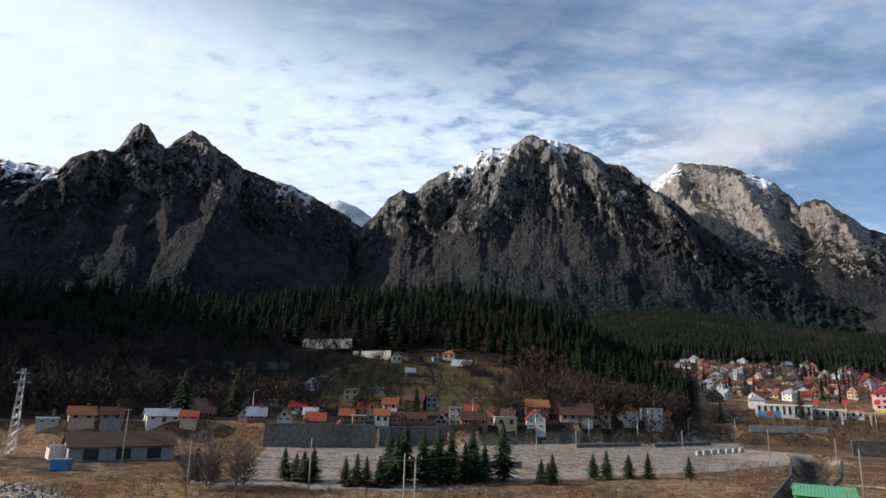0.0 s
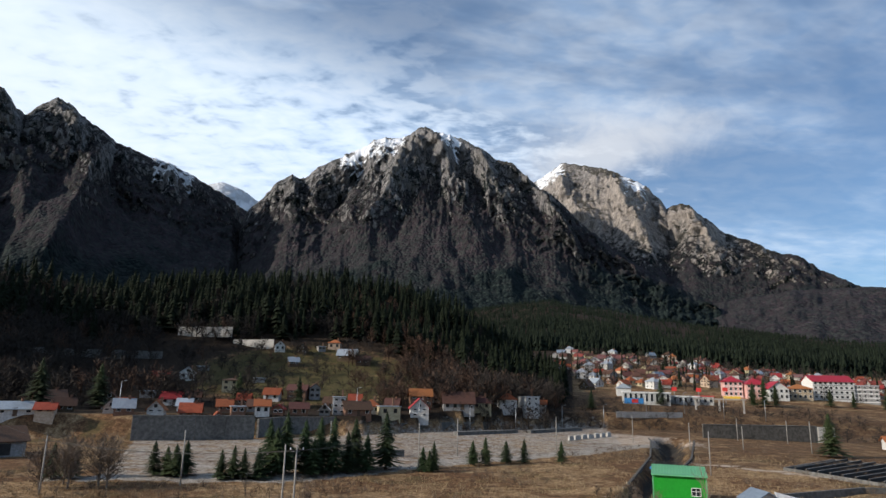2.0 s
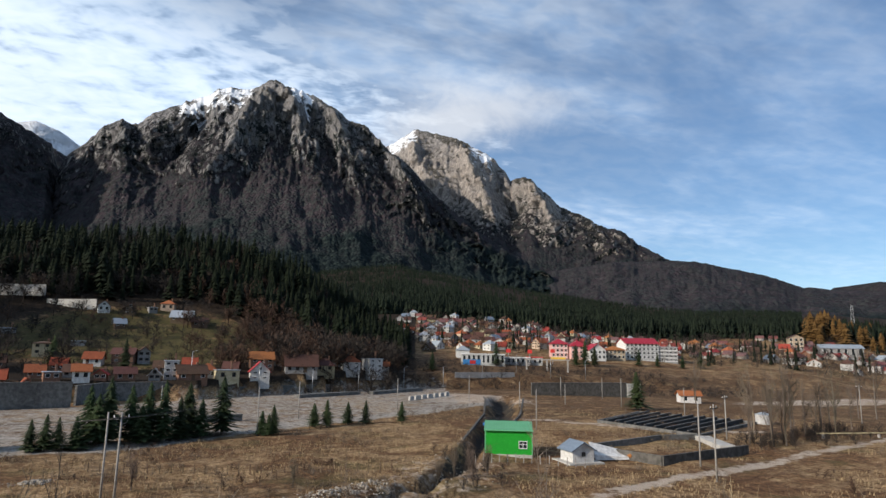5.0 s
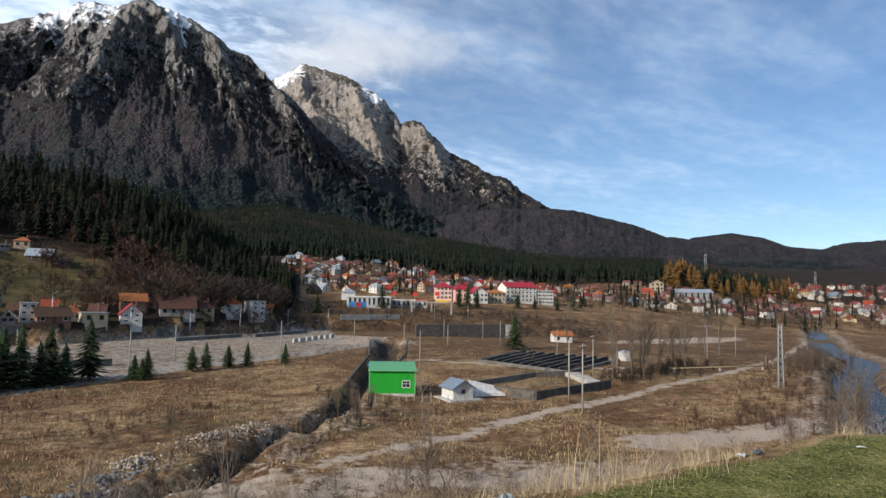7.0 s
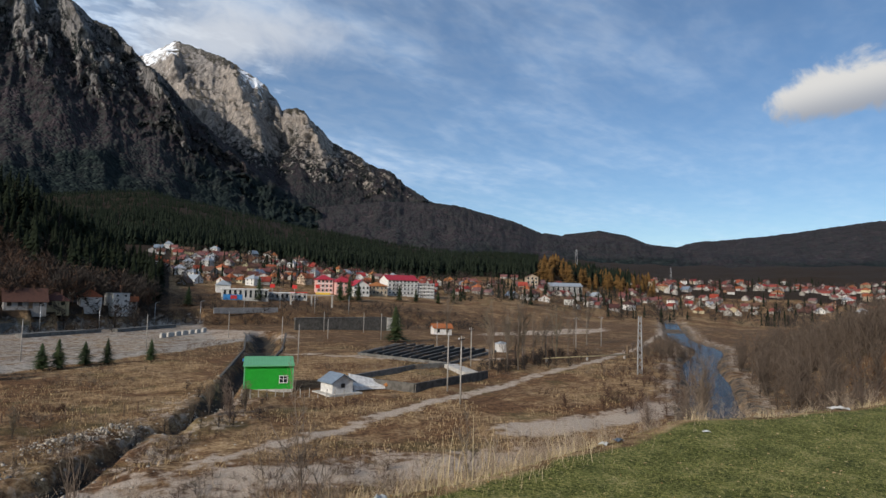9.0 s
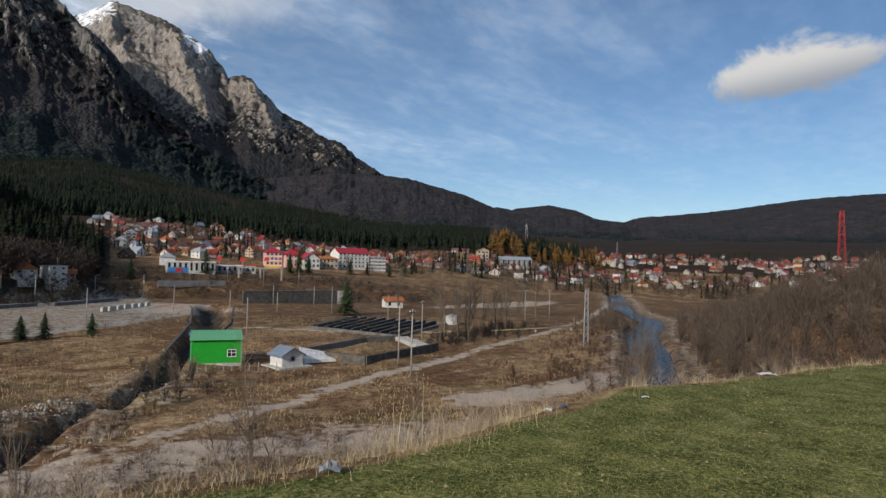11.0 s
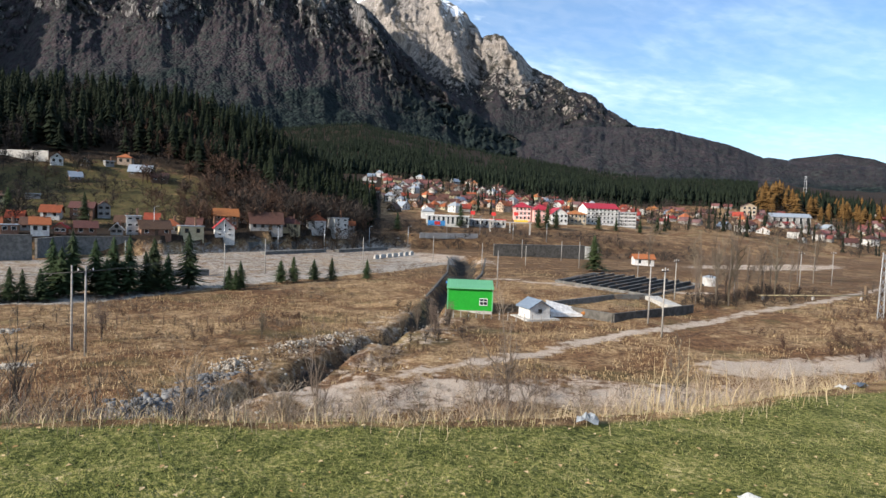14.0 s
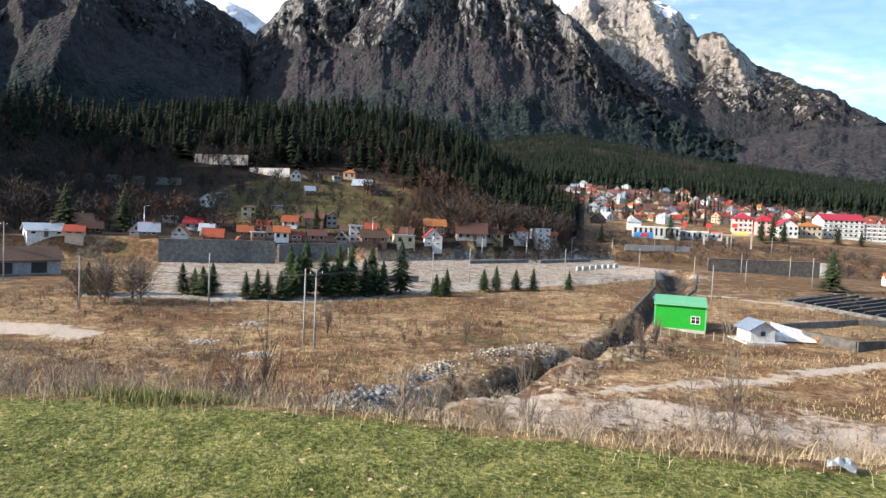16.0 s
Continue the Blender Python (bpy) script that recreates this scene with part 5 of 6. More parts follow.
part("mural", boxes((-10.5, -6.2, -0.2, -1.5, -6.06, 2.4)), M["blue_paint"], shop, "blue painted front panel")
part("mural", boxes((-7, -6.24, 0.2, -4, -6.1, 2.0)), M["red_paint"], shop, "red painted shape")
b = polar(30.9, 345)
block(*b, 15, 10, 3.4, 1, 6, "grey_wall", "white_paint", 0.3, "low grey shop building with a white roof", "flat", 4)
b = polar(32.6, 348)
block(*b, 8, 8, 3.6, 1, 3, "white_wall", "red_paint", 0.3, "low white kiosk building with a red roof edge", "flat", 4)
for az, r in ((30.3, 338), (32.2, 343), (34.2, 352)):
    sg = thing("sign", facing(*polar(az, r)), "red square roadside sign on a post", "sign", "roadside signs")
    part("post", rods(((0, 0, -0.5), (0, 0, 6.5), 0.12)), M["steel"], sg)
    part("panel", boxes((-1.2, -0.15, 6.3, 1.2, 0.15, 8.2), bevel=0.04), M["red_paint"], sg)
b = polar(53.4, 546)
block(*b, 10, 9, 9.5, 3, 3, "cream_wall", "brown_roof", 2.4, "tall cream house with a brown roof", "gable_front", 10)
b = polar(56.3, 540)
block(*b, 27, 14, 6.0, 1, 6, "grey_wall", "grey_roof", 2.6, "long hall with a curved grey metal roof", "gable", 16)
# footbridge over the railway and its stairs
ov = thing("footbridge", facing(*polar(34.6, 318), -4), "pale steel footbridge with stairs over the railway", "bridge")
part("deck", boxes((-16, -1, 5.2, 6, 1, 5.7)), M["pole_concrete"], ov)
for x in (-15, -5, 5):
    part("pier", boxes((x - 0.4, -0.6, -2, x + 0.4, 0.6, 5.2)), M["pole_concrete"], ov)
part("stair", boxes(*[(6 + i * 0.5, -1, 4.9 - i * 0.45, 6.6 + i * 0.5, 1, 5.2 - i * 0.45) for i in range(14)]), M["timber"], ov)
part("sign_panel", boxes((-3, -1.15, 5.8, 4, -1.02, 6.9)), M["yellow_paint"], ov, "yellow panel")

# the towns: a few patterns of house, set out over the slopes
rng = random.Random(11)
KINDS = [("white_wall", "red_roof", "gable", "x", 1), ("cream_wall", "red_roof", "gable", "y", 2), ("white_wall", "brown_roof", "hip", "x", 2), ("cream_wall", "orange_roof", "hip", "x", 2),
         ("grey_wall", "brown_roof", "gable", "x", 1), ("white_wall", "grey_roof", "gable", "y", 1), ("brick_wall", "red_roof", "gable", "x", 1), ("grey_wall", "red_roof", "gable", "y", 1),
         ("timber", "brown_roof", "gable", "y", 1), ("grey_wall", "slate_roof", "gable", "x", 1), ("cream_wall", "red_roof", "hip", "x", 1), ("brick_wall", "brown_roof", "gable", "y", 1), ("white_wall", "red_roof", "gable", "y", 1), ("cream_wall", "brown_roof", "gable", "x", 1), ("white_wall", "grey_roof", "hip", "x", 2), ("white_wall", "brown_roof", "gable", "y", 1)]
PROTO = {}


def scatter_houses(az0, az1, r0, r1, count, group, where, keep):
    done, tries = [], 0
    while len(done) < count and tries < 6000:
        tries += 1
        az, r = rng.uniform(az0, az1), rng.uniform(r0, r1)
        x, y = polar(az, r)
        if not keep(az, r) or any((x - a) ** 2 + (y - b) ** 2 < 8.5 ** 2 for a, b in done):
            continue
        done.append((x, y))
        k = rng.randrange(len(KINDS))
        m = facing(x, y, rng.choice((0, 90, 40, -40, 180)) + rng.uniform(-14, 14))
        key = (k, group)
        if key not in PROTO:
            wall, roof, kind, axis, st = KINDS[k]
            w_, d_ = rng.uniform(5.6, 8.2), rng.uniform(5.6, 7.4)
            PROTO[key] = house(m, w_, d_, 2.0 * st, rng.uniform(2.0, 3.0), wall, roof, kind, axis, st, group, where)
        else:
            copy_thing(PROTO[key], m)


def town_limit(az, r):
    return r < 640 and r > np.interp(az, [20, 26, 33, 47, 52, 62], [420, 350, 430, 470, 440, 430]) and r < np.interp(az, [20, 30, 40, 50, 62], [640, 640, 600, 580, 560])


scatter_houses(20.5, 50, 350, 640, 128, "houses of the near town", "in town", town_limit)
scatter_houses(48, 62, 430, 580, 28, "houses of the near town", "in town", town_limit)
scatter_houses(60, 84, 500, 950, 90, "houses of the far town", "in town", lambda az, r: r < np.interp(az, [60, 66, 84], [720, 950, 900]) and r > np.interp(az, [60, 72, 84], [540, 500, 560]))

# ---- trees and plants ----
def merged(name, variants, places, material, label, category, kind="stuff"):
    """Many copies of small meshes in one: places are rows of x, y, z, turn, width, height, pattern."""
    V, F, n = [], [], 0
    L = []
    for i, (x, y, z, a, sw, sh, k) in enumerate(places):
        v, f = variants[int(k)]
        c, s = math.cos(a), math.sin(a)
        q = np.empty_like(v)
        q[:, 0] = (v[:, 0] * c - v[:, 1] * s) * sw + x
        q[:, 1] = (v[:, 0] * s + v[:, 1] * c) * sw + y
        q[:, 2] = v[:, 2] * sh + z
        V.append(q), F.append(f + n)
        n += len(v)
    V, F = np.concatenate(V), np.concatenate(F)
    me = bpy.data.meshes.new(name)
    me.vertices.add(len(V))
    me.vertices.foreach_set("co", V.reshape(-1).astype(np.float32))
    me.loops.add(F.size)
    me.loops.foreach_set("vertex_index", F.reshape(-1).astype(np.int32))
    me.polygons.add(len(F))
    me.polygons.foreach_set("loop_start", np.arange(0, F.size, 3, dtype=np.int32))
    me.update(calc_edges=True)
    me.materials.append(material)
    return tagged(new(name, me), label, category, kind=kind)


def island_material(name, a, b, c3, rough=0.9, grain=1.5, bump=0.3):
    """Leaves, needles, blades: tone by piece and by grain."""
    m = bpy.data.materials.new(name)
    m.use_nodes = True
    k = Nodes(m.node_tree)
    geo = k.n("NewGeometry")
    isl = geo.outputs["Random Per Island"]
    n = k.noise(geo.outputs["Position"], grain, 4, 0.65)
    col = k.mix(k.step(n, 0.3, 0.7), a, b)
    col = k.mix(k.math("MULTIPLY", isl, 0.75), col, c3)
    b_ = k.n("BsdfPrincipled", Base_Color=col, Roughness=rough)
    b_.inputs["Specular IOR Level"].default_value = 0.15
    k.n("OutputMaterial", Surface=b_)
    return m


# hill needles nearly black: shade among close-set trees put into the colour
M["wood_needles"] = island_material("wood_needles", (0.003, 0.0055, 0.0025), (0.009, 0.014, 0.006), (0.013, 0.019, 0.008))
M["belt_needles"] = island_material("belt_needles", (0.004, 0.008, 0.005), (0.011, 0.017, 0.0095), (0.017, 0.024, 0.013), grain=0.05)
M["pole_needles"] = island_material("pole_needles", (0.02, 0.036, 0.013), (0.038, 0.062, 0.02), (0.04, 0.07, 0.03))
# bare twigs: the shadow over the leafless wood is put into this dark tone
M["bare_twigs"] = island_material("bare_twigs", (0.014, 0.012, 0.011), (0.04, 0.034, 0.03), (0.06, 0.048, 0.04))
M["rust_twigs"] = island_material("rust_twigs", (0.035, 0.02, 0.015), (0.078, 0.046, 0.032), (0.115, 0.072, 0.05))
M["grass_blades"] = island_material("grass_blades", (0.06, 0.085, 0.017), (0.135, 0.165, 0.036), (0.38, 0.32, 0.14), 0.7, 4)
M["dry_blades"] = island_material("dry_blades", (0.24, 0.17, 0.085), (0.42, 0.33, 0.19), (0.5, 0.42, 0.28), 0.8, 4)
M["brown_blades"] = island_material("brown_blades", (0.12, 0.075, 0.04), (0.27, 0.185, 0.1), (0.5, 0.38, 0.22), 0.85, 1)
M["larch_needles"] = island_material("larch_needles", (0.06, 0.032, 0.01), (0.13, 0.068, 0.02), (0.17, 0.095, 0.032))
M["pale_twigs"] = island_material("pale_twigs", (0.07, 0.055, 0.042), (0.16, 0.125, 0.095), (0.2, 0.15, 0.105))
M["far_walls"] = island_material("far_walls", (0.3, 0.28, 0.25), (0.55, 0.53, 0.5), (0.12, 0.1, 0.08), 0.9, 0.5)
M["far_roofs"] = island_material("far_roofs", (0.28, 0.045, 0.028), (0.2, 0.04, 0.028), (0.14, 0.12, 0.12), 0.7, 0.3)
M["fallen"] = island_material("fallen", (0.3, 0.14, 0.05), (0.45, 0.26, 0.1), (0.6, 0.5, 0.3), 0.8, 9)
M["rubble"] = island_material("rubble", (0.15, 0.13, 0.105), (0.36, 0.32, 0.265), (0.5, 0.45, 0.38), 0.9, 6)
M["dark_rubble"] = island_material("dark_rubble", (0.06, 0.06, 0.065), (0.14, 0.14, 0.145), (0.24, 0.24, 0.235), 0.9, 6)


def conifer(seed, tiers, points, width=0.19, low=0.08, trunk=True):
    """A spruce of unit height: ragged whorls of drooping boughs, each with its own tip."""
    r = random.Random(seed)
    V, F = [], []
    for t in range(tiers):
        u = t / (tiers - 1)
        z = low + (1 - low) * (u ** 0.93) * 0.97
        rad = width * (1 - u) ** 0.85 * r.uniform(0.8, 1.15) + 0.008
        drop = (1 - low) / tiers * r.uniform(1.1, 1.7)
        a0 = r.uniform(0, 6.28)
        top = len(V)
        V.append((r.uniform(-0.006, 0.006), r.uniform(-0.006, 0.006), min(1.0, z + drop * 0.9)))
        for p in range(points):
            a = a0 + 6.283 * p / points + r.uniform(-0.2, 0.2)
            k = rad * r.uniform(0.6, 1.2)
            w_ = 3.1 / points * 1.25
            i = len(V)
            V.append((k * 0.62 * math.cos(a - w_), k * 0.62 * math.sin(a - w_), z - drop * 0.05))
            V.append((k * math.cos(a), k * math.sin(a), z - drop * r.uniform(0.25, 0.6)))
            V.append((k * 0.62 * math.cos(a + w_), k * 0.62 * math.sin(a + w_), z - drop * 0.05))
            F += [(top, i, i + 1), (top, i + 1, i + 2)]
    if trunk:
        i = len(V)
        for a in (0, 2.1, 4.2):
            V += [(0.013 * math.cos(a), 0.013 * math.sin(a), -0.03), (0.004 * math.cos(a), 0.004 * math.sin(a), 0.75)]
        for k in range(3):
            j = (k + 1) % 3
            F += [(i + 2 * k, i + 2 * j, i + 2 * j + 1), (i + 2 * k, i + 2 * j + 1, i + 2 * k + 1)]
    return np.array(V), np.array(F)


def bare_tree(seed, levels=4, split=4, spread=0.5, trunk=0.3, thick=0.016, twig=0.0035, first=0.28):
    """A leafless tree of unit height: trunk, limbs and fine twigs as thin three-sided rods."""
    r = random.Random(seed)
    V, F = [], []

    def rod3(a, b, r0, r1):
        d = (b - a).normalized()
        u = d.orthogonal().normalized()
        w_ = d.cross(u)
        i = len(V)
        for q, rr in ((a, r0), (b, r1)):
            for k in range(3):
                t = 2.094 * k
                V.append(tuple(q + (u * math.cos(t) + w_ * math.sin(t)) * rr))
        for k in range(3):
            j = (k + 1) % 3
            F.extend([(i + k, i + j, i + 3 + j), (i + k, i + 3 + j, i + 3 + k)])

    def grow(p, d, length, rad, level):
        q = p + d * length
        mid = p + d * length * 0.5 + Vector((r.uniform(-1, 1), r.uniform(-1, 1), 0)) * length * 0.06
        rod3(p, mid, rad, rad * 0.82), rod3(mid, q, rad * 0.82, rad * 0.6)
        if level == 0:
            return
        for i in range(split + (1 if level > 1 else 0)):
            u = first + (1 - first) * (i + r.random()) / (split + 1) if level == levels else 0.25 + 0.75 * r.random()
            base = p.lerp(mid, u * 2) if u < 0.5 else mid.lerp(q, u * 2 - 1)
            n = Vector((r.uniform(-1, 1), r.uniform(-1, 1), r.uniform(-0.15, 0.7)))
            nd = (d * (1 - spread) + n.normalized() * spread * 1.2 + Vector((0, 0, 0.18))).normalized()
            grow(base, nd, length * r.uniform(0.42, 0.62), max(twig, rad * r.uniform(0.4, 0.55)), level - 1)
        grow(q, (d + Vector((r.uniform(-0.3, 0.3), r.uniform(-0.3, 0.3), 0.15))).normalized(), length * 0.62, rad * 0.6, level - 1)

    grow(Vector((0, 0, -0.02)), Vector((r.uniform(-0.05, 0.05), r.uniform(-0.05, 0.05), 1)).normalized(), trunk + 0.12, thick, levels)
    V = np.array(V)
    V /= V[:, 2].max()
    return V, np.array(F)


def puff(seed, twigs=200, wide=0.42, low=0.2, size=0.13, thin=0.006, count=11, steep=0.1):
    """A leafless broadleaf tree seen from afar: stem, a few limbs and a ragged cloud of single twigs."""
    r = random.Random(seed)
    V, F = [], []

    def strip(a, b, t):
        d = (b - a).normalized()
        n = d.cross(Vector((r.uniform(-1, 1), r.uniform(-1, 1), r.uniform(-0.3, 0.3)))).normalized() * t
        i = len(V)
        V.extend([tuple(a - n), tuple(a + n), tuple(b)])
        F.append((i, i + 1, i + 2))

    limbs = []
    for k in range(3):
        strip(Vector((0, 0, -0.04)), Vector((r.uniform(-0.04, 0.04), r.uniform(-0.04, 0.04), 0.85)), 0.016)
    for k in range(count):
        z = r.uniform(low, 0.7)
        a = r.uniform(0, 6.28)
        tip = Vector((math.cos(a) * wide * r.uniform(0.45, 1.0), math.sin(a) * wide * r.uniform(0.45, 1.0), min(0.98, z + r.uniform(steep, steep + 0.25))))
        base = Vector((0, 0, z * 0.75))
        strip(base, tip, 0.009), strip(base, tip, 0.009)
        limbs.append((base, tip))
    for k in range(twigs):
        base, tip = limbs[r.randrange(len(limbs))] if r.random() > 0.2 else (Vector((0, 0, 0.3)), Vector((0, 0, 0.95)))
        p = base.lerp(tip, r.uniform(0.25, 1.0)) + Vector((r.gauss(0, 0.045), r.gauss(0, 0.045), r.gauss(0, 0.035)))
        d = (tip - base).normalized() * 0.6 + Vector((r.uniform(-1, 1), r.uniform(-1, 1), r.uniform(-0.2, 1.1)))
        strip(p, p + d.normalized() * size * r.uniform(0.5, 1.3), thin)
    V = np.array(V)
    V[:, 2] /= V[:, 2].max()
    return V, np.array(F)


def tree_thing(name, data, x, y, h, w, label, category, material, group="", trunk_m="bark", trunk_r=0.018):
    v, f = data
    ob = thing(name, at(x, y, random.uniform(0, 360)), label, category, group)
    key = (id(v), material)
    if key not in MESHES:
        me = bpy.data.meshes.new("crown")
        me.from_pydata([tuple(p) for p in v], [], [tuple(int(i) for i in q) for q in f])
        me.materials.append(M[material])
        MESHES[key] = me
        bm = rods(((0, 0, -0.06), (0, 0, 0.4), trunk_r, trunk_r * 0.6), ((0, 0, 0.4), (0, 0, 0.85), trunk_r * 0.6, trunk_r * 0.12), sides=7)
        tm = bpy.data.meshes.new("trunk")
        bm.to_mesh(tm)
        bm.free()
        tm.materials.append(M[trunk_m])
        MESHES[key, "t"] = tm
    for nm, me in (("trunk", MESHES[key, "t"]), ("crown", MESHES[key])):
        o = new(nm, me)
        o.parent = ob
        o.scale = (w, w, h)
    return ob


MESHES = {}
SPRUCE = [conifer(s, 26, 13, 0.2) for s in (1, 2, 3)]
DARK = [conifer(10 + s, 10, 8, 0.15 + 0.035 * (s % 3), 0.1 + 0.04 * (s % 2)) for s in range(6)]
FAR = [conifer(30 + s, 4, 4, 0.19, 0.12, False) for s in range(4)]
PUFF = [puff(s, 165, 0.36 + 0.06 * (s % 3), 0.15 + 0.08 * (s % 2), 0.16, 0.0115, 12) for s in range(5)]
M["thicket_twigs"] = island_material("thicket_twigs", (0.04, 0.03, 0.024), (0.095, 0.072, 0.056), (0.13, 0.1, 0.078))
BUSHY = [puff(140 + s, 230, 0.3, 0.06, 0.17, 0.0048, 16) for s in range(4)]
NEAR = [puff(50 + s, 900, 0.34, 0.12, 0.13, 0.0042, 26) for s in range(3)]
SLIM = [puff(60 + s, 430, 0.2, 0.1, 0.12, 0.0034, 26, 0.25) for s in range(3)]
BRUSH = [puff(20 + s, 60, 0.6, 0.05, 0.26, 0.012) for s in range(4)]
TALL = [bare_tree(200 + s, 4, 3, 0.42, 0.3, 0.011, 0.0011, 0.25) for s in range(3)]
LIGHT = [bare_tree(40 + s, 3, 4, 0.5, 0.25, 0.008, 0.002) for s in range(4)]
SHRUB = [bare_tree(80 + s, 3, 5, 0.6, 0.12, 0.0038, 0.001, 0.02) for s in range(3)]

# young spruces along the yard lane, older ones in a clump
def spruces():
    g = "spruces along the yard"
    for x, y, h in ((50, 131, 4.6), (41.7, 130.5, 5.0), (37.7, 130, 4.6), (32.6, 127, 5.6), (30, 127, 4.8), (20.5, 117.5, 5.4), (18.6, 118, 4.4), (19.6, 117, 3.8), (12.2, 121.7, 10.5), (6.5, 121.6, 9.0), (5.0, 118, 7.5), (2.5, 116, 10), (0.2, 118, 9.4), (-2.4, 116, 9.0), (-5.5, 114, 10.4), (-8.2, 114, 9.2), (-6.9, 112.5, 8),
                    (-9.5, 110.5, 5.0), (-11.7, 110, 4.8), (-13.3, 110, 5.2), (-15.2, 110, 4.6), (-21.2, 113.5, 5.6), (-22.6, 112.3, 5.2), (-24.2, 113.5, 4.6), (-26.2, 113.6, 5.6), (-38, 112, 6.5), (-41, 113, 5.5), (8.6, 119.5, 6.8), (-0.8, 114, 6.2)):
        w = h * random.uniform(1.6, 2.1) if h < 7 else h * random.uniform(1.5, 1.9)
        tree_thing("spruce", SPRUCE[random.randrange(3)], x, y, h, w, "young green spruce beside the concrete yard" if h < 7 else "dense dark green spruce in a clump by the yard", "tree", "needles", g)
    tree_thing("spruce", SPRUCE[1], 121, 138, 10.5, 20, "lone broad dark spruce in the meadow", "tree", "needles")
    for az, r, h in ((36.2, 350, 12), (37.0, 352, 14), (37.8, 350, 11), (29.2, 330, 13), (41.5, 372, 9), (43, 375, 8), (45, 382, 8), (46.4, 385, 10), (-21.5, 205, 15), (-17.5, 225, 14), (-2, 235, 11), (-7, 247, 10), (23.5, 300, 9)):
        tree_thing("spruce", SPRUCE[random.randrange(3)], *polar(az, r), h, h * 1.6, "dark green spruce among the houses", "tree", "needles", "spruces among houses")


spruces()


def meadow_trees():
    g = "bare trees in the meadow"
    for x, y, h in ((99, 79, 12.5), (101, 78, 14), (103.5, 87, 13), (106, 85, 12), (109, 83, 13.5), (97, 82, 10), (119, 84, 12.5), (121.5, 83, 13), (117, 86, 11), (113, 88, 9), (170, 105, 16), (166, 107, 14), (133, 92, 10), (126, 90, 8), (137, 90, 9)):
        tree_thing("bare_tree", TALL[random.randrange(3)], x, y, h * 1.15, h * random.uniform(0.95, 1.25), "slender leafless grey tree in the dry meadow", "tree", "twigs", g, trunk_r=0.009)
    tree_thing("bare_tree", TALL[1], 160, 155, 17, 19, "broad leafless tree beside a small meadow house", "tree", "twigs", g)
    for x, y, h in ((33, 69, 4.5), (36, 71, 4.5), (38, 70, 4), (-1, 76, 4.5), (15, 72, 3.6), (34, 66, 4.5), (31, 69, 4)):
        tree_thing("bare_tree", SLIM[random.randrange(3)], x, y, h, h * 1.0, "thin leafless sapling by the stream", "tree", "twigs", "saplings by the stream", trunk_r=0.007)
    for x, y, h in ((76, 31, 9), (80, 33, 6), (62, 27, 7.5), (88, 36, 7), (60, 30, 6)):
        tree_thing("bare_tree", NEAR[random.randrange(3)], x, y, h, h * 0.7, "leafless young tree on the river bank", "tree", "twigs", "trees on the river bank")
    for x, y in ((-34, 100), (-36, 104), (-31, 103), (-38, 101), (-29, 100)):
        tree_thing("bare_tree", NEAR[random.randrange(3)], x, y, 8, 8.5, "leafless grey tree beside the yard", "tree", "twigs", "trees beside the yard")


meadow_trees()


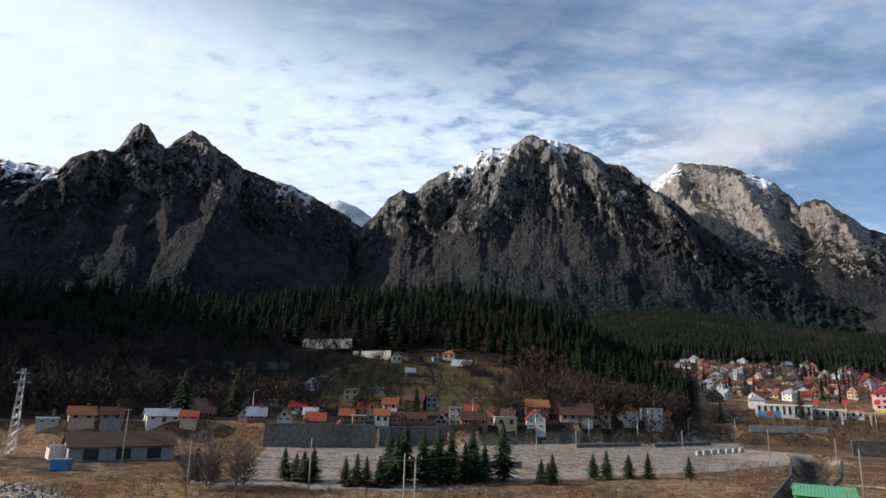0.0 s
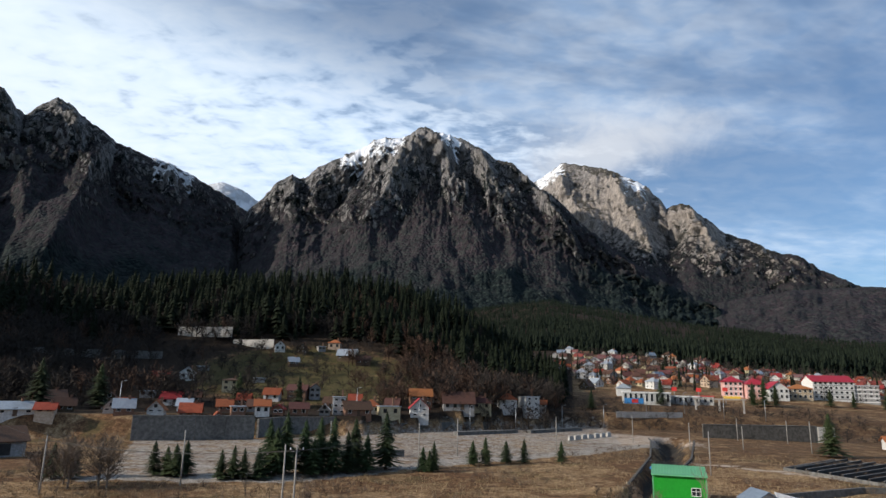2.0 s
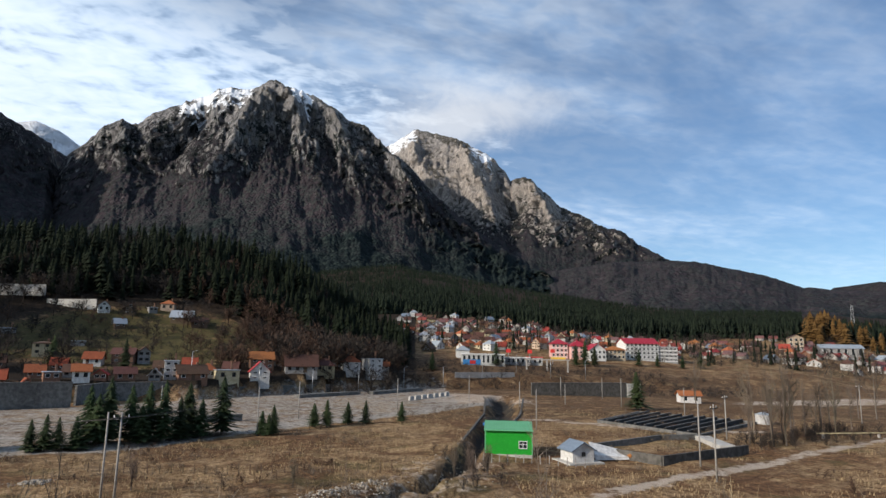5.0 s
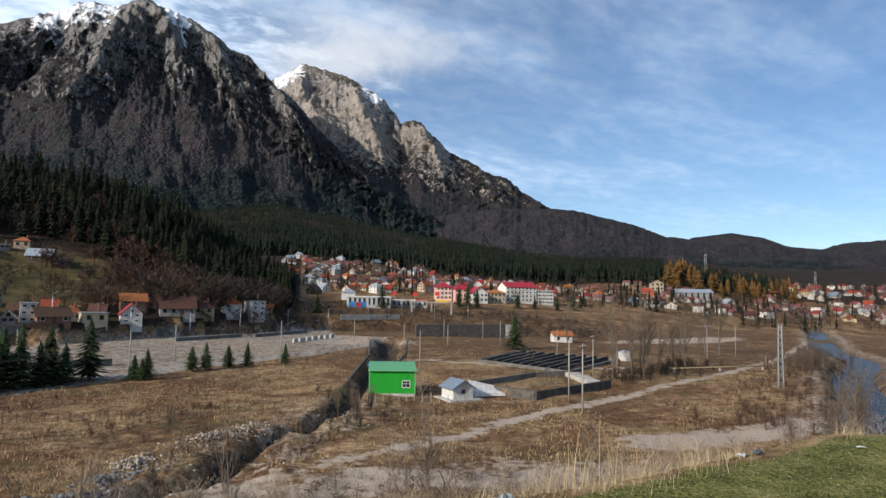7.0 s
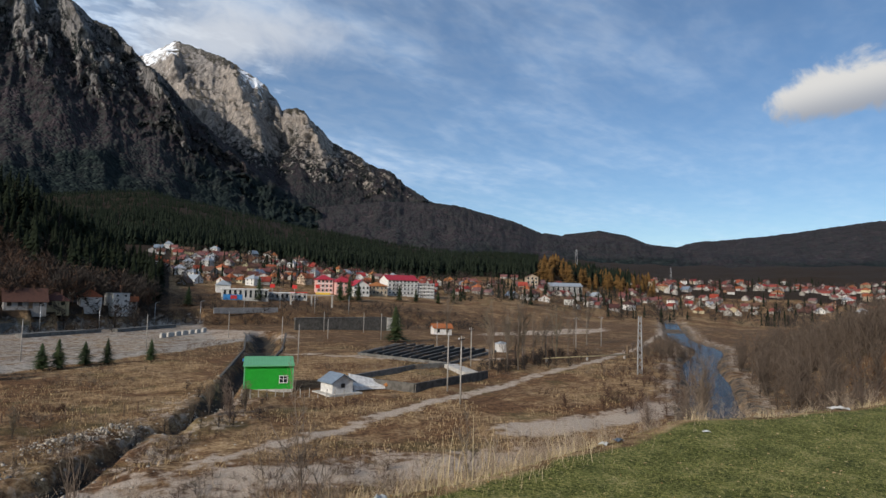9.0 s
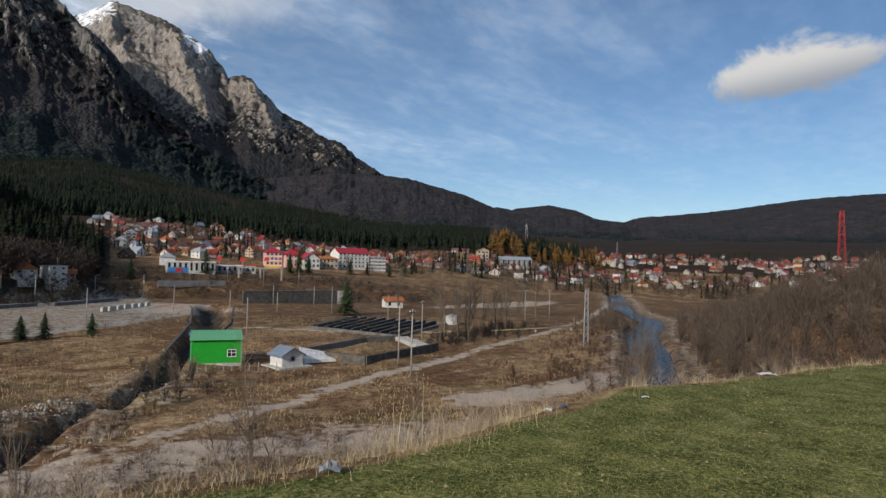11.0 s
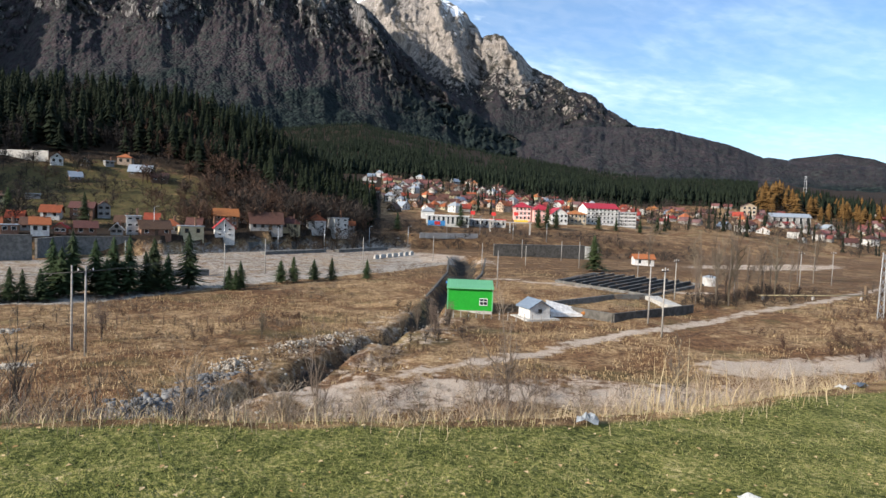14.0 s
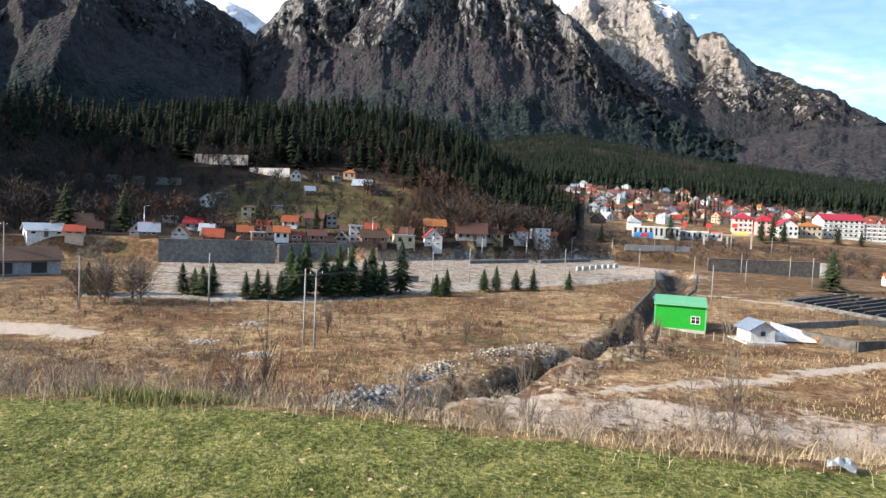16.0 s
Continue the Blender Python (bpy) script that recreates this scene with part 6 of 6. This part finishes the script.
def woods():
    R = random.Random(5)
    P, B, N = [], [], []
    # dark spruces on the crest and the shoulder of the hill
    while len(P) < 2200:
        az, r = R.uniform(-66, 21.5), R.uniform(245, 500)
        crest = np.interp(az, [-66, -36, -20, -14, -5, 4, 9, 13, 16, 18, 22], [320, 335, 345, 352, 338, 340, 316, 300, 290, 286, 290])
        p = np.clip((r - crest) / 18, 0, 1) * (0.5 if az < -16 else 1.0) * (0.5 if r > crest + 90 else 1.0) * (r < np.interp(az, [12, 16, 19, 21.5], [500, 470, 420, 340]))
        if R.random() > p:
            continue
        x, y = polar(az, r)
        h = R.uniform(9, 16) + 15 * fbm(x / 24, y / 24, 3, 3) * R.random()
        P.append((x, y, ground_at(x, y) - 0.4, R.uniform(0, 6.28), h * R.uniform(0.8, 1.35), h, R.randrange(6)))
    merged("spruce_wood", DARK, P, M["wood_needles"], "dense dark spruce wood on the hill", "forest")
    # bare broadleaf woods on the slope
    while len(B) < 1900:
        az, r = R.uniform(-64, 21), R.uniform(225, 430)
        x, y = polar(az, r)
        lit = math.hypot((az + 2) / 13, (r - 285) / 60)
        p = 0.95 if az < -19 else (0.22 if lit < 1 else 0.6)
        if 5 < az < 17 and r < 345:
            p = 1.0
        if (az > -21 and r < 236) or R.random() > p:
            continue
        h = R.uniform(8, 15) * (0.7 if lit < 1 else 1.0)
        B.append((x, y, ground_at(x, y) - 0.2, R.uniform(0, 6.28), h * R.uniform(0.85, 1.25), h, R.randrange(5)))
    warm = [i % 9 == 0 or (2 < math.degrees(math.atan2(b[0], b[1])) < 13.5 and i % 3 > 0) for i, b in enumerate(B)]
    merged("bare_wood", PUFF, [b for b, k in zip(B, warm) if not k], M["bare_twigs"], "leafless grey-brown broadleaf wood on the hill", "forest")
    merged("bare_wood", PUFF, [b for b, k in zip(B, warm) if k], M["rust_twigs"], "rust-brown broadleaf trees on the hill", "forest")
    # the long spruce belt behind the town
    while len(N) < 12000:
        az, r = R.uniform(12, 62), 640 + 860 * R.random() ** 1.1
        if az > 54 and r > 1000 - (az - 54) * 40:
            continue
        x, y = polar(az, r)
        if R.random() < 0.75 * float(smooth(fbm(x / 90, y / 90, 6, 4), 0.52, 0.62)) and r > 760:
            continue
        N.append((x, y, R.uniform(0, 6.28), R.uniform(11, 21) * (1.0 - 0.45 * smooth(r, 750, 1200)), R.randrange(4)))
    X = np.array(N)
    Z = land(X[:, 0], X[:, 1])
    merged("spruce_wood", FAR, [(x, y, z - 0.5, a, h * R.uniform(0.75, 1.2), h, k) for (x, y, a, h, k), z in zip(N, Z)], M["belt_needles"], "wide dark spruce forest behind the town", "forest")
    # trees among the houses of the towns
    T = []
    while len(T) < 1000:
        az, r = R.uniform(21, 84), R.uniform(400, 900)
        if az < 60 and r > 640:
            continue
        x, y = polar(az, r)
        h = R.uniform(5, 11)
        T.append((x, y, ground_at(x, y) - 0.2, R.uniform(0, 6.28), h, h, R.randrange(3)))
    merged("garden_trees", BRUSH, T, M["bare_twigs"], "leafless garden trees among the houses", "trees")
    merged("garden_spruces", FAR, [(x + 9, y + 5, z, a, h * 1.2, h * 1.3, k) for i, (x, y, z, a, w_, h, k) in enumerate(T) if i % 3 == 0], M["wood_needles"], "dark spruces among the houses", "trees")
    # houses of the towns too far off to tell apart, walls and roofs
    gw = (np.array([(-4, -3, -2), (4, -3, -2), (4, 3, -2), (-4, 3, -2), (-4, -3, 2.8), (4, -3, 2.8), (4, 3, 2.8), (-4, 3, 2.8), (-4, 0, 5.2), (4, 0, 5.2)], float),
          np.array([(0, 1, 5), (0, 5, 4), (1, 2, 6), (1, 6, 5), (2, 3, 7), (2, 7, 6), (3, 0, 4), (3, 4, 7), (4, 8, 7), (5, 6, 9)]))
    gr = (np.array([(-4.5, -3.6, 2.4), (4.5, -3.6, 2.4), (4.5, 0, 5.5), (-4.5, 0, 5.5), (4.5, 3.6, 2.4), (-4.5, 3.6, 2.4), (-4.5, -3.6, 2.25), (4.5, -3.6, 2.25)], float),
          np.array([(0, 1, 2), (0, 2, 3), (3, 2, 4), (3, 4, 5), (6, 7, 1), (6, 1, 0)]))
    Q = []
    while len(Q) < 330:
        az, r = (R.uniform(61, 84), R.uniform(520, 940)) if len(Q) < 210 else (R.uniform(20.5, 60), R.uniform(440, 630))
        if az > 60 and r > np.interp(az, [60, 66, 84], [720, 950, 900]):
            continue
        x, y = polar(az, r)
        q = R.uniform(0.6, 0.95)
        Q.append((x, y, ground_at(x, y), R.uniform(0, 6.28), q, q, 0))
    merged("far_houses", [gw], Q, M["far_walls"], "pale walls of many small distant houses", "houses")
    merged("far_roofs", [gr], Q, M["far_roofs"], "red, brown and grey roofs of distant houses", "roofs")
    # golden larches by the mast
    G = []
    while len(G) < 130:
        az, r = R.uniform(54.2, 64), R.uniform(600, 760)
        x, y = polar(az, r)
        h = R.uniform(15, 26) * np.interp(az, [54, 57, 60, 64], [1.1, 1.0, 0.75, 0.65])
        G.append((x, y, ground_at(x, y) - 0.3, R.uniform(0, 6.28), h * R.uniform(1.4, 2.2), h * R.uniform(0.7, 1.05), R.randrange(6)))
    merged("larch_wood", DARK, G, M["larch_needles"], "golden brown autumn larches below the mast", "forest")
    # thicket on the river's far bank
    T = []
    while len(T) < 720:
        x, y = R.uniform(66, 190), R.uniform(-26, 50)
        if line_distance(x, y, RIVER) < 6.5 or math.degrees(math.atan2(x, y)) < np.interp(math.hypot(x, y), [70, 100, 180], [72.5, 69.8, 69.6]):
            continue
        h = R.uniform(5, 9.0) + max(0, x - 100) * 0.05
        T.append((x, y, ground_at(x, y) - 0.2, R.uniform(0, 6.28), h * R.uniform(0.7, 1.0), h, R.randrange(4)))
    merged("thicket", BUSHY, T, M["thicket_twigs"], "dense leafless grey-brown thicket on the river bank", "thicket")
    # low scrub over the valley floor
    S = []
    while len(S) < 2100:
        az, r = R.uniform(-52, 82), R.uniform(34, 190)
        x, y = polar(az, r)
        if inside(x, y, YARD) or line_distance(x, y, TRACK) < 3 or fbm(x / 16, y / 16, 2, 3) < 0.5:
            continue
        h = R.uniform(0.4, 1.3)
        S.append((x, y, ground_at(x, y) - 0.05, R.uniform(0, 6.28), h * 1.6, h, R.randrange(3)))
    H = []
    while len(H) < 1500:
        az, r = (R.uniform(-32, 20), R.uniform(222, 345)) if len(H) < 1050 else (R.uniform(17, 50), R.uniform(262, 335))
        x, y = polar(az, r)
        h = R.uniform(1.2, 4.2)
        H.append((x, y, ground_at(x, y) - 0.1, R.uniform(0, 6.28), h * 1.3, h, R.randrange(4)))
    def clumps(spots, n, lo, hi):
        out = []
        for cx, cy, sx_, sy_ in spots:
            for i in range(n):
                x, y = R.gauss(cx, sx_), R.gauss(cy, sy_)
                h = R.uniform(lo, hi)
                out.append((x, y, ground_at(x, y) - 0.1, R.uniform(0, 6.28), h * R.uniform(0.9, 1.5), h, R.randrange(4)))
        return out
    merged("undergrowth", BUSHY, clumps(((110, 82, 8, 3.5), (124, 86, 5, 3), (101, 80, 4, 3)), 26, 1.2, 3.2), M["bare_twigs"], "dark brown undergrowth below the meadow trees", "scrub")
    merged("red_scrub", BUSHY, clumps(((92, 45, 5, 3), (104, 52, 6, 3), (118, 60, 6, 3), (135, 67, 8, 3), (80, 43, 4, 3)), 24, 0.8, 2.6), M["rust_twigs"], "rust-red scrub along the near river bank", "scrub")
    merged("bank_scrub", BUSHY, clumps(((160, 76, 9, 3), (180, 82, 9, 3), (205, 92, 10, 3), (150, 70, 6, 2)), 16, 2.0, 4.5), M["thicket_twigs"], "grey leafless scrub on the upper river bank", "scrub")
    merged("stream_scrub", BUSHY, clumps(((42, 82, 2, 4), (30, 66, 3, 2), (36, 73, 2, 2), (12, 56, 3, 2), (26, 63, 3, 2)), 9, 0.8, 2.2), M["bare_twigs"], "dark leafless scrub along the stream", "scrub")
    merged("heath_scrub", BUSHY, clumps(((20, 85, 2, 0.8), (48, 68, 2, 1), (28, 60, 2, 1), (82, 57, 3, 1.5), (10, 76, 2, 1)), 12, 0.5, 1.4), M["rust_twigs"], "small rust-red bushes in the dry meadow", "scrub")
    merged("hedge_scrub", BRUSH, H, M["bare_twigs"], "dark leafless scrub and hedges on the slope", "scrub")
    merged("scrub", BRUSH, [s for i, s in enumerate(S) if i % 3], M["pale_twigs"], "low leafless scrub in dry grass", "scrub")
    merged("scrub", BRUSH, [s for i, s in enumerate(S) if i % 3 == 0], M["rust_twigs"], "low reddish brown scrub in dry grass", "scrub")


woods()


def blades(name, count, place, height, width, material, label, seed, curl=0.5, seg=2):
    """Single bent blades, each a narrow strip that ends in a point."""
    g = np.random.default_rng(seed)
    x, y = place(g, count)
    z = land(x, y) - 0.01
    n = len(x)
    h = height[0] + (height[1] - height[0]) * g.random(n) ** 1.6
    a, b = g.uniform(0, 6.283, n), g.uniform(0, 6.283, n)
    lean = curl * g.uniform(0.2, 1.0, n) * h
    wx, wy = np.cos(a) * width * g.uniform(0.6, 1.3, n), np.sin(a) * width * g.uniform(0.6, 1.3, n)
    lx, ly = np.cos(b) * lean, np.sin(b) * lean
    V = np.empty((n, 5, 3))
    V[:, 0] = np.stack([x - wx, y - wy, z], 1)
    V[:, 1] = np.stack([x + wx, y + wy, z], 1)
    V[:, 2] = np.stack([x - wx * 0.7 + lx * 0.3, y - wy * 0.7 + ly * 0.3, z + h * 0.55], 1)
    V[:, 3] = np.stack([x + wx * 0.7 + lx * 0.3, y + wy * 0.7 + ly * 0.3, z + h * 0.55], 1)
    V[:, 4] = np.stack([x + lx, y + ly, z + h], 1)
    base = np.arange(n)[:, None, None] * 5
    F = (np.array([[0, 1, 3], [0, 3, 2], [2, 3, 4]])[None] + base).reshape(-1, 3)
    me = bpy.data.meshes.new(name)
    me.vertices.add(n * 5)
    me.vertices.foreach_set("co", V.reshape(-1).astype(np.float32))
    me.loops.add(F.size)
    me.loops.foreach_set("vertex_index", F.reshape(-1).astype(np.int32))
    me.polygons.add(len(F))
    me.polygons.foreach_set("loop_start", np.arange(0, F.size, 3, dtype=np.int32))
    me.update(calc_edges=True)
    me.materials.append(M[material])
    return tagged(new(name, me), label, "grass", kind="stuff")


def edge_out(x, y):
    return y - np.interp(x, EDGE_X, EDGE_Y)


def on_lawn(g, n):
    az, r = np.radians(g.uniform(-42, 92, n)), 1.6 + 14 * g.random(n) ** 1.7
    x, y = r * np.sin(az), r * np.cos(az)
    k = (edge_out(x, y) < 0.1) & (fbm(x * 1.6, y * 1.6, 4, 3) > 0.36)
    return x[k], y[k]


def on_edge(g, n):
    x = -9 + 34 * g.random(n)
    y = np.interp(x, EDGE_X, EDGE_Y) + g.normal(0.28, 0.3, n)
    k = fbm(x * 1.1, y * 1.1, 6, 3) > 0.4
    return x[k], y[k]


def on_bank(g, n):
    x = -14 + 44 * g.random(n)
    out = 0.4 + 8 * g.random(n)
    return x, np.interp(x, EDGE_X, EDGE_Y) + out


def in_valley(g, n):
    az, r = np.radians(g.uniform(-50, 84, n)), 30 + 150 * g.random(n) ** 1.3
    x, y = r * np.sin(az), r * np.cos(az)
    bare = zones(x, y)
    k = (fbm(x / 9, y / 9, 1, 4) > 0.42) & (bare["grit"] < 0.4) & (bare["slab"] < 0.4) & (bare["mud"] < 0.4)
    return x[k], y[k]


blades("lawn_grass", 180000, on_lawn, (0.014, 0.045), 0.0025, "grass_blades", "short mown grass, green with yellow patches", 1, 1.0)
blades("dry_grass", 24000, on_edge, (0.03, 0.2), 0.0026, "dry_blades", "pale dry grass along the bank's edge", 2, 0.8)
blades("dry_grass", 24000, on_bank, (0.08, 0.38), 0.0032, "brown_blades", "brown withered grass and stalks below the edge", 3, 1.0)
blades("valley_grass", 120000, in_valley, (0.12, 0.55), 0.042, "brown_blades", "tufts of withered brown grass over the valley floor", 4, 0.7)


def edge_plants():
    R = random.Random(8)
    # tall stalks and bare bushes that stand up over the edge
    def bush(az, r, h, w, data, m_, label):
        x, y = polar(az, r)
        tree_thing("bush", data, x, y, h, w, label, "bush", m_, "bushes on the bank's edge", trunk_r=0.006)
    for az, r, h, w in ((33.7, 7.0, 2.1, 1.5), (31, 6.6, 1.3, 1.2), (16.8, 6.6, 1.8, 0.8), (-6.6, 8.0, 2.3, 1.3), (-9, 8.2, 2.0, 1.6), (-4, 8.4, 1.6, 1.2), (2, 7.5, 1.5, 1.3), (6, 7.6, 1.5, 1.2), (11, 7.2, 1.3, 1.1), (-14, 9.2, 1.5, 1.6), (-20, 9.6, 1.7, 1.7), (-25, 10, 1.6, 1.6), (48, 7.2, 1.2, 1.0), (21, 7, 1.0, 1.0), (26, 6.6, 1.0, 1.0), (-1, 7.6, 1.5, 1.0), (66, 18, 4.2, 2.0), (69, 21, 3.6, 2.2), (73, 20, 3.4, 2.2), (79, 19, 3.0, 2.2)):
        bush(az, r, h, w, SHRUB[R.randrange(3)] if w / h > 0.7 else LIGHT[R.randrange(4)], "twigs", "leafless bush on the grassy bank's edge")
    for az, r in ((-3, 8.6), (-5.5, 8.8), (-2, 9)):
        bush(az, r, 1.7, 1.1, SHRUB[R.randrange(3)], "red_twigs", "leafless reddish bush on the bank's edge")
    # pale plumes of reed grass
    def plume(g, n):
        c = g.integers(0, 4, n)
        cx, cy = np.array([5.0, 5.6, 6.3, 4.4])[c], np.array([4.3, 4.35, 4.3, 4.2])[c]
        return cx + g.normal(0, 0.16, n), cy + g.normal(0, 0.12, n)
    blades("reed_grass", 110, plume, (0.3, 0.75), 0.004, "dry_blades", "tall pale reed grass on the bank's edge", 9, 0.45)
    # green hummock of grass
    def hump(g, n):
        return -1.35 + g.normal(0, 0.3, n), 5.75 + g.normal(0, 0.16, n)
    blades("grass_tussock", 4500, hump, (0.05, 0.17), 0.004, "grass_blades", "dark green tussock of grass at the edge", 12, 0.9)


edge_plants()


def weeds():
    R = random.Random(21)
    P = []
    while len(P) < 380:
        x = R.uniform(-9, 13) if len(P) % 3 else R.uniform(-9, 2)
        out = 0.15 + 3.2 * R.random() ** 1.4
        y = float(np.interp(x, EDGE_X, EDGE_Y)) + out
        if fbm(x * 0.8, y * 0.8, 3, 3) < 0.43:
            continue
        h = R.uniform(0.15, 0.5) + out * 0.3 + (0.2 if x < 1 else 0)
        P.append((x, y, ground_at(x, y) - 0.03, R.uniform(0, 6.28), h * R.uniform(0.5, 0.9), h, R.randrange(4)))
    merged("dry_weeds", WEED, P, M["weed"], "tangle of pale dry weeds and stalks below the edge", "weeds")


M["weed"] = island_material("weed", (0.13, 0.095, 0.065), (0.26, 0.2, 0.145), (0.4, 0.32, 0.24), 0.9, 3)
WEED = [puff(120 + s, 120, 0.45, 0.02, 0.22, 0.0045, 14) for s in range(4)]
weeds()


def rock_mesh(seed):
    r = random.Random(seed)
    bm = bmesh.new()
    bmesh.ops.create_icosphere(bm, subdivisions=1, radius=0.5)
    for v in bm.verts:
        v.co *= r.uniform(0.45, 1.25)
    bm.verts.ensure_lookup_table()
    bmesh.ops.triangulate(bm, faces=bm.faces)
    V = np.array([tuple(v.co) for v in bm.verts])
    F = np.array([[v.index for v in f.verts] for f in bm.faces])
    bm.free()
    return V, F


ROCKS = [rock_mesh(s) for s in range(6)]


def heaps():
    R = random.Random(3)
    for label, m_, spots, n, size in (("heap of pale broken stones beside the stream", "rubble", ((18, 66, 3.6), (23, 69, 3.2), (10, 60.5, 2.0), (-11, 84, 1.6), (-15, 74, 1.4), (-8, 67, 1.4), (36, 76, 2.2)), 300, (0.08, 0.45)),
                                      ("heap of dark stones by the stream mouth", "dark_rubble", ((5, 52, 2.4), (2, 49, 2.4), (8, 57, 1.8), (-52, 88, 6), (-62, 96, 6), (-72, 98, 6)), 210, (0.15, 0.8))):
        P = []
        for x0, y0, s in spots:
            for i in range(n):
                x, y = x0 + R.gauss(0, s * 0.6), y0 + R.gauss(0, s * 0.4)
                k = math.hypot(x - x0, y - y0) / s
                q = size[0] + (size[1] - size[0]) * R.random() ** 2.2
                P.append((x, y, ground_at(x, y) + max(0, 1 - k) * s * 0.22 * R.random(), R.uniform(0, 6.28), q, q * R.uniform(0.6, 1.0), R.randrange(6)))
        merged("rubble_heap", ROCKS, P, M[m_], label, "rubble")
    P = []
    for i in range(420):
        u = R.random() * (len(DITCH) - 4) + 2
        a, b = DITCH[int(u)], DITCH[int(u) + 1]
        t = u - int(u)
        x, y = a[0] + (b[0] - a[0]) * t + R.gauss(0, 3.2), a[1] + (b[1] - a[1]) * t + R.gauss(0, 3.2)
        q = R.uniform(0.08, 0.4)
        P.append((x, y, ground_at(x, y), R.uniform(0, 6.28), q, q * 0.8, R.randrange(6)))
    merged("stream_stones", ROCKS, P, M["rubble"], "loose grey stones along the stream", "stones")


heaps()


def litter():
    R = random.Random(4)
    def scrap(x, y, w, l, h, m_, label):
        bm = bmesh.new()
        n = 5
        g = [[bm.verts.new(((i / n - 0.5) * w, (j / n - 0.5) * l, h * (0.3 + R.random() * 0.7) * (1 - abs(i / n - 0.5) - abs(j / n - 0.5) * 0.6))) for j in range(n + 1)] for i in range(n + 1)]
        for i in range(n):
            for j in range(n):
                bm.faces.new((g[i][j], g[i + 1][j], g[i + 1][j + 1], g[i][j + 1]))
        bmesh.ops.solidify(bm, geom=bm.faces[:], thickness=0.003)
        ob = part("litter", bm, M[m_])
        ob.matrix_world = at(x, y, R.uniform(0, 360), 0.015)
        tagged(ob, label, "litter", "litter on the lawn")
    scrap(3.23, 2.4, 0.12, 0.08, 0.06, "white_paint", "crumpled white wrapper lying on the lawn")
    scrap(6.75, 3.74, 0.12, 0.09, 0.06, "slate_roof", "crumpled blue-grey wrapper on the lawn")
    scrap(6.48, 3.77, 0.14, 0.09, 0.05, "white_paint", "crumpled white paper on the lawn")
    scrap(3.34, 3.91, 0.17, 0.12, 0.12, "grey_roof", "crumpled grey plastic bag at the bank's edge")
    scrap(7.9, 3.2, 0.1, 0.06, 0.03, "white_paint", "small white scrap of paper on the lawn")
    scrap(11.5, 2.6, 0.3, 0.15, 0.08, "white_paint", "white scrap of paper far along the lawn")
    L = (np.array([(-0.5, 0, 0.0), (0, -0.3, 0.15), (0.5, 0, 0.05), (0, 0.3, 0.2)]), np.array([(0, 1, 2), (0, 2, 3)]))
    P = []
    while len(P) < 900:
        az, r = R.uniform(-42, 90), 1.7 + 9 * R.random() ** 1.3
        x, y = polar(az, r)
        if y - np.interp(x, EDGE_X, EDGE_Y) > 0.3:
            continue
        q = R.uniform(0.015, 0.05)
        P.append((x, y, ground_at(x, y) + 0.025, R.uniform(0, 6.28), q, 0.05, 0))
    merged("fallen_leaves", [L], P, M["fallen"], "fallen brown and pale leaves on the lawn", "leaves")


litter()
